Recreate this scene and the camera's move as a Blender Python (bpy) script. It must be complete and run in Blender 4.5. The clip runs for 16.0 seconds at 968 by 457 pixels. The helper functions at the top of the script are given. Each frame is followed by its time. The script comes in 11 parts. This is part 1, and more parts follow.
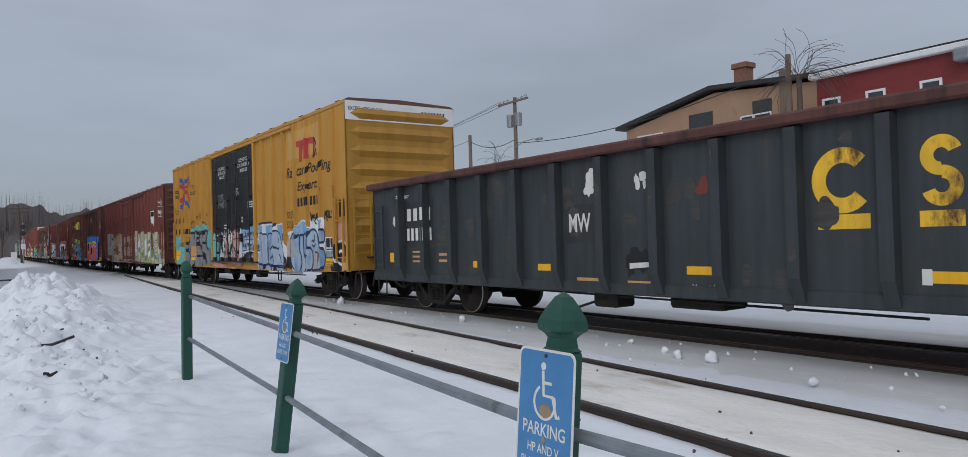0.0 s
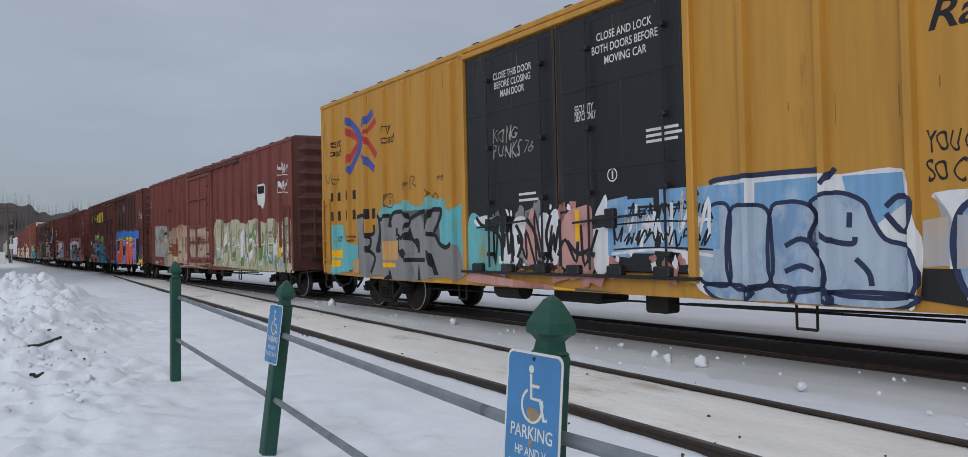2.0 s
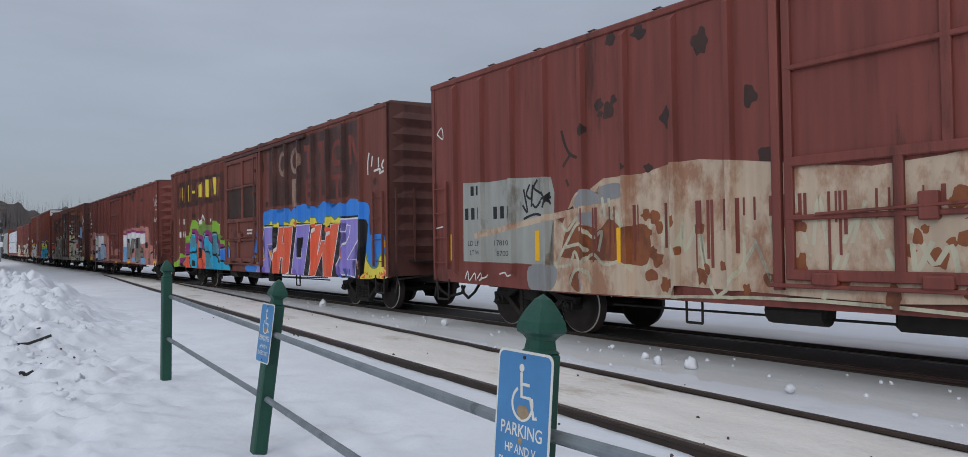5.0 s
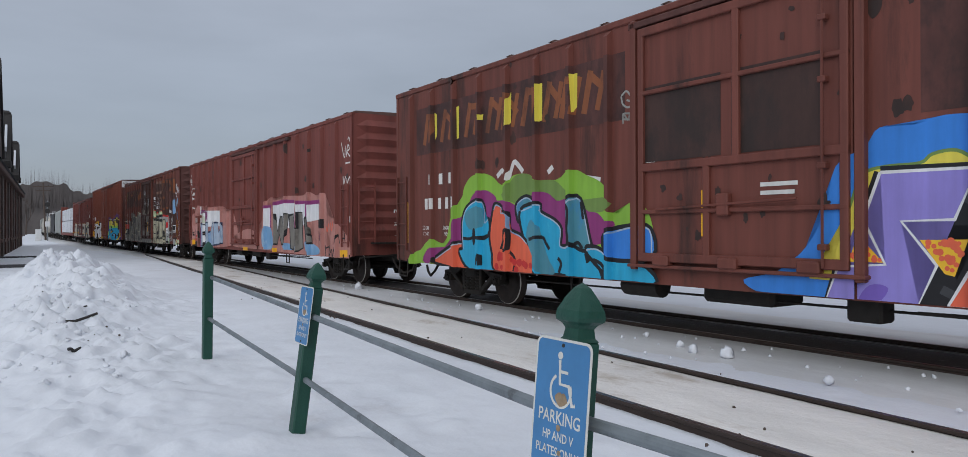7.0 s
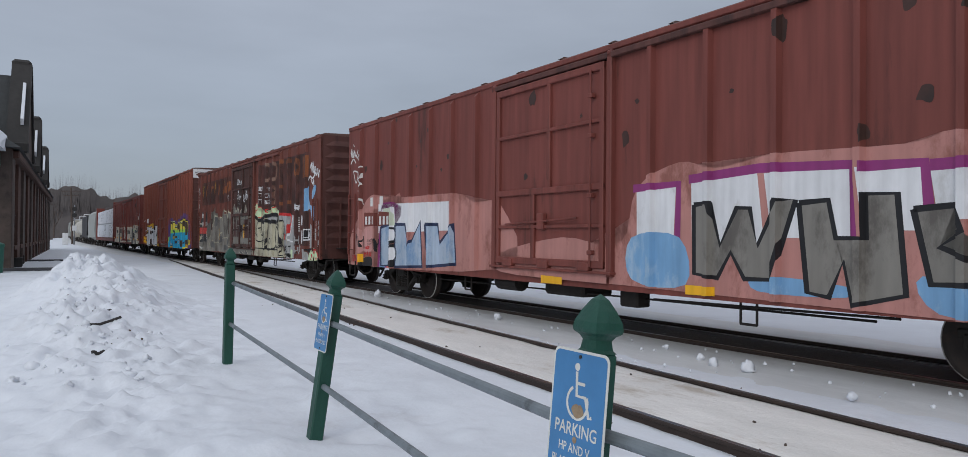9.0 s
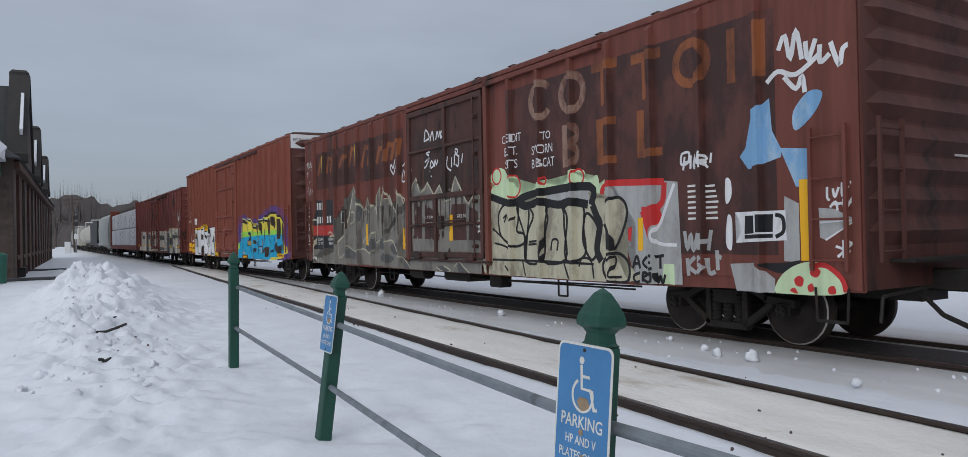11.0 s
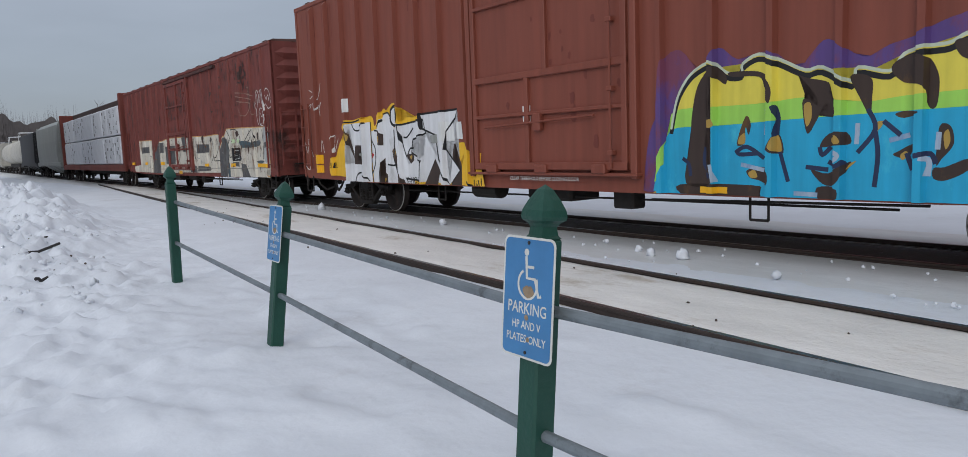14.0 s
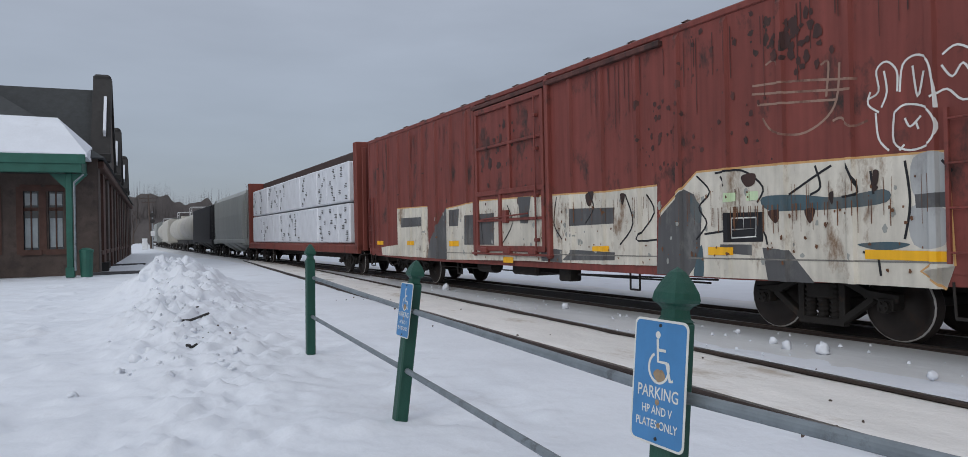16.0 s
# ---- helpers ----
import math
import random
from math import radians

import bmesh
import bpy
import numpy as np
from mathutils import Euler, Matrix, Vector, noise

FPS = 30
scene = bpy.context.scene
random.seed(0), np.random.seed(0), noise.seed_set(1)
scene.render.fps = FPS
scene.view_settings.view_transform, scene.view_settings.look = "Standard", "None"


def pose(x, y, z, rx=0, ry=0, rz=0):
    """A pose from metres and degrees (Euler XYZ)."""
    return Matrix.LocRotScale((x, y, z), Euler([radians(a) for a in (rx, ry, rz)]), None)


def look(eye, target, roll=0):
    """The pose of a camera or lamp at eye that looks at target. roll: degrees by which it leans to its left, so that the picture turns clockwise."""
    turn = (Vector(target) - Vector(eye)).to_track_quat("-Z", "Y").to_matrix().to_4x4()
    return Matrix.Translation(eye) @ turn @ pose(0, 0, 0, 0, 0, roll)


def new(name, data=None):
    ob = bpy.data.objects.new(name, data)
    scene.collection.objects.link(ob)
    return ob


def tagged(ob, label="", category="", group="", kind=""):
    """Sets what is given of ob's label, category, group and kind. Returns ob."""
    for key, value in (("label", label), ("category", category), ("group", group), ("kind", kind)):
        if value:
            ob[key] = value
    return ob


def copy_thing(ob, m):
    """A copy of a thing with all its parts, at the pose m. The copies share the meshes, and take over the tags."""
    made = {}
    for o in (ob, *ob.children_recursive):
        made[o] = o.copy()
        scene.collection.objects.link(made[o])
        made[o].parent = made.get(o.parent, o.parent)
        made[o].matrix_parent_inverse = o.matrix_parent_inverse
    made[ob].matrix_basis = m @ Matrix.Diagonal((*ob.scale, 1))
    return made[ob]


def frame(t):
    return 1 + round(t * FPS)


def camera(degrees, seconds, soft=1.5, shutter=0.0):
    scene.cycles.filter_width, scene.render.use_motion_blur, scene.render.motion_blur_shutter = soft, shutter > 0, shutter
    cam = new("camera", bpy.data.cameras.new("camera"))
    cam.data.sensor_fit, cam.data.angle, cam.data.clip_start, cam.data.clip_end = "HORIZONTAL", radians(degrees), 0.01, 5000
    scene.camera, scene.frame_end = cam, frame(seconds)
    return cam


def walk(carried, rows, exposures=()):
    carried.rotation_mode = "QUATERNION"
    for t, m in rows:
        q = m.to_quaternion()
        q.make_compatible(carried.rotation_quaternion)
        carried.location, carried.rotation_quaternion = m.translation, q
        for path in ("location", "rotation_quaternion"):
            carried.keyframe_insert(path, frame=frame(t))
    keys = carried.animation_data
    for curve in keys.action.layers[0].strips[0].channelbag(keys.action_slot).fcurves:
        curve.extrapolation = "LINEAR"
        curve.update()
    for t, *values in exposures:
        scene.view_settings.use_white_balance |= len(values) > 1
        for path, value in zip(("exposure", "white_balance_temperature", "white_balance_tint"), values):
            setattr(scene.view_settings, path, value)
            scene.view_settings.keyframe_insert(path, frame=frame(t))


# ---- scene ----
cam = camera(67.2, 16.0, 0.65)
PATH = [
    (0, (0.766, 0.642, 1.658), (1.888, 2.297, 1.687), -1.7),
    (0.5, (0.767, 0.648, 1.654), (1.891, 2.302, 1.685), -1.4),
    (1, (0.782, 0.647, 1.664), (1.908, 2.3, 1.689), -1.4),
    (1.5, (0.772, 0.641, 1.656), (1.905, 2.289, 1.691), -1.3),
    (2, (0.777, 0.639, 1.655), (1.918, 2.282, 1.692), -1.3),
    (2.5, (0.779, 0.646, 1.659), (1.924, 2.286, 1.695), -1.3),
    (3, (0.771, 0.636, 1.656), (1.919, 2.273, 1.698), -1.3),
    (5.5, (0.76, 0.614, 1.642), (1.919, 2.243, 1.679), -0.8),
    (6, (0.762, 0.616, 1.632), (1.923, 2.244, 1.655), -0.8),
    (6.5, (0.755, 0.641, 1.64), (1.895, 2.284, 1.648), -0.5),
    (7, (0.731, 0.616, 1.66), (1.813, 2.298, 1.66), -0.2),
    (7.5, (0.735, 0.607, 1.667), (1.803, 2.298, 1.671), 0.2),
    (8, (0.753, 0.606, 1.666), (1.792, 2.315, 1.686), 0.3),
    (10.5, (0.7, 0.614, 1.66), (1.736, 2.325, 1.689), 0.6),
    (11, (0.715, 0.581, 1.665), (1.747, 2.294, 1.682), -1.1),
    (11.5, (0.734, 0.569, 1.672), (1.761, 2.285, 1.68), -1.5),
    (12, (0.736, 0.563, 1.659), (1.767, 2.277, 1.664), -1.7),
    (12.5, (0.732, 0.575, 1.654), (1.777, 2.28, 1.653), -1.8),
    (13, (0.725, 0.615, 1.673), (1.784, 2.312, 1.664), -2.5),
    (13.5, (0.685, 0.58, 1.622), (1.768, 2.258, 1.519), -2.2),
    (14, (0.607, 0.482, 1.626), (1.766, 2.097, 1.397), -2.2),
    (14.5, (0.532, 0.443, 1.608), (1.441, 2.217, 1.447), 3.0),
    (15, (0.519, 0.441, 1.605), (1.401, 2.236, 1.607), -1.1),
    (15.5, (0.526, 0.433, 1.615), (1.396, 2.234, 1.635), -1.3),
    (16, (0.537, 0.446, 1.612), (1.425, 2.238, 1.623), -1.2),
]
walk(cam, [(t, look(eye, target, roll)) for t, eye, target, roll in PATH])

# ---- world, sun, exposure ----
world = bpy.data.worlds.new("overcast_world")
scene.world = world
world.use_nodes = True
wn, wl = world.node_tree.nodes, world.node_tree.links
wbg = wn["Background"]
sky = wn.new("ShaderNodeTexSky")
sky.sky_type = "NISHITA"
sky.sun_disc = False
sky.sun_elevation, sky.sun_rotation = radians(32), radians(200)
wtc = wn.new("ShaderNodeTexCoord")
wsep = wn.new("ShaderNodeSeparateXYZ")
wl.new(wtc.outputs["Generated"], wsep.inputs[0])
wramp = wn.new("ShaderNodeValToRGB")          # an even cloud deck, brighter overhead
wramp.color_ramp.elements[0].position, wramp.color_ramp.elements[0].color = 0.0, (0.25, 0.284, 0.345, 1)
wramp.color_ramp.elements[1].position, wramp.color_ramp.elements[1].color = 1.0, (0.80, 0.84, 0.92, 1)
we = wramp.color_ramp.elements.new(0.12)
we.color = (0.285, 0.322, 0.385, 1)
we = wramp.color_ramp.elements.new(0.36)
we.color = (0.36, 0.395, 0.465, 1)
wl.new(wsep.outputs[2], wramp.inputs[0])
wnoise = wn.new("ShaderNodeTexNoise")
wnoise.inputs["Scale"].default_value, wnoise.inputs["Detail"].default_value = 2.2, 5
wmap = wn.new("ShaderNodeMapping")
wmap.inputs["Scale"].default_value = (1, 1, 4)
wl.new(wtc.outputs["Generated"], wmap.inputs[0])
wl.new(wmap.outputs[0], wnoise.inputs["Vector"])
wcr = wn.new("ShaderNodeMapRange")
wcr.inputs[1].default_value, wcr.inputs[2].default_value, wcr.inputs[3].default_value, wcr.inputs[4].default_value = 0.3, 0.7, 0.88, 1.12
wl.new(wnoise.outputs[0], wcr.inputs[0])
wmul = wn.new("ShaderNodeMix")
wmul.data_type, wmul.blend_type = "RGBA", "MULTIPLY"
wmul.inputs[0].default_value = 1
wl.new(wramp.outputs[0], wmul.inputs[6])
wl.new(wcr.outputs[0], wmul.inputs[7])
wsk = wn.new("ShaderNodeMix")                 # a little of the clear sky behind the cloud
wsk.data_type, wsk.blend_type = "RGBA", "ADD"
wsk.inputs[0].default_value = 0.012
wl.new(wmul.outputs[2], wsk.inputs[6])
wl.new(sky.outputs[0], wsk.inputs[7])
wl.new(wsk.outputs[2], wbg.inputs[0])
wbg.inputs[1].default_value = 1.0

sun = new("sun", bpy.data.lights.new("sun", "SUN"))
sun.data.energy, sun.data.angle, sun.data.color = 0.95, radians(35), (1.0, 0.97, 0.93)
sun.matrix_world = look((-34, -24, 24), (8, 8, 0))
scene.view_settings.exposure = 0.0


# ---- materials ----
def mat(name, base, rough=0.6, metal=0.0, vary=0.25, scale=3.0, second=None, amount=0.0, second_scale=1.2, bump=0.0,
        bump_scale=40.0, stretch=(1, 1, 1), spec=0.4, streak=0.0):
    """A surface: base colour with fine and broad variation, patches or streaks of a second colour, and fine relief."""
    m = bpy.data.materials.new(name)
    m.use_nodes = True
    n, l = m.node_tree.nodes, m.node_tree.links
    b = n["Principled BSDF"]
    b.inputs["Roughness"].default_value, b.inputs["Metallic"].default_value = rough, metal
    b.inputs["Specular IOR Level"].default_value = spec
    tc = n.new("ShaderNodeTexCoord")
    mp = n.new("ShaderNodeMapping")
    mp.inputs["Scale"].default_value = stretch
    l.new(tc.outputs["Object"], mp.inputs[0])
    info = n.new("ShaderNodeObjectInfo")
    off = n.new("ShaderNodeVectorMath")
    off.operation = "MULTIPLY_ADD"
    l.new(info.outputs["Random"], off.inputs[0])
    off.inputs[1].default_value = (0, 0, 0)
    l.new(mp.outputs[0], off.inputs[2])
    n1 = n.new("ShaderNodeTexNoise")
    n1.inputs["Scale"].default_value, n1.inputs["Detail"].default_value = scale, 8
    n1.inputs["Roughness"].default_value = 0.65
    l.new(off.outputs[0], n1.inputs["Vector"])
    r = n.new("ShaderNodeMapRange")
    r.inputs[1].default_value, r.inputs[2].default_value = 0.25, 0.75
    r.inputs[3].default_value, r.inputs[4].default_value = 1 - vary, 1 + vary
    l.new(n1.outputs[0], r.inputs[0])
    mx = n.new("ShaderNodeMix")
    mx.data_type, mx.blend_type = "RGBA", "MULTIPLY"
    mx.inputs[0].default_value = 1
    mx.inputs[6].default_value = (*base, 1)
    l.new(r.outputs[0], mx.inputs[7])
    out = mx.outputs[2]
    if second:
        n2 = n.new("ShaderNodeTexNoise")
        n2.inputs["Scale"].default_value, n2.inputs["Detail"].default_value = second_scale, 9
        n2.inputs["Roughness"].default_value = 0.7
        l.new(off.outputs[0], n2.inputs["Vector"])
        r2 = n.new("ShaderNodeMapRange")
        r2.inputs[1].default_value, r2.inputs[2].default_value = 0.72 - amount, 0.80 - amount * 0.8
        l.new(n2.outputs[0], r2.inputs[0])
        m2 = n.new("ShaderNodeMix")
        m2.data_type = "RGBA"
        l.new(r2.outputs[0], m2.inputs[0])
        l.new(out, m2.inputs[6])
        m2.inputs[7].default_value = (*second, 1)
        out = m2.outputs[2]
    if streak:
        sm = n.new("ShaderNodeMapping")
        sm.inputs["Scale"].default_value = (2, 5, 0.3)
        l.new(tc.outputs["Object"], sm.inputs[0])
        n4 = n.new("ShaderNodeTexNoise")
        n4.inputs["Scale"].default_value, n4.inputs["Detail"].default_value = 1.6, 7
        l.new(sm.outputs[0], n4.inputs["Vector"])
        r4 = n.new("ShaderNodeMapRange")
        r4.inputs[1].default_value, r4.inputs[2].default_value = 0.3, 0.7
        r4.inputs[3].default_value, r4.inputs[4].default_value = 1 - streak, 1 + streak
        l.new(n4.outputs[0], r4.inputs[0])
        m4 = n.new("ShaderNodeMix")
        m4.data_type, m4.blend_type = "RGBA", "MULTIPLY"
        m4.inputs[0].default_value = 1
        l.new(out, m4.inputs[6])
        l.new(r4.outputs[0], m4.inputs[7])
        out = m4.outputs[2]
    l.new(out, b.inputs["Base Color"])
    if bump:
        n3 = n.new("ShaderNodeTexNoise")
        n3.inputs["Scale"].default_value, n3.inputs["Detail"].default_value = bump_scale, 6
        l.new(tc.outputs["Object"], n3.inputs["Vector"])
        bp = n.new("ShaderNodeBump")
        bp.inputs["Strength"].default_value, bp.inputs["Distance"].default_value = bump, 0.02
        l.new(n3.outputs[0], bp.inputs["Height"])
        l.new(bp.outputs[0], b.inputs["Normal"])
    return m


STREAK = (1, 1, 0.16)
RUSTY = (0.075, 0.03, 0.018)
M = {}
M["snow"] = mat("snow", (0.685, 0.715, 0.765), 0.75, vary=0.07, scale=0.7, second=(0.60, 0.615, 0.65), amount=0.14, second_scale=0.45, bump=0.6, bump_scale=7, spec=0.3)
M["dirty_snow"] = mat("dirty_snow", (0.72, 0.705, 0.68), 0.8, vary=0.12, scale=2.5, second=(0.47, 0.42, 0.36), amount=0.17, second_scale=1.1, bump=0.6, bump_scale=14, stretch=(1, 0.35, 1))
M["ice"] = mat("packed_ice", (0.62, 0.63, 0.64), 0.5, vary=0.15, scale=1.5, second=(0.7, 0.71, 0.72), amount=0.2, second_scale=0.8, bump=0.3, bump_scale=12, stretch=(1, 0.3, 1))
M["ballast"] = mat("wet_ballast", (0.045, 0.043, 0.045), 0.7, vary=0.45, scale=18, second=(0.16, 0.16, 0.165), amount=0.13, second_scale=7, bump=0.9, bump_scale=30)
M["rail"] = mat("rusty_rail", (0.045, 0.032, 0.027), 0.65, 0.3, vary=0.3, scale=4, second=(0.03, 0.018, 0.012), amount=0.15, second_scale=2)
M["railhead"] = mat("polished_rail_head", (0.22, 0.22, 0.23), 0.35, 0.9, vary=0.2, scale=5, stretch=(1, 0.2, 1))
M["yellow"] = mat("faded_yellow_car_paint", (0.46, 0.232, 0.038), 0.5, vary=0.13, scale=1.6, second=(0.29, 0.14, 0.03), amount=0.12, second_scale=1.6, bump=0.06, bump_scale=6, stretch=STREAK, streak=0.10)
M["yellow_end"] = mat("dirty_yellow_end_paint", (0.36, 0.19, 0.03), 0.55, vary=0.22, scale=1.6, second=(0.12, 0.06, 0.03), amount=0.14, second_scale=1.3, stretch=STREAK, streak=0.10)
M["black"] = mat("black_door_paint", (0.013, 0.014, 0.016), 0.5, vary=0.3, scale=2, second=(0.045, 0.04, 0.038), amount=0.15, stretch=STREAK)
M["gondola"] = mat("weathered_dark_gondola_paint", (0.034, 0.042, 0.047), 0.6, vary=0.28, scale=1.4, second=(0.06, 0.05, 0.042), amount=0.16, second_scale=1.3, bump=0.12, bump_scale=5, stretch=(1, 1, 0.4), streak=0.18)
M["oxide"] = mat("oxide_red_car_paint", (0.160, 0.038, 0.027), 0.62, vary=0.2, scale=1.4, second=(0.07, 0.026, 0.019), amount=0.15, second_scale=1.1, bump=0.08, bump_scale=6, stretch=STREAK, streak=0.18)
M["brown"] = mat("brown_red_car_paint", (0.142, 0.043, 0.031), 0.62, vary=0.22, scale=1.4, second=(0.042, 0.02, 0.016), amount=0.18, second_scale=0.9, bump=0.08, bump_scale=6, stretch=STREAK, streak=0.18)
M["maroon"] = mat("maroon_car_paint", (0.168, 0.046, 0.036), 0.62, vary=0.2, scale=1.4, second=(0.06, 0.022, 0.017), amount=0.15, second_scale=1.1, bump=0.08, bump_scale=6, stretch=STREAK, streak=0.18)
M["redbrown"] = mat("fresh_red_brown_car_paint", (0.205, 0.056, 0.035), 0.55, vary=0.13, scale=1.3, second=(0.13, 0.037, 0.026), amount=0.1, second_scale=1.3, bump=0.06, bump_scale=6, stretch=STREAK, streak=0.10)
M["oldred"] = mat("patchy_red_car_paint", (0.172, 0.043, 0.034), 0.62, vary=0.18, scale=1.4, second=(0.035, 0.02, 0.017), amount=0.17, second_scale=1.3, bump=0.08, bump_scale=6, stretch=(1, 1, 0.6), streak=0.18)
M["sooty_door"] = mat("sooty_brown_door_paint", (0.07, 0.029, 0.023), 0.65, vary=0.3, scale=1.6, second=(0.03, 0.018, 0.015), amount=0.22, second_scale=1.5, bump=0.1, bump_scale=6, stretch=STREAK, streak=0.2)
M["oxide_dark"] = mat("dark_oxide_paint", (0.05, 0.03, 0.026), 0.75, vary=0.3, scale=1.5)
# darker brown than the car sides, for most ends and some top rails
M["darkend"] = mat("dark_car_end_paint", (0.088, 0.034, 0.028), 0.7, vary=0.3, scale=1.5, second=(0.02, 0.013, 0.012), amount=0.2, stretch=STREAK, streak=0.18)
M["roof"] = mat("car_roof_metal", (0.11, 0.06, 0.05), 0.65, vary=0.3, scale=1, second=(0.55, 0.56, 0.58), amount=0.1, second_scale=0.8)
M["black_steel"] = mat("grimy_running_gear_steel", (0.021, 0.018, 0.016), 0.7, 0.2, vary=0.4, scale=5, second=(0.05, 0.03, 0.02), amount=0.13, second_scale=4)
M["wheel"] = mat("grimy_wheel_steel", (0.024, 0.018, 0.016), 0.6, 0.2, vary=0.35, scale=6, second=(0.04, 0.024, 0.018), amount=0.18, second_scale=5)
M["tread"] = mat("worn_wheel_rim", (0.42, 0.40, 0.38), 0.4, 0.5, vary=0.2, scale=6)
M["green"] = mat("green_fence_paint", (0.010, 0.062, 0.043), 0.5, vary=0.25, scale=6, second=(0.006, 0.04, 0.028), amount=0.13, second_scale=5, bump=0.25, bump_scale=30, stretch=(1, 1, 0.25))
M["pipe"] = mat("galvanised_rail_pipe", (0.20, 0.23, 0.25), 0.5, 0.35, vary=0.25, scale=7, second=(0.10, 0.11, 0.12), amount=0.17, second_scale=5)
M["sign_blue"] = mat("blue_sign_sheeting", (0.055, 0.20, 0.42), 0.45, vary=0.12, scale=6, second=(0.03, 0.14, 0.33), amount=0.08, second_scale=9)
M["sign_white"] = mat("white_sign_lettering", (0.62, 0.62, 0.58), 0.5, vary=0.12, scale=12, second=(0.42, 0.33, 0.22), amount=0.1, second_scale=9)
M["stone"] = mat("brown_station_stone", (0.085, 0.064, 0.055), 0.85, vary=0.35, scale=1.2, second=(0.055, 0.042, 0.038), amount=0.2, second_scale=1.6, bump=0.6, bump_scale=5)
M["redstone"] = mat("red_sandstone", (0.085, 0.045, 0.035), 0.85, vary=0.3, scale=1.5, bump=0.4, bump_scale=6)
M["slate"] = mat("dark_slate_roof", (0.040, 0.044, 0.046), 0.7, vary=0.25, scale=3, bump=0.4, bump_scale=6)
M["porch_green"] = mat("green_porch_paint", (0.022, 0.105, 0.078), 0.55, vary=0.2, scale=2)
M["glass"] = mat("window_glass", (0.03, 0.04, 0.05), 0.08, vary=0.3, scale=0.8, spec=0.8)
M["pane_pale"] = mat("pale_window_pane", (0.30, 0.34, 0.36), 0.2, vary=0.2, scale=1.2, spec=0.7)
M["tan"] = mat("tan_stucco", (0.33, 0.21, 0.135), 0.85, vary=0.13, scale=0.6, second=(0.25, 0.16, 0.10), amount=0.12, second_scale=0.5)
M["redsiding"] = mat("red_clapboard_paint", (0.20, 0.034, 0.034), 0.7, vary=0.13, scale=0.8, stretch=(1, 1, 4))
M["brick"] = mat("chimney_brick", (0.22, 0.11, 0.08), 0.85, vary=0.3, scale=4)
M["white"] = mat("white_trim_paint", (0.66, 0.67, 0.68), 0.6, vary=0.1, scale=3)
M["dark_trim"] = mat("dark_trim", (0.03, 0.028, 0.027), 0.7, vary=0.3, scale=3)
M["wood"] = mat("weathered_pole_wood", (0.17, 0.125, 0.095), 0.85, vary=0.3, scale=4, stretch=(4, 4, 0.4))
M["grey_metal"] = mat("grey_metal", (0.24, 0.26, 0.28), 0.5, 0.4, vary=0.2, scale=3)
M["bark"] = mat("grey_brown_bark", (0.085, 0.065, 0.055), 0.9, vary=0.3, scale=3)
# far woods: distance haze is mixed into this lighter, greyer brown
M["woods"] = mat("hazed_winter_woods", (0.105, 0.093, 0.09), 0.9, vary=0.4, scale=0.06)
# the haze over the hills is painted: pale blue-grey instead of wood colours
M["hill"] = mat("haze_tinted_wooded_hill", (0.20, 0.22, 0.25), 0.95, vary=0.25, scale=0.02, second=(0.3, 0.32, 0.35), amount=0.12, second_scale=0.01)
M["wrap"] = mat("white_lumber_wrap", (0.62, 0.64, 0.68), 0.45, vary=0.13, scale=1.5, second=(0.48, 0.5, 0.55), amount=0.15, second_scale=1.2, bump=0.4, bump_scale=3)
M["hopper_grey"] = mat("grey_hopper_paint", (0.30, 0.315, 0.30), 0.5, vary=0.15, scale=1, second=(0.2, 0.19, 0.17), amount=0.13, stretch=STREAK)
M["hopper_black"] = mat("dark_hopper_paint", (0.022, 0.022, 0.024), 0.55, vary=0.3, scale=1.2, stretch=STREAK)
M["tank"] = mat("pale_tank_paint", (0.46, 0.44, 0.39), 0.5, vary=0.15, scale=1, second=(0.3, 0.26, 0.2), amount=0.13, stretch=STREAK)
M["asphalt"] = mat("wet_dark_curb", (0.06, 0.06, 0.065), 0.6, vary=0.3, scale=2)


# ---- helpers of this scene ----
def part(name, bm, material, parent=None, label="", smooth=False):
    me = bpy.data.meshes.new(name)
    if smooth:
        for f in bm.faces:
            f.smooth = True
    bm.to_mesh(me)
    bm.free()
    me.materials.append(material)
    ob = new(name, me)
    ob.parent = parent
    if label:
        ob["label"] = label
    return ob


def shared(name, me, parent, m):
    ob = new(name, me)
    ob.parent = parent
    ob.matrix_basis = m
    return ob


def empty(name, m=None, label="", category="", group="", kind=""):
    ob = new(name)
    if m is not None:
        ob.matrix_basis = m
    return tagged(ob, label, category, group, kind)


def box(bm, x0, x1, y0, y1, z0, z1, bevel=0.0):
    c = ((x0 + x1) / 2, (y0 + y1) / 2, (z0 + z1) / 2)
    s = (abs(x1 - x0), abs(y1 - y0), abs(z1 - z0))
    g = bmesh.ops.create_cube(bm, size=1, matrix=Matrix.LocRotScale(c, None, s))
    if bevel:
        es = list({e for v in g["verts"] for e in v.link_edges})
        bmesh.ops.bevel(bm, geom=es, offset=bevel, segments=1, affect="EDGES")
    return bm


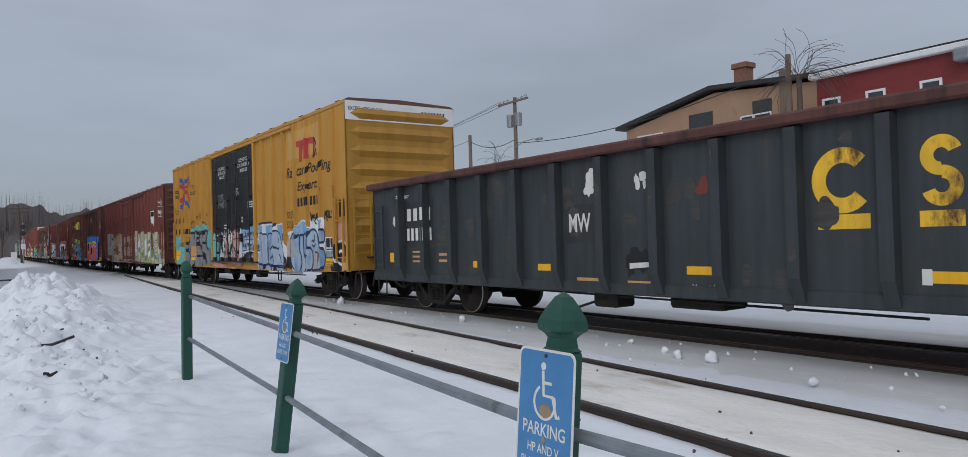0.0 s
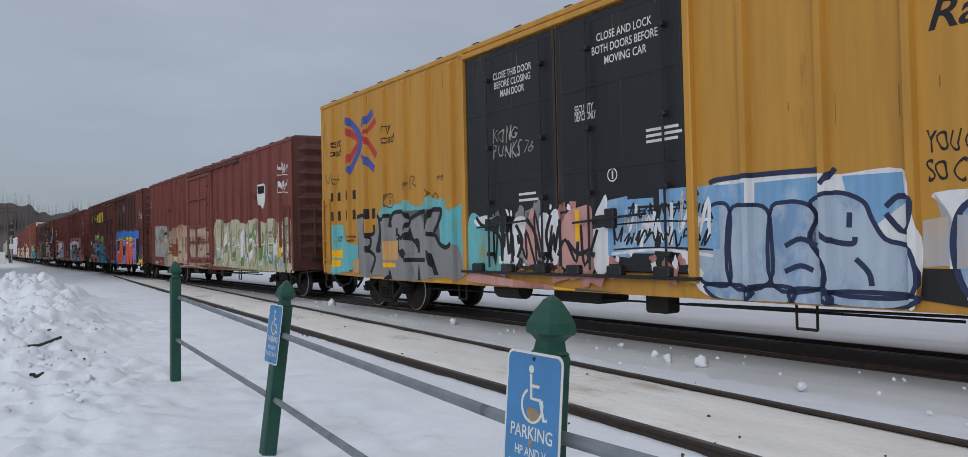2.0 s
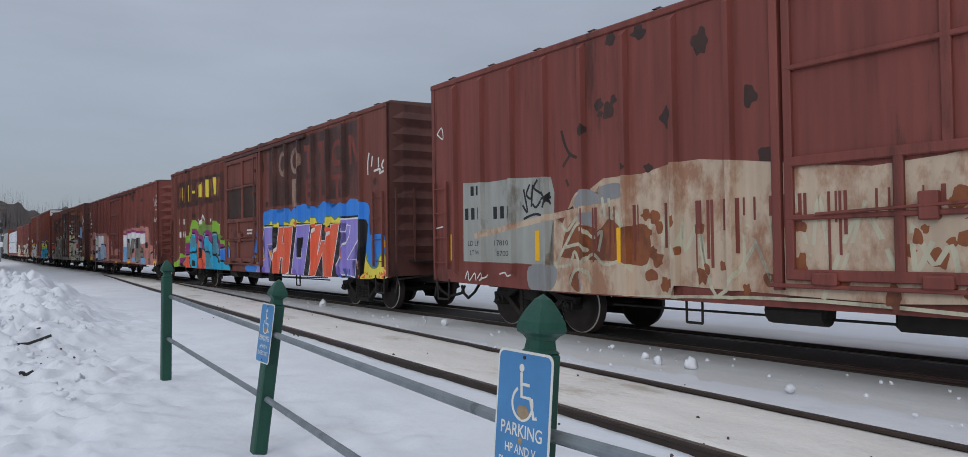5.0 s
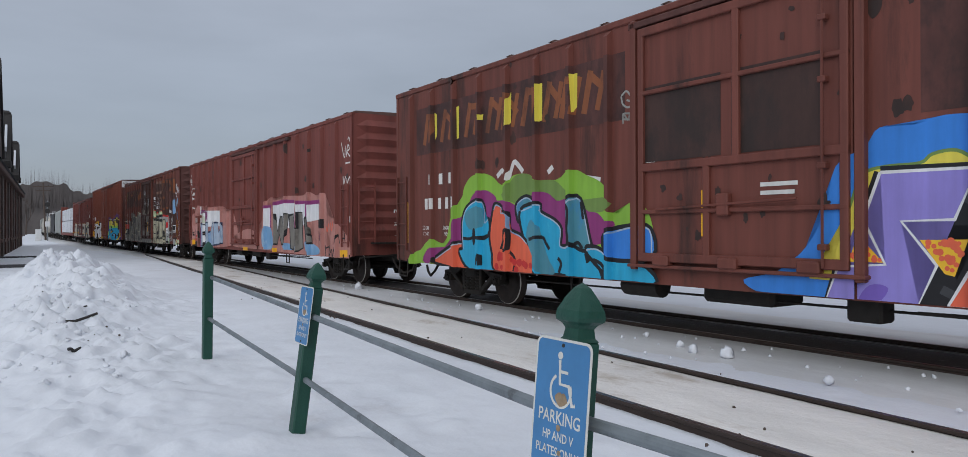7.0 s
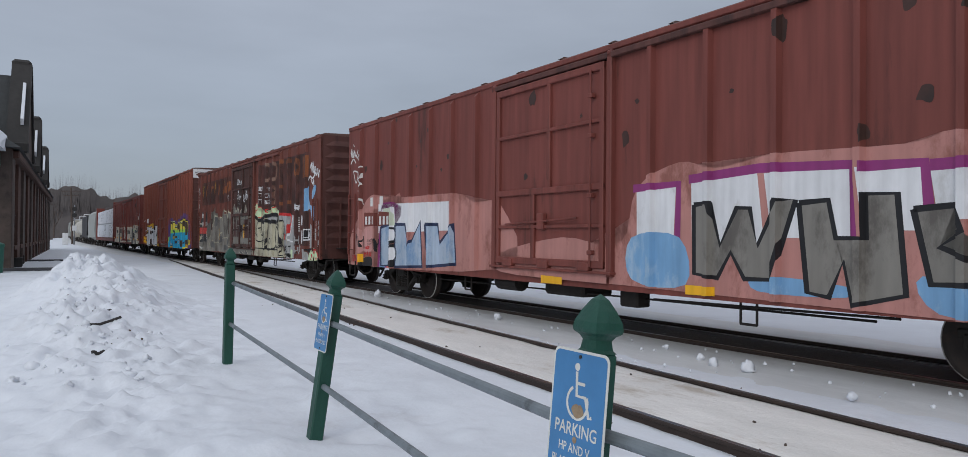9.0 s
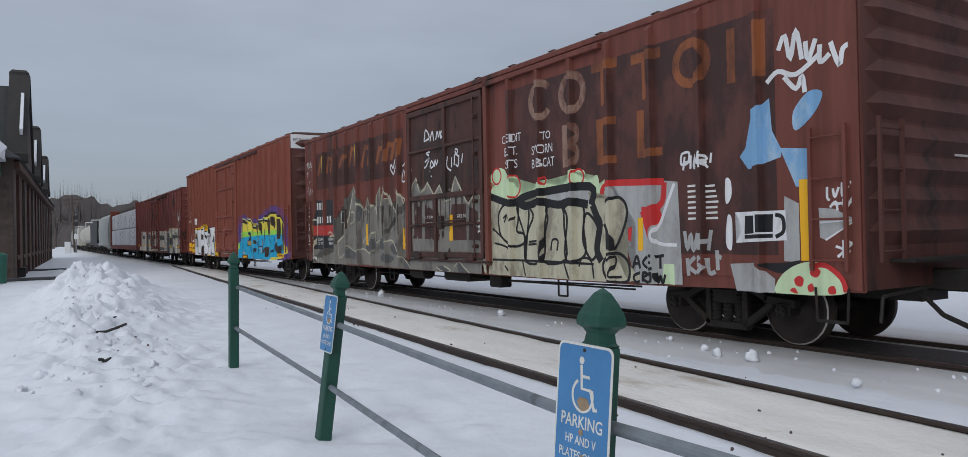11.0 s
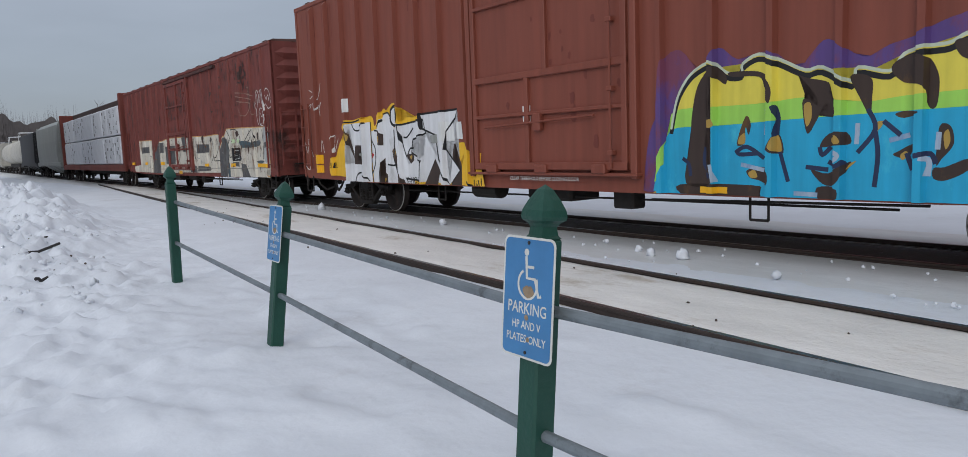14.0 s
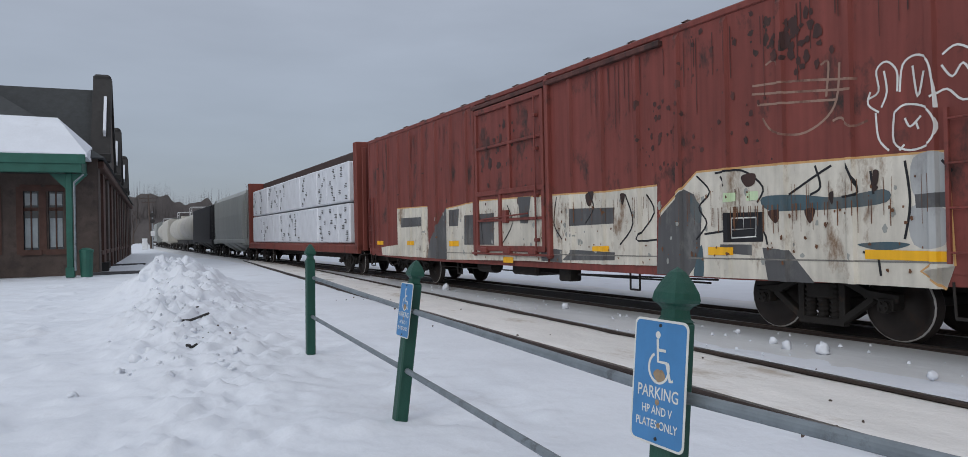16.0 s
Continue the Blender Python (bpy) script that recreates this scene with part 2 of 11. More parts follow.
def rod(bm, a, b, r0, r1=None, seg=8):
    """A round bar from a to b."""
    a, b = Vector(a), Vector(b)
    d = b - a
    q = d.to_track_quat("Z", "Y")
    bmesh.ops.create_cone(bm, cap_ends=True, segments=seg, radius1=r0, radius2=r0 if r1 is None else r1, depth=d.length,
                          matrix=Matrix.Translation((a + b) / 2) @ q.to_matrix().to_4x4())
    return bm


def prism(bm, pts, axis, a, b):
    """A closed outline of (p, q) pulled along an axis from a to b: axis x takes (y, z), y takes (x, z), z takes (x, y)."""
    def at(p, q, h):
        return {"x": (h, p, q), "y": (p, h, q), "z": (p, q, h)}[axis]
    lo = [bm.verts.new(at(p, q, a)) for p, q in pts]
    hi = [bm.verts.new(at(p, q, b)) for p, q in pts]
    fs = [bm.faces.new(lo), bm.faces.new(hi)]
    for i in range(len(pts)):
        j = (i + 1) % len(pts)
        fs.append(bm.faces.new((lo[i], lo[j], hi[j], hi[i])))
    bmesh.ops.recalc_face_normals(bm, faces=fs)
    return bm


def bmnew():
    return bmesh.new()


# ---- the lines of the tracks ----
RAIL_Z = 0.15


def main_x(y):
    """Centre line of the main track."""
    return 9.9 - 0.02 * (y - 6) + (0.5 * BEND * (y - 70) ** 2 if y > 70 else 0.0)


BEND = 0.0002


def siding_x(y):
    return 5.69 + 0.051 * y


def travelled(s0, t):
    ease = max(0.0, t - 15.5)
    return s0 - 8.843 * t + 0.01758 * t * t + 2.0 * ease * ease


# ---- ground, tracks ----
def smooth01(x):
    x = min(1, max(0, x))
    return x * x * (3 - 2 * x)


def snow_height(x, y):
    """Height of the snow: the walked-on field, the ploughed bank, the level of the track bed."""
    h = 0.04 * noise.noise((x * 0.5, y * 0.5, 0)) + 0.03 * noise.noise((x * 1.6, y * 1.6, 4)) + 0.016 * noise.noise((x * 4.2, y * 4.2, 1))
    tread = noise.noise((x * 1.7, y * 1.5, 6))
    h += 0.05 * smooth01((tread - 0.36) / 0.2) - 0.035 * smooth01((-tread - 0.3) / 0.15)
    bed = smooth01((x - 3.3) / 1.6)
    h = h * (1 - 0.7 * bed) + 0.06 * bed
    t = (y - 4.0) / 20.0
    if -0.15 < t < 1.35:
        ridge = 1.0 + 0.8 * min(1, max(0, t)) + 0.2 * math.sin(y * 0.8)
        top = 0.04 + 1.05 * smooth01((t - 0.18) * 1.25)
        along = smooth01((t + 0.15) / 0.3) * smooth01((1.35 - t) / 0.35)
        wide = 0.8 + 0.35 * smooth01(t) + 0.15 * math.sin(y * 1.3)
        d = abs(x - ridge) / (wide * (1.35 if x > ridge else 1.0))
        body = math.exp(-d * d * 1.1) * along
        lump = 0.5 + 0.5 * noise.fractal((x * 1.1, y * 1.1, 9), 1.0, 2.0, 4)
        rough = 0.35 * smooth01((t + 0.05) / 0.15) + 0.65 * smooth01((t - 0.2) / 0.3)
        crumb = noise.fractal((x * 4.2, y * 3.2, 2), 0.8, 2.1, 5)
        h += top * body * (0.55 + 0.6 * lump) + (0.03 + 0.16 * body * rough) * along * math.exp(-d * d * 0.5) * crumb
        h += 0.07 * body * rough * noise.fractal((x * 8.5, y * 7.0, 5), 0.9, 2.0, 3)
    return h


def grid_sheet(name, xs, ys, material):
    verts = [(x, y, snow_height(x, y) if -8 < x < 12 and -6 < y < 60 else 0.0) for y in ys for x in xs]
    w = len(xs)
    faces = [(j * w + i, j * w + i + 1, (j + 1) * w + i + 1, (j + 1) * w + i) for j in range(len(ys) - 1) for i in range(w - 1)]
    me = bpy.data.meshes.new(name)
    me.from_pydata(verts, [], faces)
    for p in me.polygons:
        p.use_smooth = True
    me.materials.append(material)
    return new(name, me)


gx = [-2500, -600, -150, -60, -30, -18, -12, -8] + [-7 + i * 0.25 for i in range(20)] + [-2 + i * 0.07 for i in range(93)] + [4.6 + i * 0.4 for i in range(20)] + [13, 16, 20, 30, 60, 150, 600, 2500]
gy = [-400, -100, -30, -12] + [-6 + i * 0.3 for i in range(30)] + [3 + i * 0.07 for i in range(430)] + [33.3 + i * 1.0 for i in range(27)] + [65, 80, 110, 160, 250, 400, 700, 1500, 4000]
tagged(grid_sheet("ground", gx, gy, M["snow"]), "trampled snow field with a ploughed snow bank", "ground", kind="structure")


def strip(name, fx, w0, w1, z, material, ys, parent=None, wob=0.0, lift=0.0):
    """A long bed that follows a line; fx gives its centre."""
    bm = bmnew()
    rows = []
    for y in ys:
        c = fx(y)
        row = []
        for k in range(7):
            u = k / 6
            x = c + w0 + (w1 - w0) * u + (wob * noise.noise((y * 0.8, k, 3)) if k in (0, 6) else 0)
            zz = z + lift * math.sin(math.pi * u) + 0.012 * noise.noise((x * 2, y * 2, 7))
            if k in (0, 6):
                zz = z - 0.12
            row.append(bm.verts.new((x, y, zz)))
        rows.append(row)
    for a, b in zip(rows, rows[1:]):
        for i in range(6):
            bm.faces.new((a[i], a[i + 1], b[i + 1], b[i]))
    return part(name, bm, material, parent, smooth=True)


YS = [-40 + i * 0.7 for i in range(180)] + [90 + i * 6 for i in range(60)]
tagged(strip("track_bed", main_x, -3.1, 3.2, 0.085, M["ice"], YS, wob=0.25), "packed icy snow beside the main track", "track bed", kind="structure")
tagged(strip("ballast", main_x, -0.72, 0.7, 0.1, M["ballast"], YS, wob=0.03, lift=0.012), "dark wet ballast between the main rails", "ballast", kind="structure")
YS2 = [-40 + i * 0.6 for i in range(150)]
tagged(strip("siding_bed", siding_x, -0.95, 1.1, 0.105, M["dirty_snow"], YS2, wob=0.2), "dirty packed snow between the siding rails", "track bed", kind="structure")


def rail(name, fx, off, ys, label):
    prof = [(-0.065, -0.15), (0.065, -0.15), (0.065, -0.13), (0.012, -0.11), (0.012, -0.04), (0.036, -0.03), (0.036, -0.006), (0.028, 0), (-0.028, 0), (-0.036, -0.006), (-0.036, -0.03), (-0.012, -0.04), (-0.012, -0.11), (-0.065, -0.13)]
    bm = bmnew()
    rings = [[bm.verts.new((fx(y) + off + p, y, RAIL_Z + q)) for p, q in prof] for y in ys]
    for a, b in zip(rings, rings[1:]):
        for i in range(len(prof)):
            j = (i + 1) % len(prof)
            f = bm.faces.new((a[i], a[j], b[j], b[i]))
            f.material_index = 1 if i == 7 else 0
    bm.faces.new(rings[0])
    bm.faces.new(rings[-1])
    bmesh.ops.recalc_face_normals(bm, faces=bm.faces)
    ob = part(name, bm, M["rail"])
    ob.data.materials.append(M["railhead"])
    return tagged(ob, label, "rail", "running rails", "structure")


for o in (-0.75, 0.75):
    rail("rail", main_x, o, YS, "worn steel rail of the main track beside dark ballast")
    rail("rail", siding_x, o, [y for y in YS2 if y < 58], "rusty steel rail of the snowed-in siding")


# ---- rolling stock ----
GAUGE = 0.75
WHEEL_R = 0.457
AXLE = 0.915
MOVERS = []          # thing, start of its middle along the track
WHEELS = []


def wheel_mesh():
    bm = bmnew()
    prof = [(0.0, 0.055), (0.1, 0.06), (0.12, 0.025), (0.33, 0.0), (0.38, 0.05), (0.438, 0.055), (0.457, 0.042), (0.46, -0.05), (0.485, -0.06), (0.48, -0.085), (0.38, -0.085), (0.33, -0.04), (0.11, -0.05), (0.0, -0.05)]
    seg = 28
    rings = []
    for r, h in prof:
        if r == 0:
            rings.append([bm.verts.new((-h, 0, 0))])
        else:
            rings.append([bm.verts.new((-h, r * math.cos(2 * math.pi * i / seg), r * math.sin(2 * math.pi * i / seg))) for i in range(seg)])
    for k, (a, b) in enumerate(zip(rings, rings[1:])):
        for i in range(seg):
            j = (i + 1) % seg
            vs = [a[0], b[j], b[i]] if len(a) == 1 else ([a[i], a[j], b[0]] if len(b) == 1 else [a[i], a[j], b[j], b[i]])
            f = bm.faces.new(vs)
            f.smooth = True
            f.material_index = 1 if k == 5 else 0
    bmesh.ops.recalc_face_normals(bm, faces=bm.faces)
    me = bpy.data.meshes.new("wheel")
    bm.to_mesh(me)
    bm.free()
    me.materials.append(M["wheel"])
    me.materials.append(M["tread"])
    return me


def axle_mesh():
    bm = rod(bmnew(), (-0.98, 0, 0), (0.98, 0, 0), 0.075, seg=12)
    for x in (-1.1, 1.1):
        rod(bm, (x - 0.03, 0, 0), (x + 0.03, 0, 0), 0.075, seg=10)
        for k in range(3):
            a = k * 2.094
            rod(bm, (x * 1.04, 0.045 * math.cos(a), 0.045 * math.sin(a)), (x * 1.06, 0.045 * math.cos(a), 0.045 * math.sin(a)), 0.018, seg=6)
    me = bpy.data.meshes.new("wheelset")
    bm.to_mesh(me)
    bm.free()
    me.materials.append(M["black_steel"])
    return me


def frame_mesh():
    """A cast side frame: a flattened truss between the two axle boxes, with open windows; at x = 0."""
    bm = bmnew()

    def strut(a, b, w, thick=0.12):
        a, b = Vector((0, *a)), Vector((0, *b))
        d = b - a
        bmesh.ops.create_cube(bm, size=1, matrix=Matrix.LocRotScale((a + b) / 2, d.to_track_quat("Y", "Z"), (thick, d.length, w)))
    for s in (-1, 1):
        strut((s * (AXLE + 0.16), 0.555), (s * 0.62, 0.6), 0.11)
        strut((s * 0.66, 0.6), (s * 0.33, 0.76), 0.1)
        strut((s * 0.74, 0.55), (s * 0.3, 0.22), 0.09)
        strut((s * 0.31, 0.2), (s * 0.31, 0.76), 0.09)
        strut((s * AXLE, 0.56), (s * AXLE, 0.4), 0.2, 0.16)
        rod(bm, (-0.09, s * AXLE, 0.457), (-0.05, s * AXLE, 0.457), 0.085, seg=12)
    strut((-0.36, 0.77), (0.36, 0.77), 0.11)
    strut((-0.34, 0.2), (0.34, 0.2), 0.1)
    bmesh.ops.bevel(bm, geom=[e for e in bm.edges if e.calc_length() > 0.14], offset=0.012, segments=1, affect="EDGES")
    me = bpy.data.meshes.new("side_frame")
    bm.to_mesh(me)
    bm.free()
    me.materials.append(M["black_steel"])
    return me


def spring_mesh():
    """One coil spring, turned as a row of rings."""
    bm = bmnew()
    rings = []
    for i in range(15):
        r = 0.085 if i % 2 else 0.062
        rings.append([bm.verts.new((r * math.cos(k * math.pi / 5), r * math.sin(k * math.pi / 5), 0.25 + i * 0.033)) for k in range(10)])
    for a, b in zip(rings, rings[1:]):
        for k in range(10):
            bm.faces.new((a[k], a[(k + 1) % 10], b[(k + 1) % 10], b[k]))
    me = bpy.data.meshes.new("spring")
    bm.to_mesh(me)
    bm.free()
    me.materials.append(M["black_steel"])
    return me


def bolster_mesh():
    bm = box(bmnew(), -1.1, 1.1, -0.2, 0.2, 0.5, 0.72, 0.03)
    box(bm, -0.4, 0.4, -0.4, 0.4, 0.6, 0.78, 0.03)
    for y in (-0.42, 0.42):
        box(bm, -0.7, 0.7, y - 0.05, y + 0.05, 0.38, 0.48, 0.01)
        for x in (-0.6, 0.6):
            box(bm, x - 0.06, x + 0.06, y - 0.07, y + 0.07, 0.3, 0.62, 0.02)
    me = bpy.data.meshes.new("bolster")
    bm.to_mesh(me)
    bm.free()
    me.materials.append(M["black_steel"])
    return me


WM, AM, FM, SM, BM_ = wheel_mesh(), axle_mesh(), frame_mesh(), spring_mesh(), bolster_mesh()


def truck(car, y):
    """Two wheelsets in cast side frames; returns nothing, adds parts."""
    t = shared("truck", BM_, car, pose(0, y, 0))
    for x in (-1.0, 1.0):
        m = pose(x, 0, 0) if x < 0 else pose(x, 0, 0, 0, 0, 180)
        shared("side_frame", FM, t, m)
        for dy in (-0.19, 0, 0.19):
            shared("spring", SM, t, pose(x, dy, 0))
    for dy in (-AXLE, AXLE):
        w = shared("wheelset", AM, car, pose(0, y + dy, WHEEL_R))
        shared("wheel", WM, w, pose(-GAUGE, 0, 0))
        shared("wheel", WM, w, pose(GAUGE, 0, 0, 0, 0, 180))
        WHEELS.append((w, y + dy))


def couplings(car, L, h=0.88):
    for s in (-1, 1):
        e = s * L / 2
        bm = box(bmnew(), -0.16, 0.16, min(e - s * 0.3, e + s * 0.55), max(e - s * 0.3, e + s * 0.55), h - 0.13, h + 0.13, 0.02)
        box(bm, -0.25, 0.2, min(e + s * 0.5, e + s * 0.82), max(e + s * 0.5, e + s * 0.82), h - 0.17, h + 0.17, 0.05)
        part("coupler", bm, M["black_steel"], car)
        bm = bmnew()
        pts = [(-0.45, e, 0.75), (-0.45, e + s * 0.25, 0.5), (-0.4, e + s * 0.55, 0.36), (-0.3, e + s * 0.85, 0.44), (-0.28, e + s * 0.95, 0.6)]
        for a, b in zip(pts, pts[1:]):
            rod(bm, a, b, 0.03, seg=6)
        part("air_hose", bm, M["black_steel"], car)
        bm = rod(bmnew(), (-0.3, e + s * 0.1, h - 0.05), (-1.45, e + s * 0.12, h - 0.12), 0.02, seg=6)
        rod(bm, (-1.45, e + s * 0.12, h - 0.12), (-1.5, e + s * 0.12, h - 0.4), 0.02, seg=6)
        part("uncoupling_lever", bm, M["black_steel"], car)


def ladder(car, x, y, z0, z1, wide, mat_, n=None, along="y", rungs_only=False):
    bm = bmnew()
    n = n or max(2, int((z1 - z0) / 0.42) + 1)
    for i in range(n):
        z = z0 + (z1 - z0) * i / (n - 1)
        if along == "y":
            rod(bm, (x, y - wide / 2, z), (x, y + wide / 2, z), 0.013, seg=6)
        else:
            rod(bm, (x - wide / 2, y, z), (x + wide / 2, y, z), 0.013, seg=6)
    for k in (-1, 1):
        if along == "y":
            box(bm, x - 0.01, x + 0.03, y + k * wide / 2 - 0.02, y + k * wide / 2 + 0.02, z0 - 0.12, z1 + 0.12)
        else:
            box(bm, x + k * wide / 2 - 0.02, x + k * wide / 2 + 0.02, y - 0.02, y + 0.02, z0 - 0.12, z1 + 0.12)
    return part("ladder", bm, mat_, car)


def step(car, x, y, z, mat_):
    bm = rod(bmnew(), (x, y - 0.2, z), (x, y - 0.18, z - 0.38), 0.016, seg=6)
    rod(bm, (x, y + 0.2, z), (x, y + 0.18, z - 0.38), 0.016, seg=6)
    rod(bm, (x, y - 0.18, z - 0.38), (x, y + 0.18, z - 0.38), 0.02, seg=6)
    return part("step", bm, mat_, car)


def rib_mesh(z0, z1, half, depth):
    """An outside post of hat section, tapered at its ends; near side at x = 0, pointing to -x."""
    bm = bmnew()
    s = half * 0.35
    lo = [bm.verts.new(v) for v in ((0, -half, z0), (0, half, z0), (-depth, half - s, z0 + 0.09), (-depth, -half + s, z0 + 0.09))]
    hi = [bm.verts.new(v) for v in ((0, -half, z1), (0, half, z1), (-depth, half - s, z1 - 0.09), (-depth, -half + s, z1 - 0.09))]
    bm.faces.new(lo)
    bm.faces.new(hi)
    for i in range(4):
        j = (i + 1) % 4
        bm.faces.new((lo[i], lo[j], hi[j], hi[i]))
    bmesh.ops.recalc_face_normals(bm, faces=bm.faces)
    me = bpy.data.meshes.new("rib")
    bm.to_mesh(me)
    bm.free()
    return me


FACE = -1.6
SILL = 0.72


class Car:
    """Numbers of a car by which paint is laid on its near side: u runs from its rear end to its front, z up from the rail."""
    def __init__(self, ob, L, ribs, half, depth, door=None, door_out=0.0):
        self.ob, self.L, self.ribs, self.half, self.depth, self.door, self.door_out = ob, L, ribs, half, depth, door, door_out
        self.base = 0.0
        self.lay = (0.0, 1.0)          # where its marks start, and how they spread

    def out(self, u):
        """How far the side stands out at u."""
        if self.door and self.door[0] <= u <= self.door[1]:
            return self.door_out
        for r in self.ribs:
            d = abs(u - r)
            if d <= self.half:
                return self.depth * min(1, (self.half - d) / (self.half * 0.35))
        return 0.0

    def cuts(self):
        c = []
        for r in self.ribs:
            c += [r - self.half, r - self.half * 0.65, r + self.half * 0.65, r + self.half]
        if self.door:
            for d in self.door[:2]:
                c += [d - 0.002, d + 0.002]
        return c


def boxcar(name, label, s_rear, L, H, paint, end_paint, ribs, door, door_paint, end_style="dread", rib_depth=0.085, rib_half=0.06,
           high_ladder=False, roof_cap=None, truck_in=2.3):
    """A sliding-door boxcar. s_rear: its rear end along the track at the start."""
    car = empty(name, None, label, "boxcar", "cars of the freight train")
    h2 = L / 2
    floor = 1.02
    # sides
    for sx in (-1, 1):
        bm = box(bmnew(), sx * 1.6, sx * 1.55, -h2, h2, SILL + 0.2, H - 0.08)
        part("side_panel", bm, paint, car)
        bm = bmnew()
        prism(bm, [(-h2 + 0.0, SILL + 0.2), (-h2, SILL + 0.08), (-h2 + 3.6, SILL), (h2 - 3.6, SILL), (h2, SILL + 0.08), (h2, SILL + 0.2)], "x", sx * 1.6 - 0.012 * -sx * -1, sx * 1.54)
        part("side_sill", bm, paint, car)
        bm = box(bmnew(), sx * 1.63, sx * 1.5, -h2, h2, H - 0.12, H - 0.02, 0.015)
        part("top_chord", bm, paint, car)
    me = rib_mesh(SILL + 0.22, H - 0.13, rib_half, rib_depth)
    me.materials.append(paint)
    for u in ribs:
        shared("rib", me, car, pose(FACE, h2 - u, 0))
        shared("rib", me, car, pose(-FACE, h2 - u, 0, 0, 0, 180))
    # corner posts
    for u in (0.06, L - 0.06):
        bm = box(bmnew(), FACE - 0.012, FACE + 0.05, h2 - u - 0.05, h2 - u + 0.05, SILL + 0.1, H - 0.05)
        part("corner_post", bm, paint, car)
    # roof: low ridge with cross seams
    bm = prism(bmnew(), [(-1.62, H - 0.03), (1.62, H - 0.03), (1.5, H + 0.03), (0, H + 0.08), (-1.5, H + 0.03)], "y", -h2, h2)
    for i in range(15):
        y = -h2 + 0.6 + i * (L - 1.2) / 14
        prism(bm, [(-1.6, H + 0.01), (1.6, H + 0.01), (1.5, H + 0.06), (0, H + 0.11), (-1.5, H + 0.06)], "y", y - 0.03, y + 0.03)
    part("roof", bm, M["roof"], car)
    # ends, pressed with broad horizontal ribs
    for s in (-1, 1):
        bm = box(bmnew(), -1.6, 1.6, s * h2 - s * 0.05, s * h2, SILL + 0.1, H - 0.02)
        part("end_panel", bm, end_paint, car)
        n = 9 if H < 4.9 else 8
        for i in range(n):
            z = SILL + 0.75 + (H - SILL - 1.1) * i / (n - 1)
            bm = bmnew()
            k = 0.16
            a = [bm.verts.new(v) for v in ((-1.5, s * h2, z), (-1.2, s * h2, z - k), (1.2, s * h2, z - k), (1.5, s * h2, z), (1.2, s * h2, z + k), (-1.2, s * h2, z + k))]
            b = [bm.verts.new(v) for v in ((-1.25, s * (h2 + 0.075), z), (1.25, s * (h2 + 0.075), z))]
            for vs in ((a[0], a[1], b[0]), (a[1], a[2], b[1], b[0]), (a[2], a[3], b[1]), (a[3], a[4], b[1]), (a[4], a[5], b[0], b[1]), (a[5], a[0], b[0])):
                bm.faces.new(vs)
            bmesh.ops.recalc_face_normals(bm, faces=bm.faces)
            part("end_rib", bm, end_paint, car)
        if roof_cap:
            bm = box(bmnew(), -1.59, 1.59, min(s * h2, s * (h2 + 0.012)), max(s * h2, s * (h2 + 0.012)), H - 0.52, H - 0.04)
            part("end_band", bm, roof_cap, car, "white band on the car end")
        # end ladder, crossover platform
        ladder(car, -1.25, s * (h2 + 0.14), 1.25, 2.6 if not high_ladder else H - 0.6, 0.45, end_paint, along="x")
        bm = box(bmnew(), -1.1, 1.1, min(s * (h2 + 0.02), s * (h2 + 0.3)), max(s * (h2 + 0.02), s * (h2 + 0.3)), 1.12, 1.16)
        part("crossover_board", bm, M["black_steel"], car)
        if s < 0:
            bm = rod(bmnew(), (0.7, s * (h2 + 0.1), 1.9), (0.7, s * (h2 + 0.2), 1.9), 0.05, seg=8)
            for k in range(14):
                a0, a1 = k * 2 * math.pi / 14, (k + 1) * 2 * math.pi / 14
                rod(bm, (0.7 + 0.25 * math.cos(a0), s * (h2 + 0.18), 1.9 + 0.25 * math.sin(a0)), (0.7 + 0.25 * math.cos(a1), s * (h2 + 0.18), 1.9 + 0.25 * math.sin(a1)), 0.014, seg=5)
                if k % 4 == 0:
                    rod(bm, (0.7, s * (h2 + 0.18), 1.9), (0.7 + 0.25 * math.cos(a0), s * (h2 + 0.18), 1.9 + 0.25 * math.sin(a0)), 0.012, seg=5)
            part("hand_brake_wheel", bm, M["black_steel"], car)
        # side ladders, steps and grab irons
        ladder(car, FACE - 0.07, s * (h2 - 0.36), 1.15, 2.55 if not high_ladder else 2.5, 0.42, paint)
        step(car, FACE - 0.02, s * (h2 - 0.36), SILL + 0.12, M["black_steel"])
    # floor, centre sill, brake gear
    bm = box(bmnew(), -1.5, 1.5, -h2 + 0.05, h2 - 0.05, 0.98, 1.08)
    box(bm, -0.3, 0.3, -h2 + 0.05, h2 - 0.05, 0.62, 1.0)
    part("underframe", bm, M["black_steel"], car)
    bm = box(bmnew(), -1.2, -0.5, -0.2, 0.9, 0.5, 0.8, 0.05)
    rod(bm, (-1.2, 1.6, 0.66), (-1.2, 2.3, 0.66), 0.17, seg=12)
    box(bm, -1.3, -1.0, -1.6, -1.2, 0.45, 0.75, 0.03)
    rod(bm, (-1.1, -5.2, 0.6), (-1.1, 5.0, 0.55), 0.016, seg=6)
    rod(bm, (-1.35, -2.0, 0.62), (-1.35, -5.6, 0.68), 0.016, seg=6)
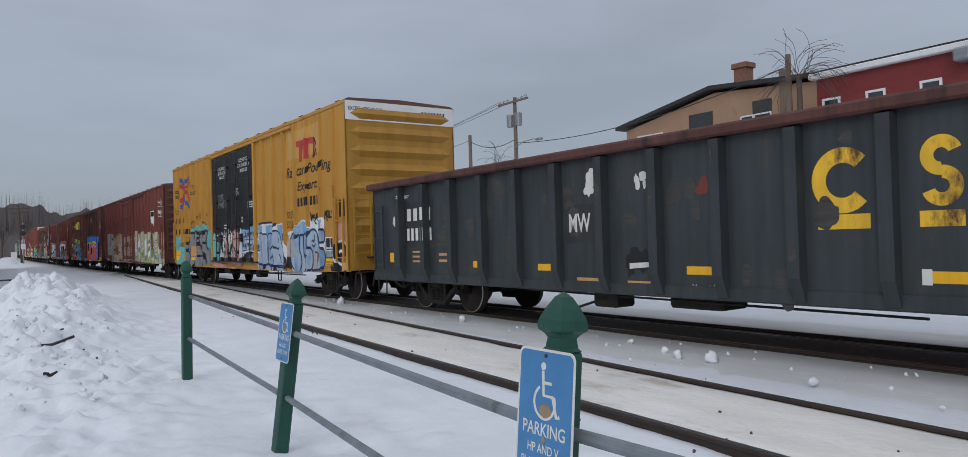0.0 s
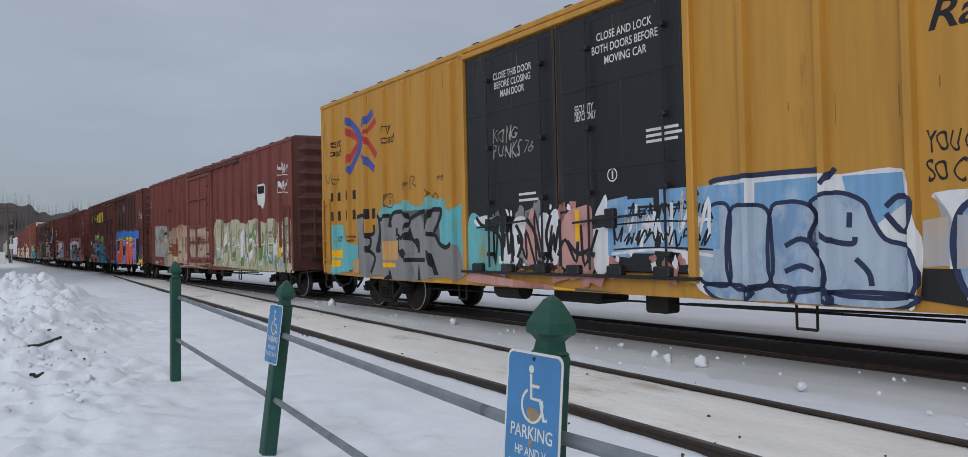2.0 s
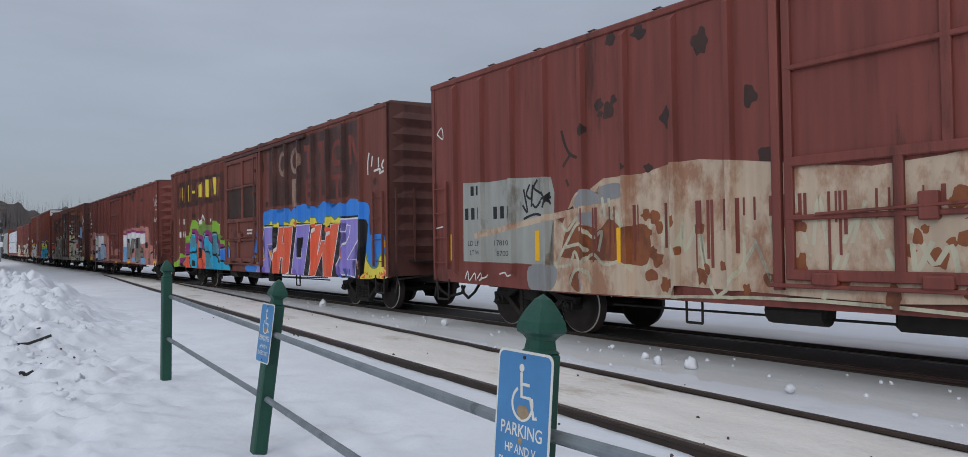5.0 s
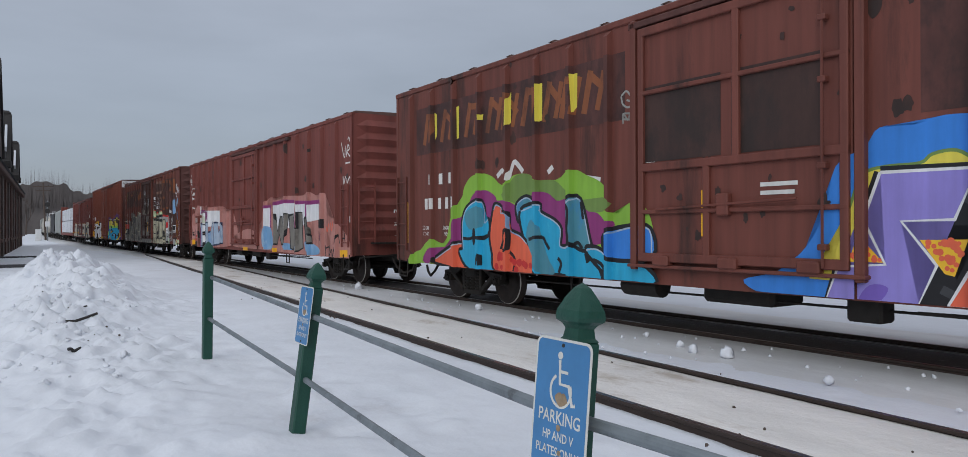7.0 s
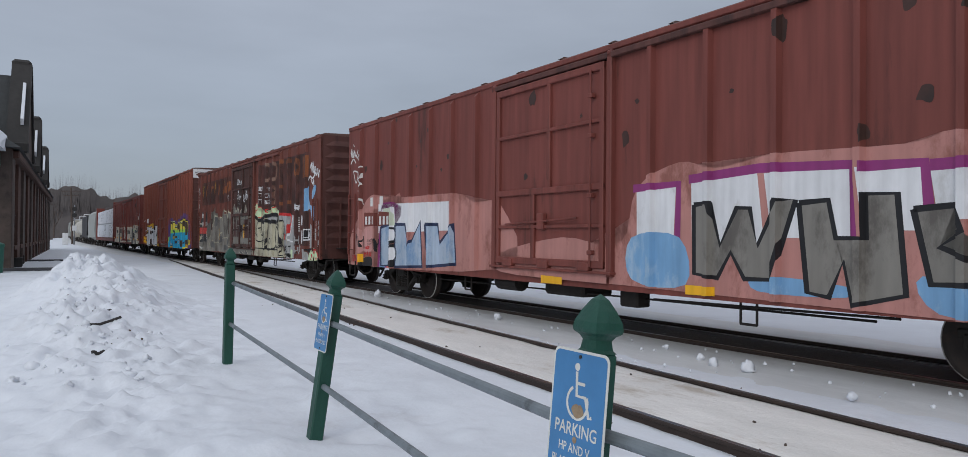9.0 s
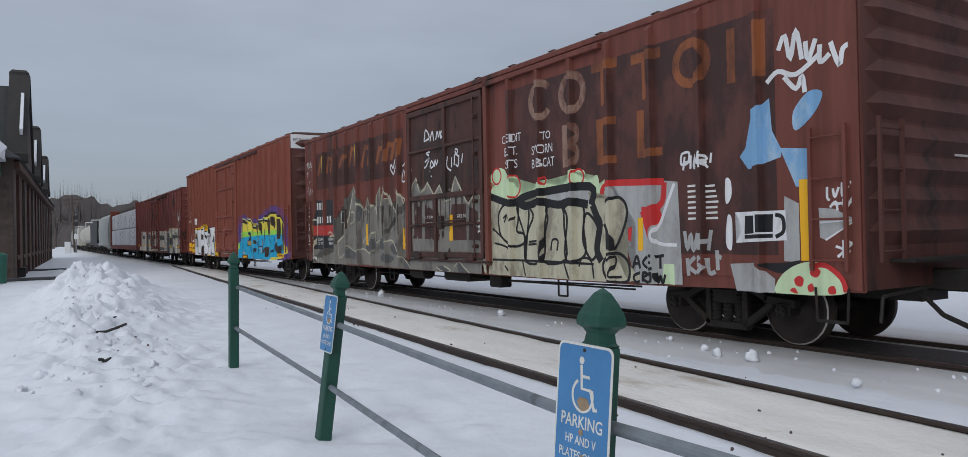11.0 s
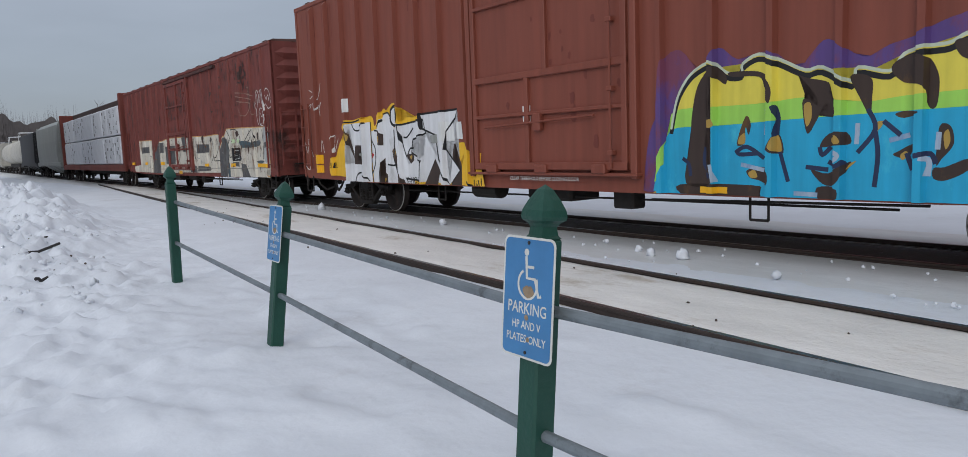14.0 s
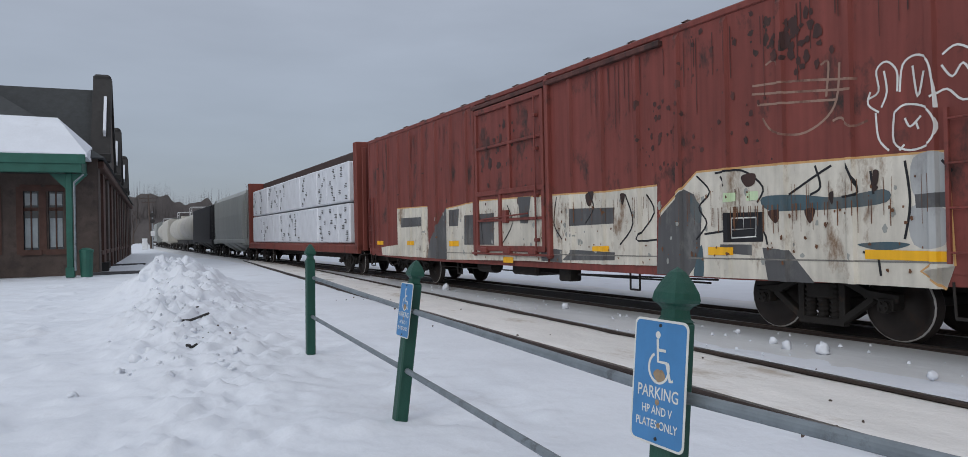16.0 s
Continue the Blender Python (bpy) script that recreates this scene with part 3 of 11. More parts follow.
    for y in (-3.8, 3.2):
        rod(bm, (-1.35, y, 0.75), (-1.35, y, 0.42), 0.018, seg=6)
        rod(bm, (-1.35, y + 0.25, 0.75), (-1.35, y + 0.25, 0.42), 0.018, seg=6)
        rod(bm, (-1.35, y, 0.42), (-1.35, y + 0.25, 0.42), 0.018, seg=6)
    part("brake_gear", bm, M["black_steel"], car)
    # door with its frame, bars and tracks
    d0, d1 = door[0], door[1]
    z0, z1 = SILL + 0.32, H - 0.28
    n_leaf = door[2] if len(door) > 2 else 1
    for k in range(n_leaf):
        a = d0 + (d1 - d0) * k / n_leaf + 0.02
        b = d0 + (d1 - d0) * (k + 1) / n_leaf - 0.02
        leaf = part("door", box(bmnew(), FACE - 0.05, FACE - 0.01, h2 - b, h2 - a, z0, z1, 0.01), door_paint, car)
        zm = z0 + (z1 - z0) * 0.4
        proud = 0.056 if n_leaf > 1 else 0.11
        for z, w in ((z0 + 0.06, 0.06), (zm, 0.055), (zm - 0.62, 0.03), (z0 + (z1 - z0) * 0.72, 0.03), (z1 - 0.06, 0.06)):
            part("door_bar", box(bmnew(), FACE - proud, FACE - 0.03, h2 - b + 0.02, h2 - a - 0.02, z - w, z + w, 0.012), door_paint, leaf)
        for u, z_lo in ((a + 0.07, z0), ((a + b) / 2 + 0.1, zm), ((a + b) / 2 - 0.35, z0), (b - 0.07, z0)):
            part("door_stile", box(bmnew(), FACE - proud + 0.002, FACE - 0.03, h2 - u - 0.05, h2 - u + 0.05, z_lo, z1 if z_lo > z0 or u < a + 0.2 or u > b - 0.2 else zm, 0.012), door_paint, leaf)
        for u in ((a + (b - a) * 0.3, b - 0.28) if n_leaf > 1 else (b - 0.3,)):
            bm = rod(bmnew(), (FACE - 0.13, h2 - u, z0 + 0.02), (FACE - 0.13, h2 - u, z1 - 0.1), 0.018, seg=6)
            for z in (z0 + 0.25, z0 + 1.15, z0 + 2.1, z1 - 0.5):
                box(bm, FACE - 0.155, FACE - 0.06, h2 - u - 0.05, h2 - u + 0.05, z - 0.035, z + 0.035, 0.01)
            part("lock_rod", bm, door_paint, leaf)
        part("lock_box", box(bmnew(), FACE - 0.15, FACE - 0.05, h2 - (a + b) / 2 - 0.02, h2 - (a + b) / 2 + 0.16, z0 + 0.62, z0 + 0.9, 0.015), door_paint, leaf)
        bm = rod(bmnew(), (FACE - 0.14, h2 - a - 0.4, z0 + 0.72), (FACE - 0.14, h2 - b + 0.6, z0 + 0.8), 0.018, seg=6)
        part("door_handle", bm, door_paint, leaf)
        for i in range(3):
            part("roller_housing", box(bmnew(), FACE - 0.16, FACE - 0.02, h2 - a - (b - a) * (0.15 + 0.35 * i) - 0.14, h2 - a - (b - a) * (0.15 + 0.35 * i) + 0.14, z0 - 0.05, z0 + 0.09, 0.02), door_paint, leaf)
    for u in (d0 - 0.07, d1 + 0.07):
        part("door_post", box(bmnew(), FACE - 0.1, FACE + 0.02, h2 - u - 0.055, h2 - u + 0.055, SILL + 0.2, H - 0.13, 0.015), paint, car)
    part("door_track", box(bmnew(), FACE - 0.13, FACE + 0.02, h2 - d1 - 0.15, h2 - d0 + 0.15, z0 - 0.085, z0 - 0.04, 0.01), door_paint, car)
    part("door_track", box(bmnew(), FACE - 0.10, FACE + 0.02, h2 - min(L - 0.6, d1 + 3.4), h2 - d0 + 0.15, z1 + 0.03, z1 + 0.12, 0.01), M["darkend"] if door_paint is paint else paint, car)
    truck(car, h2 - truck_in)
    truck(car, -h2 + truck_in)
    couplings(car, L)
    MOVERS.append((car, s_rear - h2))
    return Car(car, L, ribs, rib_half, rib_depth, (d0, d1), 0.052)


def even(a, b, n):
    return [a + (b - a) * i / (n - 1) for i in range(n)]


def gondola():
    L, H, z0 = 17.4, 2.72, 0.66
    car = empty("gondola", None, "dark weathered open gondola with outside ribs", "gondola car", "cars of the freight train")
    h2 = L / 2
    for sx in (-1, 1):
        part("side_panel", box(bmnew(), sx * 1.5, sx * 1.46, -h2, h2, z0, H), M["gondola"], car)
        bm = box(bmnew(), sx * 1.66, sx * 1.42, -h2 - 0.05, h2 + 0.05, H - 0.02, H + 0.13, 0.03)
        part("top_chord", bm, M["darkend"], car, "rust-brown top rail")
        part("side_sill", box(bmnew(), sx * 1.53, sx * 1.40, -h2, h2, z0 - 0.02, z0 + 0.16, 0.02), M["gondola"], car)
    ribs = [1.42 + i * 1.03 for i in range(15)]
    bm = prism(bmnew(), [(0, z0 + 0.02), (-0.05, z0 + 0.02), (-0.16, z0 + 0.3), (-0.16, H - 0.05), (0, H - 0.02)], "y", -0.075, 0.075)
    me = bpy.data.meshes.new("rib")
    # the outline was given as (x, z)
    bm.to_mesh(me)
    bm.free()
    me.materials.append(M["gondola"])
    for u in ribs:
        shared("rib", me, car, pose(-1.5, h2 - u, 0))
        shared("rib", me, car, pose(1.5, h2 - u, 0, 0, 0, 180))
    for s in (-1, 1):
        part("end_panel", box(bmnew(), -1.5, 1.5, min(s * h2, s * h2 - s * 0.06), max(s * h2, s * h2 - s * 0.06), z0, H + 0.05), M["gondola"], car)
        for i in range(4):
            z = z0 + 0.4 + i * 0.45
            part("end_rib", box(bmnew(), -1.4, 1.4, min(s * h2, s * (h2 + 0.08)), max(s * h2, s * (h2 + 0.08)), z, z + 0.14, 0.03), M["gondola"], car)
        ladder(car, -1.6, s * (h2 - 0.42), 1.0, 2.2, 0.4, M["gondola"])
        step(car, -1.52, s * (h2 - 0.42), z0 + 0.05, M["black_steel"])
    bm = box(bmnew(), -1.46, 1.46, -h2, h2, 0.95, 1.05)
    box(bm, -0.3, 0.3, -h2, h2, 0.6, 0.98)
    part("underframe", bm, M["black_steel"], car)
    bm = box(bmnew(), -1.1, -0.5, -0.6, 0.3, 0.45, 0.7, 0.04)
    rod(bm, (-1.2, -3.2, 0.55), (-1.2, 3.4, 0.6), 0.016, seg=6)
    box(bm, -1.25, -0.8, 1.2, 1.7, 0.4, 0.7, 0.04)
    rod(bm, (-1.25, 1.4, 0.55), (-1.25, 2.1, 0.35), 0.02, seg=6)
    part("brake_gear", bm, M["black_steel"], car)
    truck(car, h2 - 2.0)
    truck(car, -h2 + 2.0)
    couplings(car, L)
    MOVERS.append((car, 16.22 - h2))
    c = Car(car, L, ribs, 0.075, 0.16)
    c.base = 0.1
    return c


GOND = gondola()
YEL = boxcar("boxcar", "faded yellow excess-height boxcar with black double doors and graffiti", 36.0, 18.55, 5.1, M["yellow"], M["yellow_end"],
             [0.75, 1.6, 2.5, 3.4, 4.3, 5.2, 6.1] + [12.4, 13.35, 14.25, 15.15, 16.05, 16.95, 17.85], (6.6, 11.55, 2), M["black"], roof_cap=M["white"])
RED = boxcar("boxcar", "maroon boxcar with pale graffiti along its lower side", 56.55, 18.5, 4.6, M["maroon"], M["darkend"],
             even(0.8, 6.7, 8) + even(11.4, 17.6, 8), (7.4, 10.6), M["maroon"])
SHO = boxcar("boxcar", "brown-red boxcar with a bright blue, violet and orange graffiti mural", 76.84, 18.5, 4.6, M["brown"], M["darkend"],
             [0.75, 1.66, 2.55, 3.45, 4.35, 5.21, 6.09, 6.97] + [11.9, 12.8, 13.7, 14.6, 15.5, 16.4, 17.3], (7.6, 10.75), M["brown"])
PIN = boxcar("boxcar", "brown-red boxcar with pink and white graffiti", 98.15, 18.8, 4.55, M["maroon"], M["maroon"],
             even(0.9, 6.8, 7) + even(11.6, 17.8, 7), (7.6, 10.7), M["maroon"])
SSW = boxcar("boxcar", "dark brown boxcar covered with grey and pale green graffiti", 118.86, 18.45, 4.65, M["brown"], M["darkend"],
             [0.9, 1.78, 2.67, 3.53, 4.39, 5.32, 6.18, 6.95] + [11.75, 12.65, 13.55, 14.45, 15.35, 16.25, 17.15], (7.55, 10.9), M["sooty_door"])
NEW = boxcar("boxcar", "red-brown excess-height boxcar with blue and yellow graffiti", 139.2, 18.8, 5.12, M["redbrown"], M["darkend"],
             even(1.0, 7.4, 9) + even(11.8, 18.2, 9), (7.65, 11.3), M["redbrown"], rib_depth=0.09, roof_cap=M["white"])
OLD = boxcar("boxcar", "patchy dull red boxcar with a rust-stained whitewashed lower side", 160.5, 19.45, 4.6, M["oldred"], M["oldred"],
             even(0.9, 7.4, 8) + even(11.9, 18.7, 8), (8.0, 11.1), M["oldred"], rib_depth=0.05, truck_in=2.6)


def lumber_car():
    L = 22.0
    car = empty("lumber_car", None, "red centre-beam flat car stacked with white-wrapped lumber", "flat car", "cars of the freight train")
    h2 = L / 2
    part("deck", box(bmnew(), -1.45, 1.45, -h2, h2, 0.95, 1.15, 0.02), M["oxide"], car)
    part("side_sill", box(bmnew(), -1.5, -1.35, -h2, h2, 0.8, 1.1, 0.02), M["oxide"], car)
    part("centre_beam", box(bmnew(), -0.62, 0.62, -h2, h2, 4.4, 4.8, 0.04), M["oxide_dark"], car)
    for s in (-1, 1):
        part("bulkhead", box(bmnew(), -1.5, 1.5, min(s * h2, s * h2 - s * 0.35), max(s * h2, s * h2 - s * 0.35), 0.9, 4.8, 0.03), M["oxide"], car)
        for x in (-1.3, -0.5, 0.3, 1.1):
            part("bulkhead_rib", box(bmnew(), x, x + 0.16, min(s * h2, s * h2 + s * 0.1), max(s * h2, s * h2 + s * 0.1), 0.9, 4.6, 0.02), M["oxide"], car)
    for i in range(9):
        y = -h2 + 2 + i * (L - 4) / 8
        part("upright", box(bmnew(), -0.12, 0.12, y - 0.12, y + 0.12, 1.1, 4.4), M["oxide"], car)
    bm0 = box(bmnew(), -0.57, 0.57, -0.78, 0.78, 0, 1.5, 0.05)
    me = bpy.data.meshes.new("lumber_pack")
    bm0.to_mesh(me)
    bm0.free()
    me.materials.append(M["wrap"])
    rnd = random.Random(4)
    n = 13
    for side in (-1, 1):
        for row in range(2):
            for i in range(n):
                y = -h2 + 1.2 + (i + 0.5) * (L - 2.4) / n
                shared("lumber_pack", me, car, pose(side * (0.85 + rnd.uniform(-0.03, 0.03)), y, 1.17 + row * 1.56, 0, 0, rnd.uniform(-0.6, 0.6)))
    bm = bmnew()
    for i in range(n):
        y = -h2 + 1.2 + (i + 0.5) * (L - 2.4) / n
        for row in range(2):
            for k in range(6):
                if rnd.random() < 0.9:
                    dy = rnd.uniform(-0.65, 0.35)
                    for q in range(3):
                        box(bm, -1.432, -1.425, y + dy, y + dy + rnd.uniform(0.15, 0.3), 1.17 + row * 1.56 + 0.22 + k * 0.22 - q * 0.06, 1.2 + row * 1.56 + 0.22 + k * 0.22 - q * 0.06)
    tagged(part("wrap_print", bm, M["dark_trim"], car), "grey print lines on the wrap", kind="stuff")
    bm = box(bmnew(), -0.35, 0.35, -h2, h2, 0.5, 0.95)
    part("underframe", bm, M["black_steel"], car)
    truck(car, h2 - 2.6)
    truck(car, -h2 + 2.6)
    couplings(car, L)
    MOVERS.append((car, 162.2 + h2))


lumber_car()


def hopper(paint, s_front, L, H, label, curved=True):
    car = empty("hopper_car", None, label, "hopper car", "cars of the freight train")
    h2 = L / 2
    prof = [(-1.5, 1.35), (-1.58, 2.0), (-1.6, 3.0), (-1.5, H - 0.35), (-1.1, H), (1.1, H), (1.5, H - 0.35), (1.6, 3.0), (1.58, 2.0), (1.5, 1.35)] if curved else [(-1.55, 1.3), (-1.55, H - 0.15), (-1.2, H), (1.2, H), (1.55, H - 0.15), (1.55, 1.3)]
    part("body", prism(bmnew(), prof, "y", -h2 + 1.4, h2 - 1.4), paint, car)
    for s in (-1, 1):
        bm = bmnew()
        e = s * (h2 - 1.4)
        a = [bm.verts.new((p, e, q)) for p, q in prof]
        b = [bm.verts.new((p * 0.98, e + s * (0.05 + max(0, (q - 2.0)) * 0.3), q)) for p, q in prof]
        bm.faces.new(b)
        for i in range(len(a)):
            j = (i + 1) % len(a)
            bm.faces.new((a[i], a[j], b[j], b[i]))
        bmesh.ops.recalc_face_normals(bm, faces=bm.faces)
        part("slope_end", bm, paint, car)
        for x in (-1.35, 1.35):
            part("end_post", box(bmnew(), x - 0.06, x + 0.06, min(s * (h2 - 0.15), s * (h2 - 0.3)), max(s * (h2 - 0.15), s * (h2 - 0.3)), 1.0, H - 0.1), paint, car)
        part("end_platform", box(bmnew(), -1.5, 1.5, min(s * h2, s * (h2 - 1.5)), max(s * h2, s * (h2 - 1.5)), 0.98, 1.1), paint, car)
        ladder(car, -1.45, s * (h2 - 0.3), 1.1, H - 0.4, 0.4, paint)
    part("side_sill", box(bmnew(), -1.55, 1.55, -h2, h2, 1.1, 1.36, 0.02), paint, car)
    for i in range(3):
        y = -h2 + 3.0 + (i + 0.5) * (L - 6.0) / 3
        bm = bmnew()
        k = (L - 6.0) / 6 - 0.1
        lo = [bm.verts.new(v) for v in ((-0.4, y - 0.35, 0.4), (0.4, y - 0.35, 0.4), (0.4, y + 0.35, 0.4), (-0.4, y + 0.35, 0.4))]
        hi = [bm.verts.new(v) for v in ((-1.4, y - k, 1.12), (1.4, y - k, 1.12), (1.4, y + k, 1.12), (-1.4, y + k, 1.12))]
        bm.faces.new(lo)
        for a in range(4):
            c = (a + 1) % 4
            bm.faces.new((lo[a], lo[c], hi[c], hi[a]))
        bmesh.ops.recalc_face_normals(bm, faces=bm.faces)
        part("discharge_hopper", bm, paint, car)
    part("running_board", box(bmnew(), -0.6, 0.6, -h2 + 0.4, h2 - 0.4, H + 0.12, H + 0.16), M["grey_metal"], car)
    truck(car, h2 - 1.9)
    truck(car, -h2 + 1.9)
    couplings(car, L)
    MOVERS.append((car, s_front + h2))


def tank_car(s_front, L=15.5):
    car = empty("tank_car", None, "pale beige tank car with a walkway rail on top", "tank car", "cars of the freight train")
    h2 = L / 2
    bm = bmnew()
    seg, r = 28, 1.5
    prof = [(-h2 + 0.7, 0.0), (-h2 + 0.75, 0.7), (-h2 + 0.95, 1.15), (-h2 + 1.3, 1.42), (-h2 + 1.6, r), (h2 - 1.6, r), (h2 - 1.3, 1.42), (h2 - 0.95, 1.15), (h2 - 0.75, 0.7), (h2 - 0.7, 0.0)]
    rings = [[bm.verts.new((rr * math.cos(2 * math.pi * i / seg), y, 2.75 + rr * math.sin(2 * math.pi * i / seg))) for i in range(seg)] if rr else [bm.verts.new((0, y, 2.75))] for y, rr in prof]
    for a, b in zip(rings, rings[1:]):
        for i in range(seg):
            j = (i + 1) % seg
            bm.faces.new([a[0], b[j], b[i]] if len(a) == 1 else ([a[i], a[j], b[0]] if len(b) == 1 else [a[i], a[j], b[j], b[i]]))
    bmesh.ops.recalc_face_normals(bm, faces=bm.faces)
    part("tank", bm, M["tank"], car, smooth=True)
    for y in (-3, 0, 3):
        part("band", rod(bmnew(), (0, y - 0.05, 2.75), (0, y + 0.05, 2.75), 1.515, seg=28), M["tank"], car)
    part("dome", rod(bmnew(), (0, 0, 4.1), (0, 0, 4.5), 0.5, seg=16), M["tank"], car)
    bm = bmnew()
    for y in (-1.2, 1.2):
        for x in (-0.8, 0.8):
            rod(bm, (x, y, 4.0), (x, y, 5.0), 0.03, seg=6)
    for x in (-0.8, 0.8):
        rod(bm, (x, -1.2, 5.0), (x, 1.2, 5.0), 0.03, seg=6)
        rod(bm, (x, -1.2, 4.6), (x, 1.2, 4.6), 0.03, seg=6)
    for y in (-1.2, 1.2):
        rod(bm, (-0.8, y, 5.0), (0.8, y, 5.0), 0.03, seg=6)
    part("walkway_rail", bm, M["white"], car)
    part("underframe", box(bmnew(), -0.4, 0.4, -h2, h2, 0.8, 1.3), M["black_steel"], car)
    truck(car, h2 - 1.9)
    truck(car, -h2 + 1.9)
    couplings(car, L)
    MOVERS.append((car, s_front + h2))


hopper(M["hopper_grey"], 185.2, 15.2, 4.6, "grey covered hopper car with curved sides")
hopper(M["hopper_black"], 201.6, 15.2, 4.35, "dark straight-sided hopper car", False)
tank_car(218.0)
tank_car(234.8)
hopper(M["tank"], 251.5, 15.2, 4.4, "pale covered hopper car", True)
tank_car(268.0)
hopper(M["hopper_grey"], 284.8, 15.2, 4.6, "grey covered hopper car far down the train")


# ---- fence with its signs ----
def fence_post(x, y, h, lean_x, lean_y, turn=0):
    p = empty("fence_post", pose(x, y, 0, lean_y, lean_x, turn), "green-painted wooden fence post with a carved finial", "fence post", "fence posts")
    w = 0.056
    bm = box(bmnew(), -w, w, -w, w, -0.3, h - 0.2, 0.01)
    part("shaft", bm, M["green"], p)
    bm = bmnew()
    prof = [(w, 0.0), (w * 0.8, 0.012), (0.042, 0.03), (0.04, 0.045), (0.05, 0.06), (0.067, 0.072), (0.07, 0.085), (0.066, 0.11), (0.048, 0.15), (0.024, 0.19), (0.0, 0.21)]
    rings = []
    for r, z in prof:
        if r == 0:
            rings.append([bm.verts.new((0, 0, h - 0.2 + z))])
            continue
        ring = []
        for i in range(16):
            a = math.pi / 4 + i * math.pi / 8
            sq = 1 / max(abs(math.cos(a)), abs(math.sin(a)))
            k = 0.72 * sq + 0.28
            ring.append(bm.verts.new((r * k * math.cos(a), r * k * math.sin(a), h - 0.2 + z)))
        rings.append(ring)
    for a, b in zip(rings, rings[1:]):
        for i in range(16):
            j = (i + 1) % 16
            bm.faces.new([a[i], a[j], b[0]] if len(b) == 1 else [a[i], a[j], b[j], b[i]])
    bmesh.ops.recalc_face_normals(bm, faces=bm.faces)
    part("finial", bm, M["green"], p)
    return p


POSTS = [(2.32, 2.635, 1.46, 5.2, 0.0), (2.66, 6.45, 1.385, 7.6, 0.0), (2.74, 10.15, 1.5, 0.8, 0)]
post_obs = [fence_post(*q) for q in POSTS]
fence_post(2.3, -1.15, 1.45, 1, 0)


def pipe(pts, r, label):
    bm = bmnew()
    for a, b in zip(pts, pts[1:]):
        rod(bm, a, b, r, seg=12)
    return tagged(part("fence_rail", bm, M["pipe"], smooth=False), label, "fence rail", "fence rails")


UP = [(2.79, 10.15, 1.06), (2.79, 6.45, 0.94), (2.42, 2.635, 0.975), (2.34, -1.15, 1.08)]
LO = [(2.76, 10.15, 0.55), (2.72, 6.45, 0.43), (2.37, 2.635, 0.485), (2.32, -1.15, 0.55)]
for line in (UP, LO):
    for a, b in zip(line, line[1:]):
        pipe([a, b], 0.024, "grey galvanised pipe rail of the fence")


# ---- paint on the cars: lettering, markings, graffiti ----
def colour(name, rgb, vary=0.12, second=None, amount=0.1, rough=0.5):
    M[name] = mat(name, rgb, rough, vary=vary, scale=2.2, second=second, amount=amount, second_scale=2.0, stretch=(1, 1, 0.5), streak=0.1)


colour("spray_blue", (0.035, 0.20, 0.62))
colour("spray_sky", (0.17, 0.34, 0.55), second=(0.32, 0.45, 0.58), amount=0.2)
colour("spray_pale", (0.36, 0.44, 0.54), second=(0.17, 0.29, 0.46), amount=0.24)
colour("spray_cyan", (0.02, 0.34, 0.56), second=(0.05, 0.45, 0.62), amount=0.15)
colour("spray_turquoise", (0.12, 0.42, 0.46), second=(0.26, 0.26, 0.12), amount=0.2)
colour("spray_violet", (0.25, 0.21, 0.56))
colour("spray_purple", (0.10, 0.055, 0.20), second=(0.17, 0.05, 0.09), amount=0.25)
colour("spray_orange", (0.68, 0.12, 0.06))
colour("spray_green", (0.22, 0.42, 0.05))
colour("spray_green_dark", (0.15, 0.24, 0.06))
colour("spray_mint", (0.52, 0.66, 0.42))
colour("spray_lime", (0.32, 0.62, 0.10))
colour("spray_magenta", (0.24, 0.035, 0.16))
colour("spray_yellow", (0.68, 0.58, 0.08))
colour("spray_gold", (0.78, 0.46, 0.03))
colour("spray_black", (0.012, 0.012, 0.014), vary=0.3)
colour("spray_grey", (0.22, 0.225, 0.23), second=(0.15, 0.15, 0.155), amount=0.15)
colour("spray_warm_grey", (0.20, 0.19, 0.17), second=(0.11, 0.10, 0.09), amount=0.22)
colour("spray_white", (0.66, 0.67, 0.69), second=(0.5, 0.5, 0.5), amount=0.14)
colour("spray_cream", (0.46, 0.44, 0.33), second=(0.24, 0.22, 0.17), amount=0.22)
colour("spray_pink", (0.43, 0.20, 0.175), second=(0.26, 0.10, 0.08), amount=0.2)
colour("spray_red", (0.50, 0.03, 0.03))
colour("spray_teal", (0.06, 0.10, 0.12), second=(0.10, 0.11, 0.11), amount=0.25)
colour("old_white", (0.56, 0.53, 0.46), vary=0.25, second=(0.21, 0.14, 0.09), amount=0.16)
colour("stencil_white", (0.62, 0.62, 0.60), second=(0.35, 0.33, 0.3))
colour("reflector", (0.80, 0.42, 0.015), vary=0.05)
colour("faded_orange", (0.23, 0.075, 0.028), second=(0.12, 0.04, 0.02), amount=0.25)
colour("faded_letter", (0.27, 0.17, 0.13), second=(0.12, 0.05, 0.035), amount=0.25)
colour("panel_grey", (0.29, 0.30, 0.28), second=(0.17, 0.16, 0.14), amount=0.17)
colour("panel_black", (0.028, 0.030, 0.034))
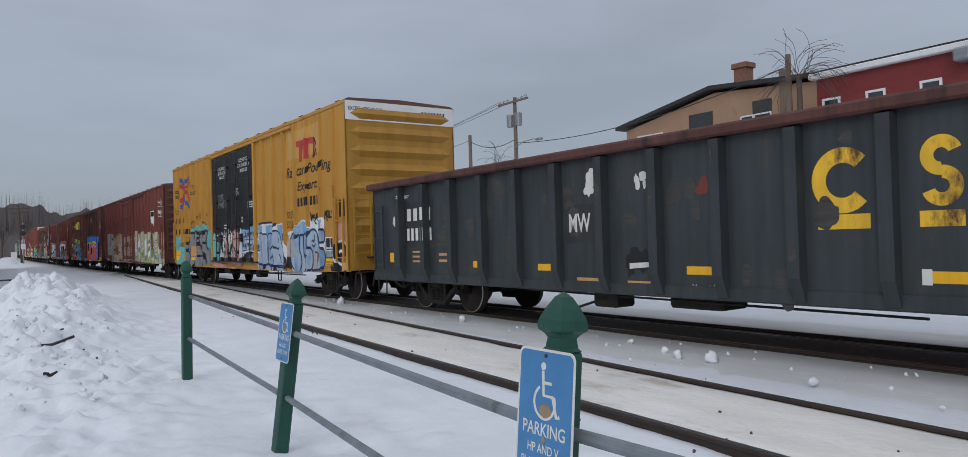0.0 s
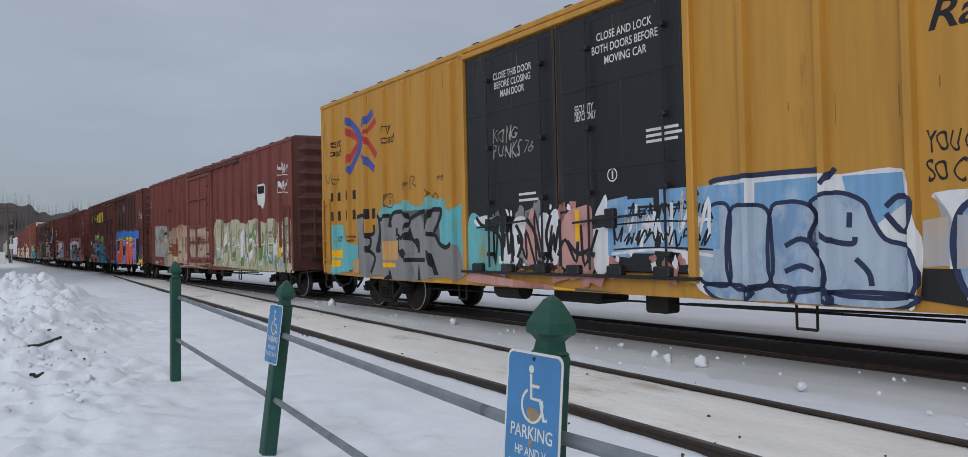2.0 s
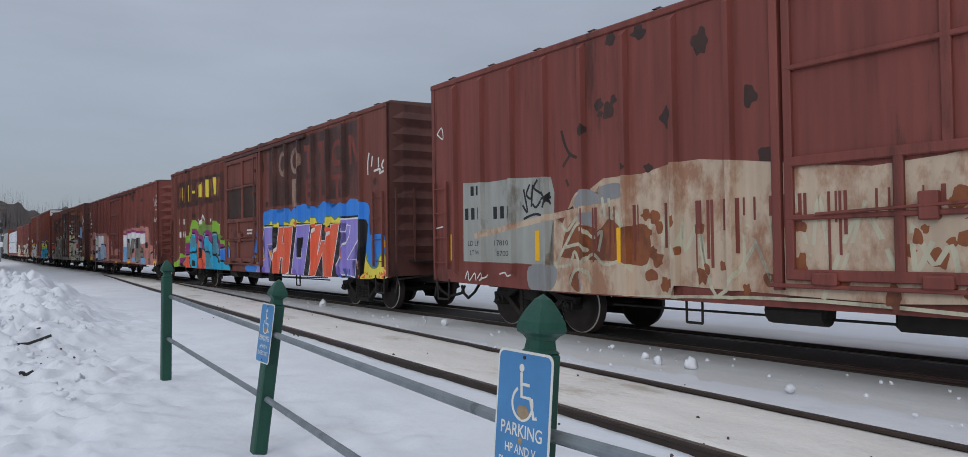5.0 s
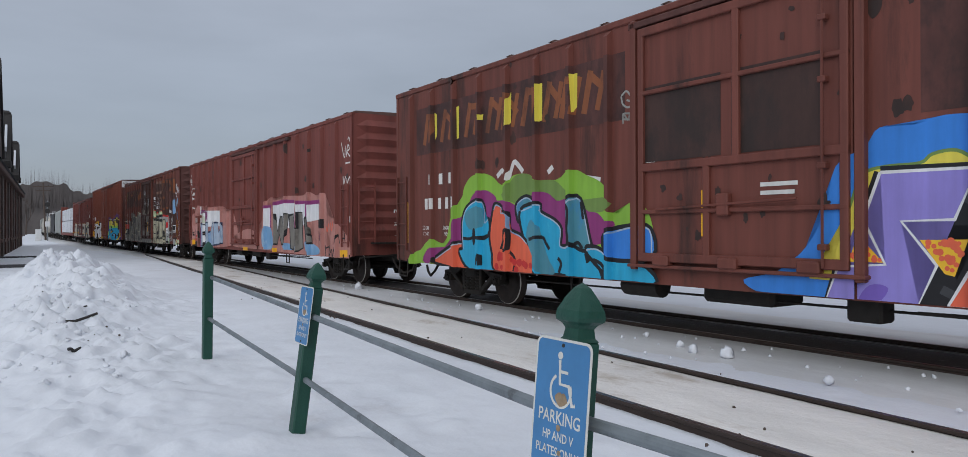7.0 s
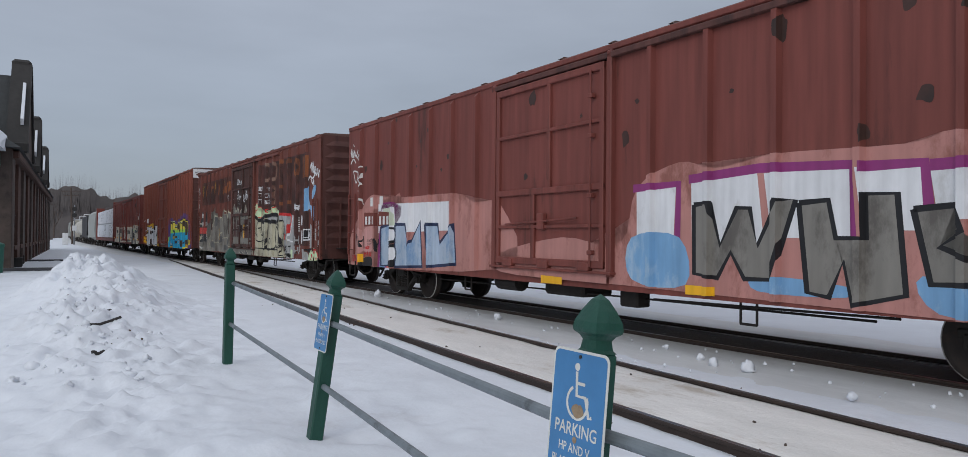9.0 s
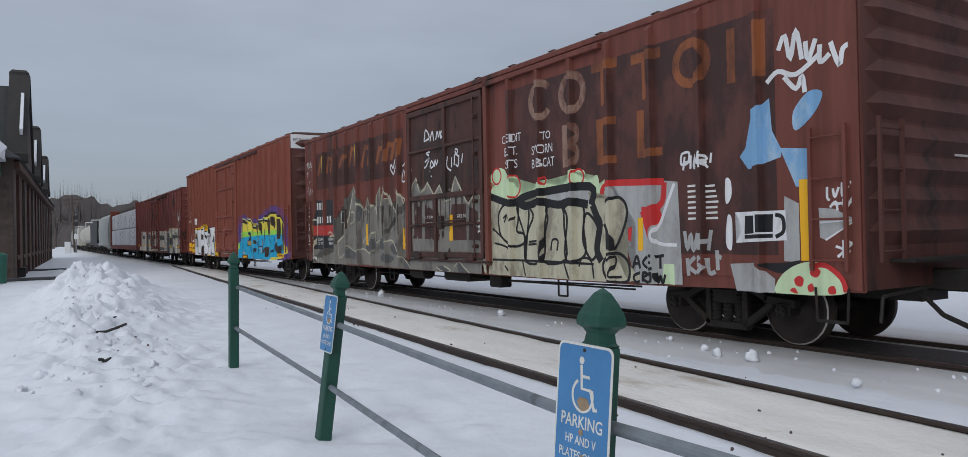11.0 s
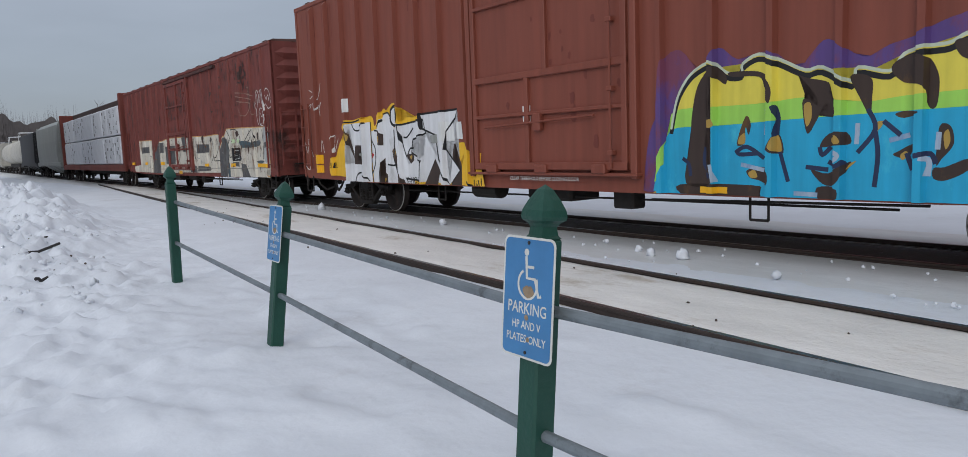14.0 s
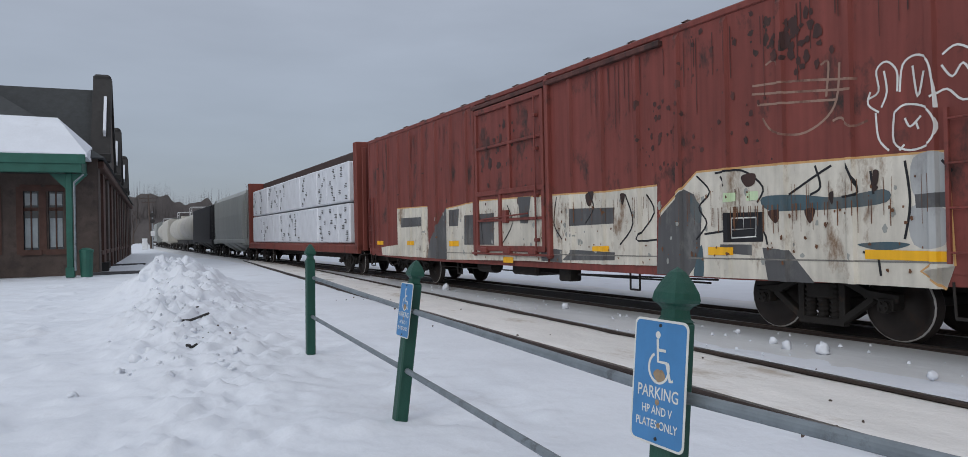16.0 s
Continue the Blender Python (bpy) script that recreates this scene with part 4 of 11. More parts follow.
colour("soot_red", (0.088, 0.032, 0.026), vary=0.35, second=(0.045, 0.02, 0.017), amount=0.3)
colour("soot", (0.05, 0.024, 0.019), vary=0.35, second=(0.03, 0.018, 0.015), amount=0.25)
colour("logo_red", (0.40, 0.045, 0.04))
colour("logo_blue", (0.06, 0.09, 0.32))
colour("label_tan", (0.52, 0.30, 0.12))
colour("panel_grey_dark", (0.045, 0.047, 0.052))
colour("spray_purple_light", (0.16, 0.10, 0.42))
colour("spray_teal_blue", (0.07, 0.24, 0.31), second=(0.04, 0.22, 0.45), amount=0.2)
colour("spray_navy", (0.02, 0.03, 0.075), vary=0.3)
colour("panel_tan", (0.42, 0.35, 0.30), second=(0.33, 0.36, 0.42), amount=0.22)
colour("yellow_patch", (0.50, 0.285, 0.075))
colour("spray_steel", (0.16, 0.22, 0.25), second=(0.36, 0.40, 0.42), amount=0.24)
colour("spray_pink_pale", (0.52, 0.27, 0.25), second=(0.40, 0.20, 0.17), amount=0.2)
colour("grey_marker", (0.12, 0.075, 0.03))
colour("spray_dark_brown", (0.045, 0.028, 0.022), second=(0.11, 0.055, 0.02), amount=0.17)
colour("spray_ochre", (0.40, 0.26, 0.06))
colour("panel_white", (0.66, 0.67, 0.66))
colour("spray_grey_pale", (0.36, 0.37, 0.37), second=(0.27, 0.27, 0.27), amount=0.2)
colour("spray_mint_pale", (0.50, 0.56, 0.44))
colour("spray_cream_peach", (0.46, 0.36, 0.27), second=(0.30, 0.16, 0.10), amount=0.24)
colour("spray_slate", (0.085, 0.085, 0.088), second=(0.14, 0.14, 0.135), amount=0.2)
colour("rust_runs", (0.15, 0.065, 0.028), vary=0.3, second=(0.08, 0.035, 0.02), amount=0.22)
colour("worn_yellow", (0.72, 0.43, 0.03), vary=0.2, second=(0.10, 0.045, 0.015), amount=0.19)


def catmull(pts, closed=True, n=5):
    """A smooth line through the points."""
    out, k = [], len(pts)
    rng = range(k if closed else k - 1)
    for i in rng:
        if closed:
            p = [pts[(i + d) % k] for d in (-1, 0, 1, 2)]
        else:
            p = [pts[max(0, min(k - 1, i + d))] for d in (-1, 0, 1, 2)]
        for j in range(n):
            t = j / n
            out.append(tuple(0.5 * (2 * p[1][c] + (p[2][c] - p[0][c]) * t + (2 * p[0][c] - 5 * p[1][c] + 4 * p[2][c] - p[3][c]) * t * t + (3 * p[1][c] - p[0][c] - 3 * p[2][c] + p[3][c]) * t ** 3) for c in (0, 1)))
    if not closed:
        out.append(tuple(pts[-1]))
    return out


def poly(pts):
    return (list(pts), [tuple(range(len(pts)))])


def rect(u0, u1, z0, z1):
    return poly([(u0, z0), (u1, z0), (u1, z1), (u0, z1)])


def disc(u, z, r, k=1.0, n=18):
    return poly([(u + r * math.cos(2 * math.pi * i / n), z + r * k * math.sin(2 * math.pi * i / n)) for i in range(n)])


def ring(u, z, r, w, a0=0.0, a1=360.0, k=1.0, n=26):
    p, f = [], []
    for i in range(n + 1):
        a = radians(a0 + (a1 - a0) * i / n)
        for q in (r, r - w):
            p.append((u + q * math.cos(a), z + q * k * math.sin(a)))
    for i in range(n):
        f.append((2 * i, 2 * i + 2, 2 * i + 3, 2 * i + 1))
    return (p, f)


def stroke(pts, w, smooth=True, closed=False):
    """A line of paint of width w."""
    if smooth:
        pts = catmull(pts, closed, 4)
    if closed:
        pts = list(pts) + [pts[0]]
    p, f = [], []
    for i, q in enumerate(pts):
        a, b = pts[max(0, i - 1)], pts[min(len(pts) - 1, i + 1)]
        d = math.hypot(b[0] - a[0], b[1] - a[1]) or 1
        nx, nz = -(b[1] - a[1]) / d * w / 2, (b[0] - a[0]) / d * w / 2
        p += [(q[0] + nx, q[1] + nz), (q[0] - nx, q[1] - nz)]
    for i in range(len(pts) - 1):
        f.append((2 * i, 2 * i + 1, 2 * i + 3, 2 * i + 2))
    return (p, f)


def glyphs(s, bold=0.0, shear=0.0, spacing=1.0):
    cu = bpy.data.curves.new("lettering", "FONT")
    cu.body, cu.offset, cu.shear, cu.space_character, cu.fill_mode, cu.resolution_u = s, bold, shear, spacing, "FRONT", 3
    ob = bpy.data.objects.new("lettering", cu)
    me = ob.to_mesh()
    v = [(p.co.x, p.co.y) for p in me.vertices]
    f = [tuple(q.vertices) for q in me.polygons]
    ob.to_mesh_clear()
    bpy.data.objects.remove(ob)
    bpy.data.curves.remove(cu)
    return v, f


def word(s, u0, u1, z0, z1, bold=0.0, shear=0.0, grow=0.0, slant=0.0, wave=0.0, spacing=1.0, shift=(0, 0)):
    """Lettering fitted into a box; grow thickens it past that box (for outlines), slant raises it towards the front."""
    bv, _ = glyphs(s, bold, shear, spacing)
    x0, x1 = min(p[0] for p in bv), max(p[0] for p in bv)
    y0, y1 = min(p[1] for p in bv), max(p[1] for p in bv)
    v, f = glyphs(s, bold + grow, shear, spacing) if grow else glyphs(s, bold, shear, spacing)
    out = []
    for x, y in v:
        a, b = (x - x0) / (x1 - x0), (y - y0) / (y1 - y0)
        u = u0 + (u1 - u0) * a
        z = z0 + (z1 - z0) * b + slant * a + wave * math.sin(a * 9 + b * 2)
        out.append((u + wave * math.sin(b * 6 + a * 4) + shift[0], z + shift[1]))
    return (out, f)


def bars(u0, u1, z0, z1, n, gap=0.5):
    """Plain upright bars in the place of figures."""
    w = (u1 - u0) / n
    return [rect(u0 + i * w, u0 + (i + 1 - gap) * w, z0, z1) for i in range(n)]


def lines(u0, u1, z0, z1, n, fill=0.55, rnd=None):
    h = (z1 - z0) / n
    rnd = rnd or random.Random(int(u0 * 100))
    return [rect(u0, u0 + (u1 - u0) * rnd.uniform(0.7, 1.0), z1 - (i + fill) * h, z1 - i * h) for i in range(n)]


def scribble(u0, u1, z0, z1, n, w, seed):
    """A handwritten tag that cannot be read: n quick strokes side by side, loops, hooks and crosses."""
    rnd = random.Random(seed)
    out, c, hgt = [], (u1 - u0) / n, z1 - z0
    for i in range(n):
        m = rnd.choice((4, 5, 6))
        f = [((j + rnd.uniform(-1.1, 1.1)) / (m - 1), 0.5 + (0.5 if j % 2 else -0.5) * rnd.uniform(0.1, 1.15)) for j in range(m)]
        k, dz, lean = rnd.uniform(0.85, 1.2), rnd.uniform(-0.12, 0.12), rnd.uniform(-0.1, 0.25)
        pts = [(u0 + c * (i + k * (p + lean * (q - 0.5))), z0 + hgt * (q * rnd.uniform(0.88, 1.1) + dz)) for p, q in f]
        out.append(stroke(pts, w * rnd.uniform(0.75, 1.15)))
        if rnd.random() < 0.3:
            out.append(stroke([(u0 + c * (i + 0.1), z0 + hgt * 0.5), (u0 + c * (i + 0.9), z0 + hgt * 0.55)], w * 0.8))
    if n > 3 and rnd.random() < 0.6:
        out.append(stroke([(u0, z0 - 0.18 * hgt), ((u0 + u1) / 2, z0 - 0.08 * hgt), (u1, z0 - 0.22 * hgt)], w * 0.8))
    return out


def drips(u0, u1, z, n, seed, w=0.03, long=0.4):
    rnd = random.Random(seed)
    return [rect(u, u + w * rnd.uniform(0.6, 1.6), z - long * rnd.uniform(0.2, 1), z) for u in (rnd.uniform(u0, u1) for _ in range(n))]


def stains(u0, u1, z0, z1, n, size, seed):
    """Ragged patches."""
    rnd = random.Random(seed)
    out = []
    for _ in range(n):
        cu_, cz, s = rnd.uniform(u0, u1), rnd.uniform(z0, z1), size * rnd.uniform(0.35, 1.2)
        rr = [rnd.uniform(0.55, 1) for _ in range(12)]
        el = rnd.uniform(0.7, 1.9)
        pts = [(cu_ + s * rr[i] * math.cos(i * 0.5236), cz + el * s * rr[i] * math.sin(i * 0.5236)) for i in range(12)]
        out.append(poly(catmull(pts, True, 3)))
    return out


LAYER = 0.0012
SINGLE = ("reflector", "placard", "marking")


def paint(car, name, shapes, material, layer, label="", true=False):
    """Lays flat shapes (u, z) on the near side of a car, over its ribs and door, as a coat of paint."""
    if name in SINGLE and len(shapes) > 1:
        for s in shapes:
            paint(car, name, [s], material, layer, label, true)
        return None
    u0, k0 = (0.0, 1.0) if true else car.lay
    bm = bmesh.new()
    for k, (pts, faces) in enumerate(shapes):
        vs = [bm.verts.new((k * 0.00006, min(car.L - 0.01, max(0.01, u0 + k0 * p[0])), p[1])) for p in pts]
        for f in faces:
            if len(set(f)) > 2:
                try:
                    bm.faces.new([vs[i] for i in f])
                except ValueError:
                    pass
    bmesh.ops.triangulate(bm, faces=[f for f in bm.faces if len(f.verts) > 4])
    us = [v.co.y for v in bm.verts]
    lo, hi = min(us), max(us)
    for c in car.cuts():
        if lo < c < hi:
            bmesh.ops.bisect_plane(bm, geom=list(bm.verts) + list(bm.edges) + list(bm.faces), plane_co=(0, c, 0), plane_no=(0, 1, 0), dist=1e-5)
    inside = {}
    if car.door:
        bmesh.ops.delete(bm, geom=[f for f in bm.faces if any(abs(f.calc_center_median().y - e) < 0.002 for e in car.door)], context="FACES")
        for f in bm.faces:
            q = car.door[0] < f.calc_center_median().y < car.door[1]
            for v in f.verts:
                inside[v] = q
    face = FACE + car.base
    h2 = car.L / 2
    for v in bm.verts:
        u, z, k = v.co.y, v.co.z, v.co.x
        o = car.out(u)
        if car.door and min(abs(u - car.door[0]), abs(u - car.door[1])) < 0.003:
            o = car.door_out if inside.get(v) else 0.0
        low = SILL + 0.02 if not car.base else z
        v.co = (face - o - 0.0015 - LAYER * layer - k, h2 - u, max(z, low))
    for f in bm.faces:
        f.normal_update()
        if f.normal.x > 0:
            f.normal_flip()
    ob = part(name, bm, material, car.ob, label)
    if len(shapes) > 1 or (shapes and len(shapes[0][1]) > 30):
        ob["kind"] = "stuff"
    return ob


def fill(car, pts, m, layer, label="", bend=True, n=4):
    """One flat of paint inside an outline."""
    name = {"reflector": "reflector", "label_tan": "placard", "panel_white": "placard"}.get(m, "graffiti")
    return paint(car, name, [poly(catmull(pts, True, n) if bend else pts)], M[m], layer, label, true=True)


def ink(car, runs, m, layer, w=0.04, bend=True, closed=False):
    """Brushed or sprayed lines."""
    return paint(car, "graffiti", [stroke(p, w, bend, closed) for p in runs], M[m], layer, true=True)


def panel(car, pts, m, layer, label=""):
    return fill(car, pts, m, layer, label, bend=False)


def dots(car, pts, n, r, seed, layer=3, m="spray_orange"):
    """Dots scattered inside an outline."""
    rnd = random.Random(seed)
    out, tries = [], 0
    us, zs = [p[0] for p in pts], [p[1] for p in pts]
    while len(out) < n and tries < 3000:
        tries += 1
        u, z = rnd.uniform(min(us), max(us)), rnd.uniform(min(zs), max(zs))
        inside = False
        for (a, b), (c, d) in zip(pts, pts[1:] + pts[:1]):
            if (b > z) != (d > z) and u < a + (z - b) * (c - a) / (d - b):
                inside = not inside
        if inside:
            out.append(disc(u, z, r * rnd.uniform(0.6, 1.2), 1, 8))
    return paint(car, "graffiti", out, M[m], layer, true=True)


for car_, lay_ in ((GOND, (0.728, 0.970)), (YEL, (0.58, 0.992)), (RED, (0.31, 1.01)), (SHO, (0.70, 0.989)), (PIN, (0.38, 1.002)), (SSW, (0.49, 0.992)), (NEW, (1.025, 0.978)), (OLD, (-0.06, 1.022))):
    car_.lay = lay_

# -- the gondola
g = GOND
paint(g, "marking", [ring(10.8, 2.03, 0.36, 0.17, 42, 318, 1.0), rect(10.5, 11.1, 1.5, 1.66)], M["worn_yellow"], 1, "flaked yellow painted mark")
paint(g, "marking", [ring(11.82, 2.2, 0.2, 0.13, 20, 270), ring(11.82, 1.9, 0.2, 0.13, -160, 90), rect(11.6, 12.02, 1.5, 1.66)], M["worn_yellow"], 1, "flaked yellow painted mark")
paint(g, "lettering", bars(0.9, 2.0, 1.94, 2.2, 4, 0.4) + bars(0.88, 2.0, 1.52, 1.78, 6, 0.4) + [word("MW", 6.25, 6.75, 1.57, 1.86, 0.02)] + lines(0.7, 1.0, 2.42, 2.5, 2), M["stencil_white"], 2, "white stencilled lettering")
paint(g, "lettering", lines(1.1, 1.7, 1.0, 1.3, 3, 0.4) + lines(2.2, 2.75, 1.0, 1.25, 2, 0.4) + [rect(6.4, 6.95, 0.82, 0.87), rect(7.5, 7.95, 0.8, 0.85)], M["label_tan"], 2)
paint(g, "reflector", [rect(0.05, 0.24, 1.05, 1.26), rect(3.45, 3.85, 0.98, 1.1), rect(5.42, 5.85, 0.96, 1.07), rect(8.6, 9.06, 0.96, 1.07), rect(11.7, 12.1, 0.94, 1.06)], M["reflector"], 2)
paint(g, "paint_patch", [rect(0.6, 2.0, 1.4, 2.35), rect(6.2, 6.9, 1.4, 2.0)], M["panel_black"], 1)
paint(g, "paint_patch", stains(6.68, 6.85, 2.2, 2.42, 5, 0.12, 3) + stains(7.72, 7.9, 2.2, 2.35, 5, 0.1, 4) + [rect(11.6, 11.7, 0.92, 1.08)] + stains(0.28, 0.3, 1.9, 2.0, 2, 0.1, 7) + [poly([(7.55, 1.02), (7.95, 1.05), (7.95, 1.12), (7.55, 1.1)])], M["stencil_white"], 2, "white paint smudges")
paint(g, "paint_patch", stains(7.55, 7.95, 0.98, 1.18, 7, 0.16, 5), M["spray_black"], 1)
paint(g, "paint_patch", stains(8.88, 8.95, 2.0, 2.15, 3, 0.12, 6), M["oxide"], 2)
paint(g, "graffiti", scribble(8.58, 9.13, 0.7, 0.84, 7, 0.012, 8), M["stencil_white"], 2)
paint(g, "rust_stain", stains(0.2, 16.5, 0.75, 2.5, 60, 0.16, 11), mat("gondola_scuffs", (0.055, 0.052, 0.05), 0.7, vary=0.4, scale=6, stretch=(1, 0.3, 2)), 0.5)

# -- the yellow car
y_ = YEL
paint(y_, "logo", [poly([(15.24, 4.44), (15.81, 4.42), (15.81, 4.30), (15.66, 4.30), (15.64, 3.82), (15.45, 3.84), (15.45, 4.25), (15.24, 4.27)]), poly([(15.85, 4.42), (16.18, 4.43), (16.16, 3.86), (15.95, 3.86), (15.94, 4.25), (15.85, 4.25)]), poly([(16.18, 4.43), (16.54, 4.40), (16.64, 4.14), (16.37, 3.84), (16.45, 3.83), (16.59, 4.02), (16.54, 4.22), (16.17, 4.27)]), poly([(16.74, 4.34), (16.87, 4.30), (16.85, 4.15), (16.95, 3.86), (16.83, 3.89), (16.74, 4.07)])], M["logo_red"], 1, "dark red emblem", true=True)
paint(y_, "logo", [stroke([(16.54, 4.40), (16.75, 4.13), (16.51, 3.85)], 0.08, False)], M["spray_black"], 1.5, "black arrow of the emblem", true=True)
paint(y_, "paint_patch", [rect(14.5, 17.0, 3.95, 4.75)], M["yellow_patch"], 0.6, "paler patch of touched-up paint", true=True)
# pale blue bubble letters
fill(y_, [(11.82, 2.13), (12.58, 2.19), (13.27, 2.17), (13.52, 2.14), (14.15, 2.14), (14.24, 1.76), (14.32, 1.35), (14.27, 0.86), (14.17, 0.72), (13.50, 0.69), (12.44, 0.70), (11.76, 0.78), (11.55, 1.09), (11.62, 1.74)], "spray_white", 1, "white ground of the graffiti")
panel(y_, [(11.97, 2.14), (12.41, 2.14), (12.40, 1.77), (11.89, 1.81)], "spray_sky", 1.4)
panel(y_, [(12.49, 2.13), (13.30, 2.14), (13.29, 1.79), (12.48, 1.77)], "spray_sky", 1.4)
panel(y_, [(13.54, 2.12), (14.15, 2.11), (14.17, 1.80), (13.87, 1.58), (13.58, 1.92)], "spray_sky", 1.4)
bub_ = ([(11.80, 1.84), (12.07, 1.91), (12.15, 1.73), (12.12, 1.36), (12.12, 0.94), (11.86, 0.91), (11.68, 0.99), (11.61, 1.36)], [(12.13, 1.78), (12.40, 1.87), (12.64, 1.81), (12.69, 1.51), (12.65, 0.96), (12.12, 0.93)], [(12.68, 1.76), (12.88, 1.88), (13.14, 1.84), (13.25, 1.69), (13.17, 1.45), (13.34, 1.16), (13.29, 0.92), (12.69, 0.93)], [(13.25, 1.69), (13.18, 1.87), (13.47, 1.95), (13.75, 1.84), (13.84, 1.65), (13.97, 1.44), (14.22, 1.33), (14.24, 0.90), (13.71, 0.84), (13.36, 0.90), (13.34, 1.16), (13.15, 1.45)], [(11.77, 0.91), (12.37, 0.90), (12.40, 0.75), (12.19, 0.69), (11.89, 0.75)], [(12.41, 0.90), (12.92, 0.91), (12.91, 0.74), (12.64, 0.68), (12.40, 0.72)], [(12.92, 0.89), (13.33, 0.89), (13.37, 0.73), (13.14, 0.69), (12.93, 0.74)], [(13.38, 0.88), (14.24, 0.88), (14.17, 0.77), (13.84, 0.70), (13.39, 0.74)])
for pts_ in bub_:
    fill(y_, pts_, "spray_pale", 2)
    ink(y_, [pts_], "spray_navy", 3, 0.05, closed=True)
ink(y_, [[(12.86, 1.38), (13.05, 1.46), (13.24, 1.38)], [(12.85, 1.09), (13.04, 1.16), (13.19, 1.11)], [(13.28, 1.53), (13.42, 1.43), (13.63, 1.40), (13.66, 1.47)], [(13.61, 1.73), (13.60, 1.57)], [(13.98, 1.77), (14.11, 1.87), (14.24, 1.80), (14.16, 1.51), (13.98, 1.70)], [(13.66, 1.24), (13.79, 1.10), (13.82, 0.96)], [(11.59, 2.23), (11.68, 2.03)], [(11.86, 2.17), (11.99, 2.21), (12.66, 2.22), (13.30, 2.21)], [(13.33, 2.05), (13.47, 2.21)]], "spray_navy", 3.5, 0.06)
fill(y_, [(14.43, 1.88), (15.15, 1.91), (15.19, 2.06), (15.48, 2.18), (15.74, 2.19), (15.98, 2.07), (16.14, 1.98), (16.19, 2.19), (16.82, 2.19), (17.10, 2.18), (17.11, 1.80), (17.15, 1.34), (17.14, 0.99), (16.94, 0.82), (16.21, 0.77), (15.11, 0.68), (14.72, 0.79), (14.55, 1.13), (14.57, 1.66)], "spray_white", 1, "white ground of the graffiti")
fill(y_, [(15.07, 1.90), (15.21, 2.03), (15.48, 2.15), (15.74, 2.14), (15.98, 2.05), (16.16, 1.86), (16.06, 1.69), (15.04, 1.73)], "spray_sky", 1.4)
panel(y_, [(16.86, 2.15), (17.00, 2.15), (16.96, 0.98), (16.82, 1.45)], "spray_sky", 1.4)
panel(y_, [(14.63, 1.66), (15.06, 1.63), (15.05, 1.18), (14.61, 1.15)], "panel_tan", 3.6)
bub2_ = ([(14.60, 1.53), (14.69, 1.74), (14.93, 1.87), (15.07, 1.83), (15.15, 1.68), (15.23, 1.78), (15.36, 1.72), (15.32, 1.39), (15.45, 1.18), (15.49, 0.98), (15.38, 0.81), (15.14, 0.69), (14.83, 0.81), (14.67, 0.96), (14.59, 1.26)], [(15.36, 1.72), (15.52, 1.78), (15.65, 1.73), (15.66, 1.47), (15.66, 1.27), (15.80, 1.11), (15.84, 0.95), (15.69, 0.75), (15.48, 0.70), (15.38, 0.83), (15.49, 0.98), (15.45, 1.18), (15.32, 1.39)], [(15.65, 1.71), (15.77, 1.82), (15.97, 1.82), (16.05, 1.73), (16.03, 1.42), (15.91, 1.38), (15.75, 1.15), (15.66, 1.27)], [(16.06, 1.69), (16.11, 1.85), (16.30, 1.91), (16.52, 1.88), (16.66, 1.74), (16.70, 1.52), (16.84, 1.48), (17.03, 1.37), (17.14, 1.20), (17.10, 0.99), (16.94, 0.84), (16.73, 0.83), (16.21, 0.81), (16.31, 1.00), (16.30, 1.27), (16.14, 1.40), (16.03, 1.42)], [(15.85, 1.19), (15.90, 1.36), (16.10, 1.42), (16.28, 1.29), (16.31, 1.08), (16.26, 0.89), (16.03, 0.78), (15.84, 0.83), (15.79, 1.07)], [(16.79, 1.76), (16.91, 1.88), (17.07, 1.87), (17.13, 1.74), (17.10, 1.59), (16.96, 1.55), (16.89, 1.70)])
for k_, pts_ in enumerate(bub2_):
    fill(y_, pts_, "spray_pale", 2 + 0.2 * k_)
    ink(y_, [pts_], "spray_navy", 3.3 + 0.02 * k_, 0.06, closed=True)
panel(y_, [(16.37, 1.34), (16.79, 1.38), (16.79, 1.20), (16.58, 1.16), (16.57, 0.81), (16.30, 0.81), (16.31, 1.08)], "panel_tan", 3.1)
ink(y_, [[(16.24, 1.57), (16.31, 1.61), (16.42, 1.55)], [(16.26, 1.50), (16.37, 1.44), (16.50, 1.51)], [(16.45, 1.77), (16.45, 1.59)], [(16.46, 1.29), (16.62, 1.27), (16.72, 1.12), (16.74, 0.87)], [(15.85, 1.15), (15.95, 1.23), (16.07, 1.19)], [(14.96, 1.18), (15.05, 1.18), (14.99, 1.07), (15.07, 1.07)], [(15.03, 1.69), (15.18, 1.81)]], "spray_navy", 3.8, 0.05)
panel(y_, [(14.32, 1.62), (14.56, 1.65), (14.55, 1.18), (14.32, 1.16)], "panel_tan", 2)
panel(y_, [(14.31, 1.15), (14.58, 1.15), (14.72, 0.79), (14.30, 0.84)], "spray_black", 1.5)
panel(y_, [(17.15, 1.34), (17.69, 1.34), (17.76, 1.17), (17.18, 1.15)], "spray_steel", 1.5)
panel(y_, [(17.16, 1.15), (18.10, 1.16), (18.10, 0.80), (17.50, 0.80), (17.43, 0.93), (17.17, 0.92)], "spray_black", 1)
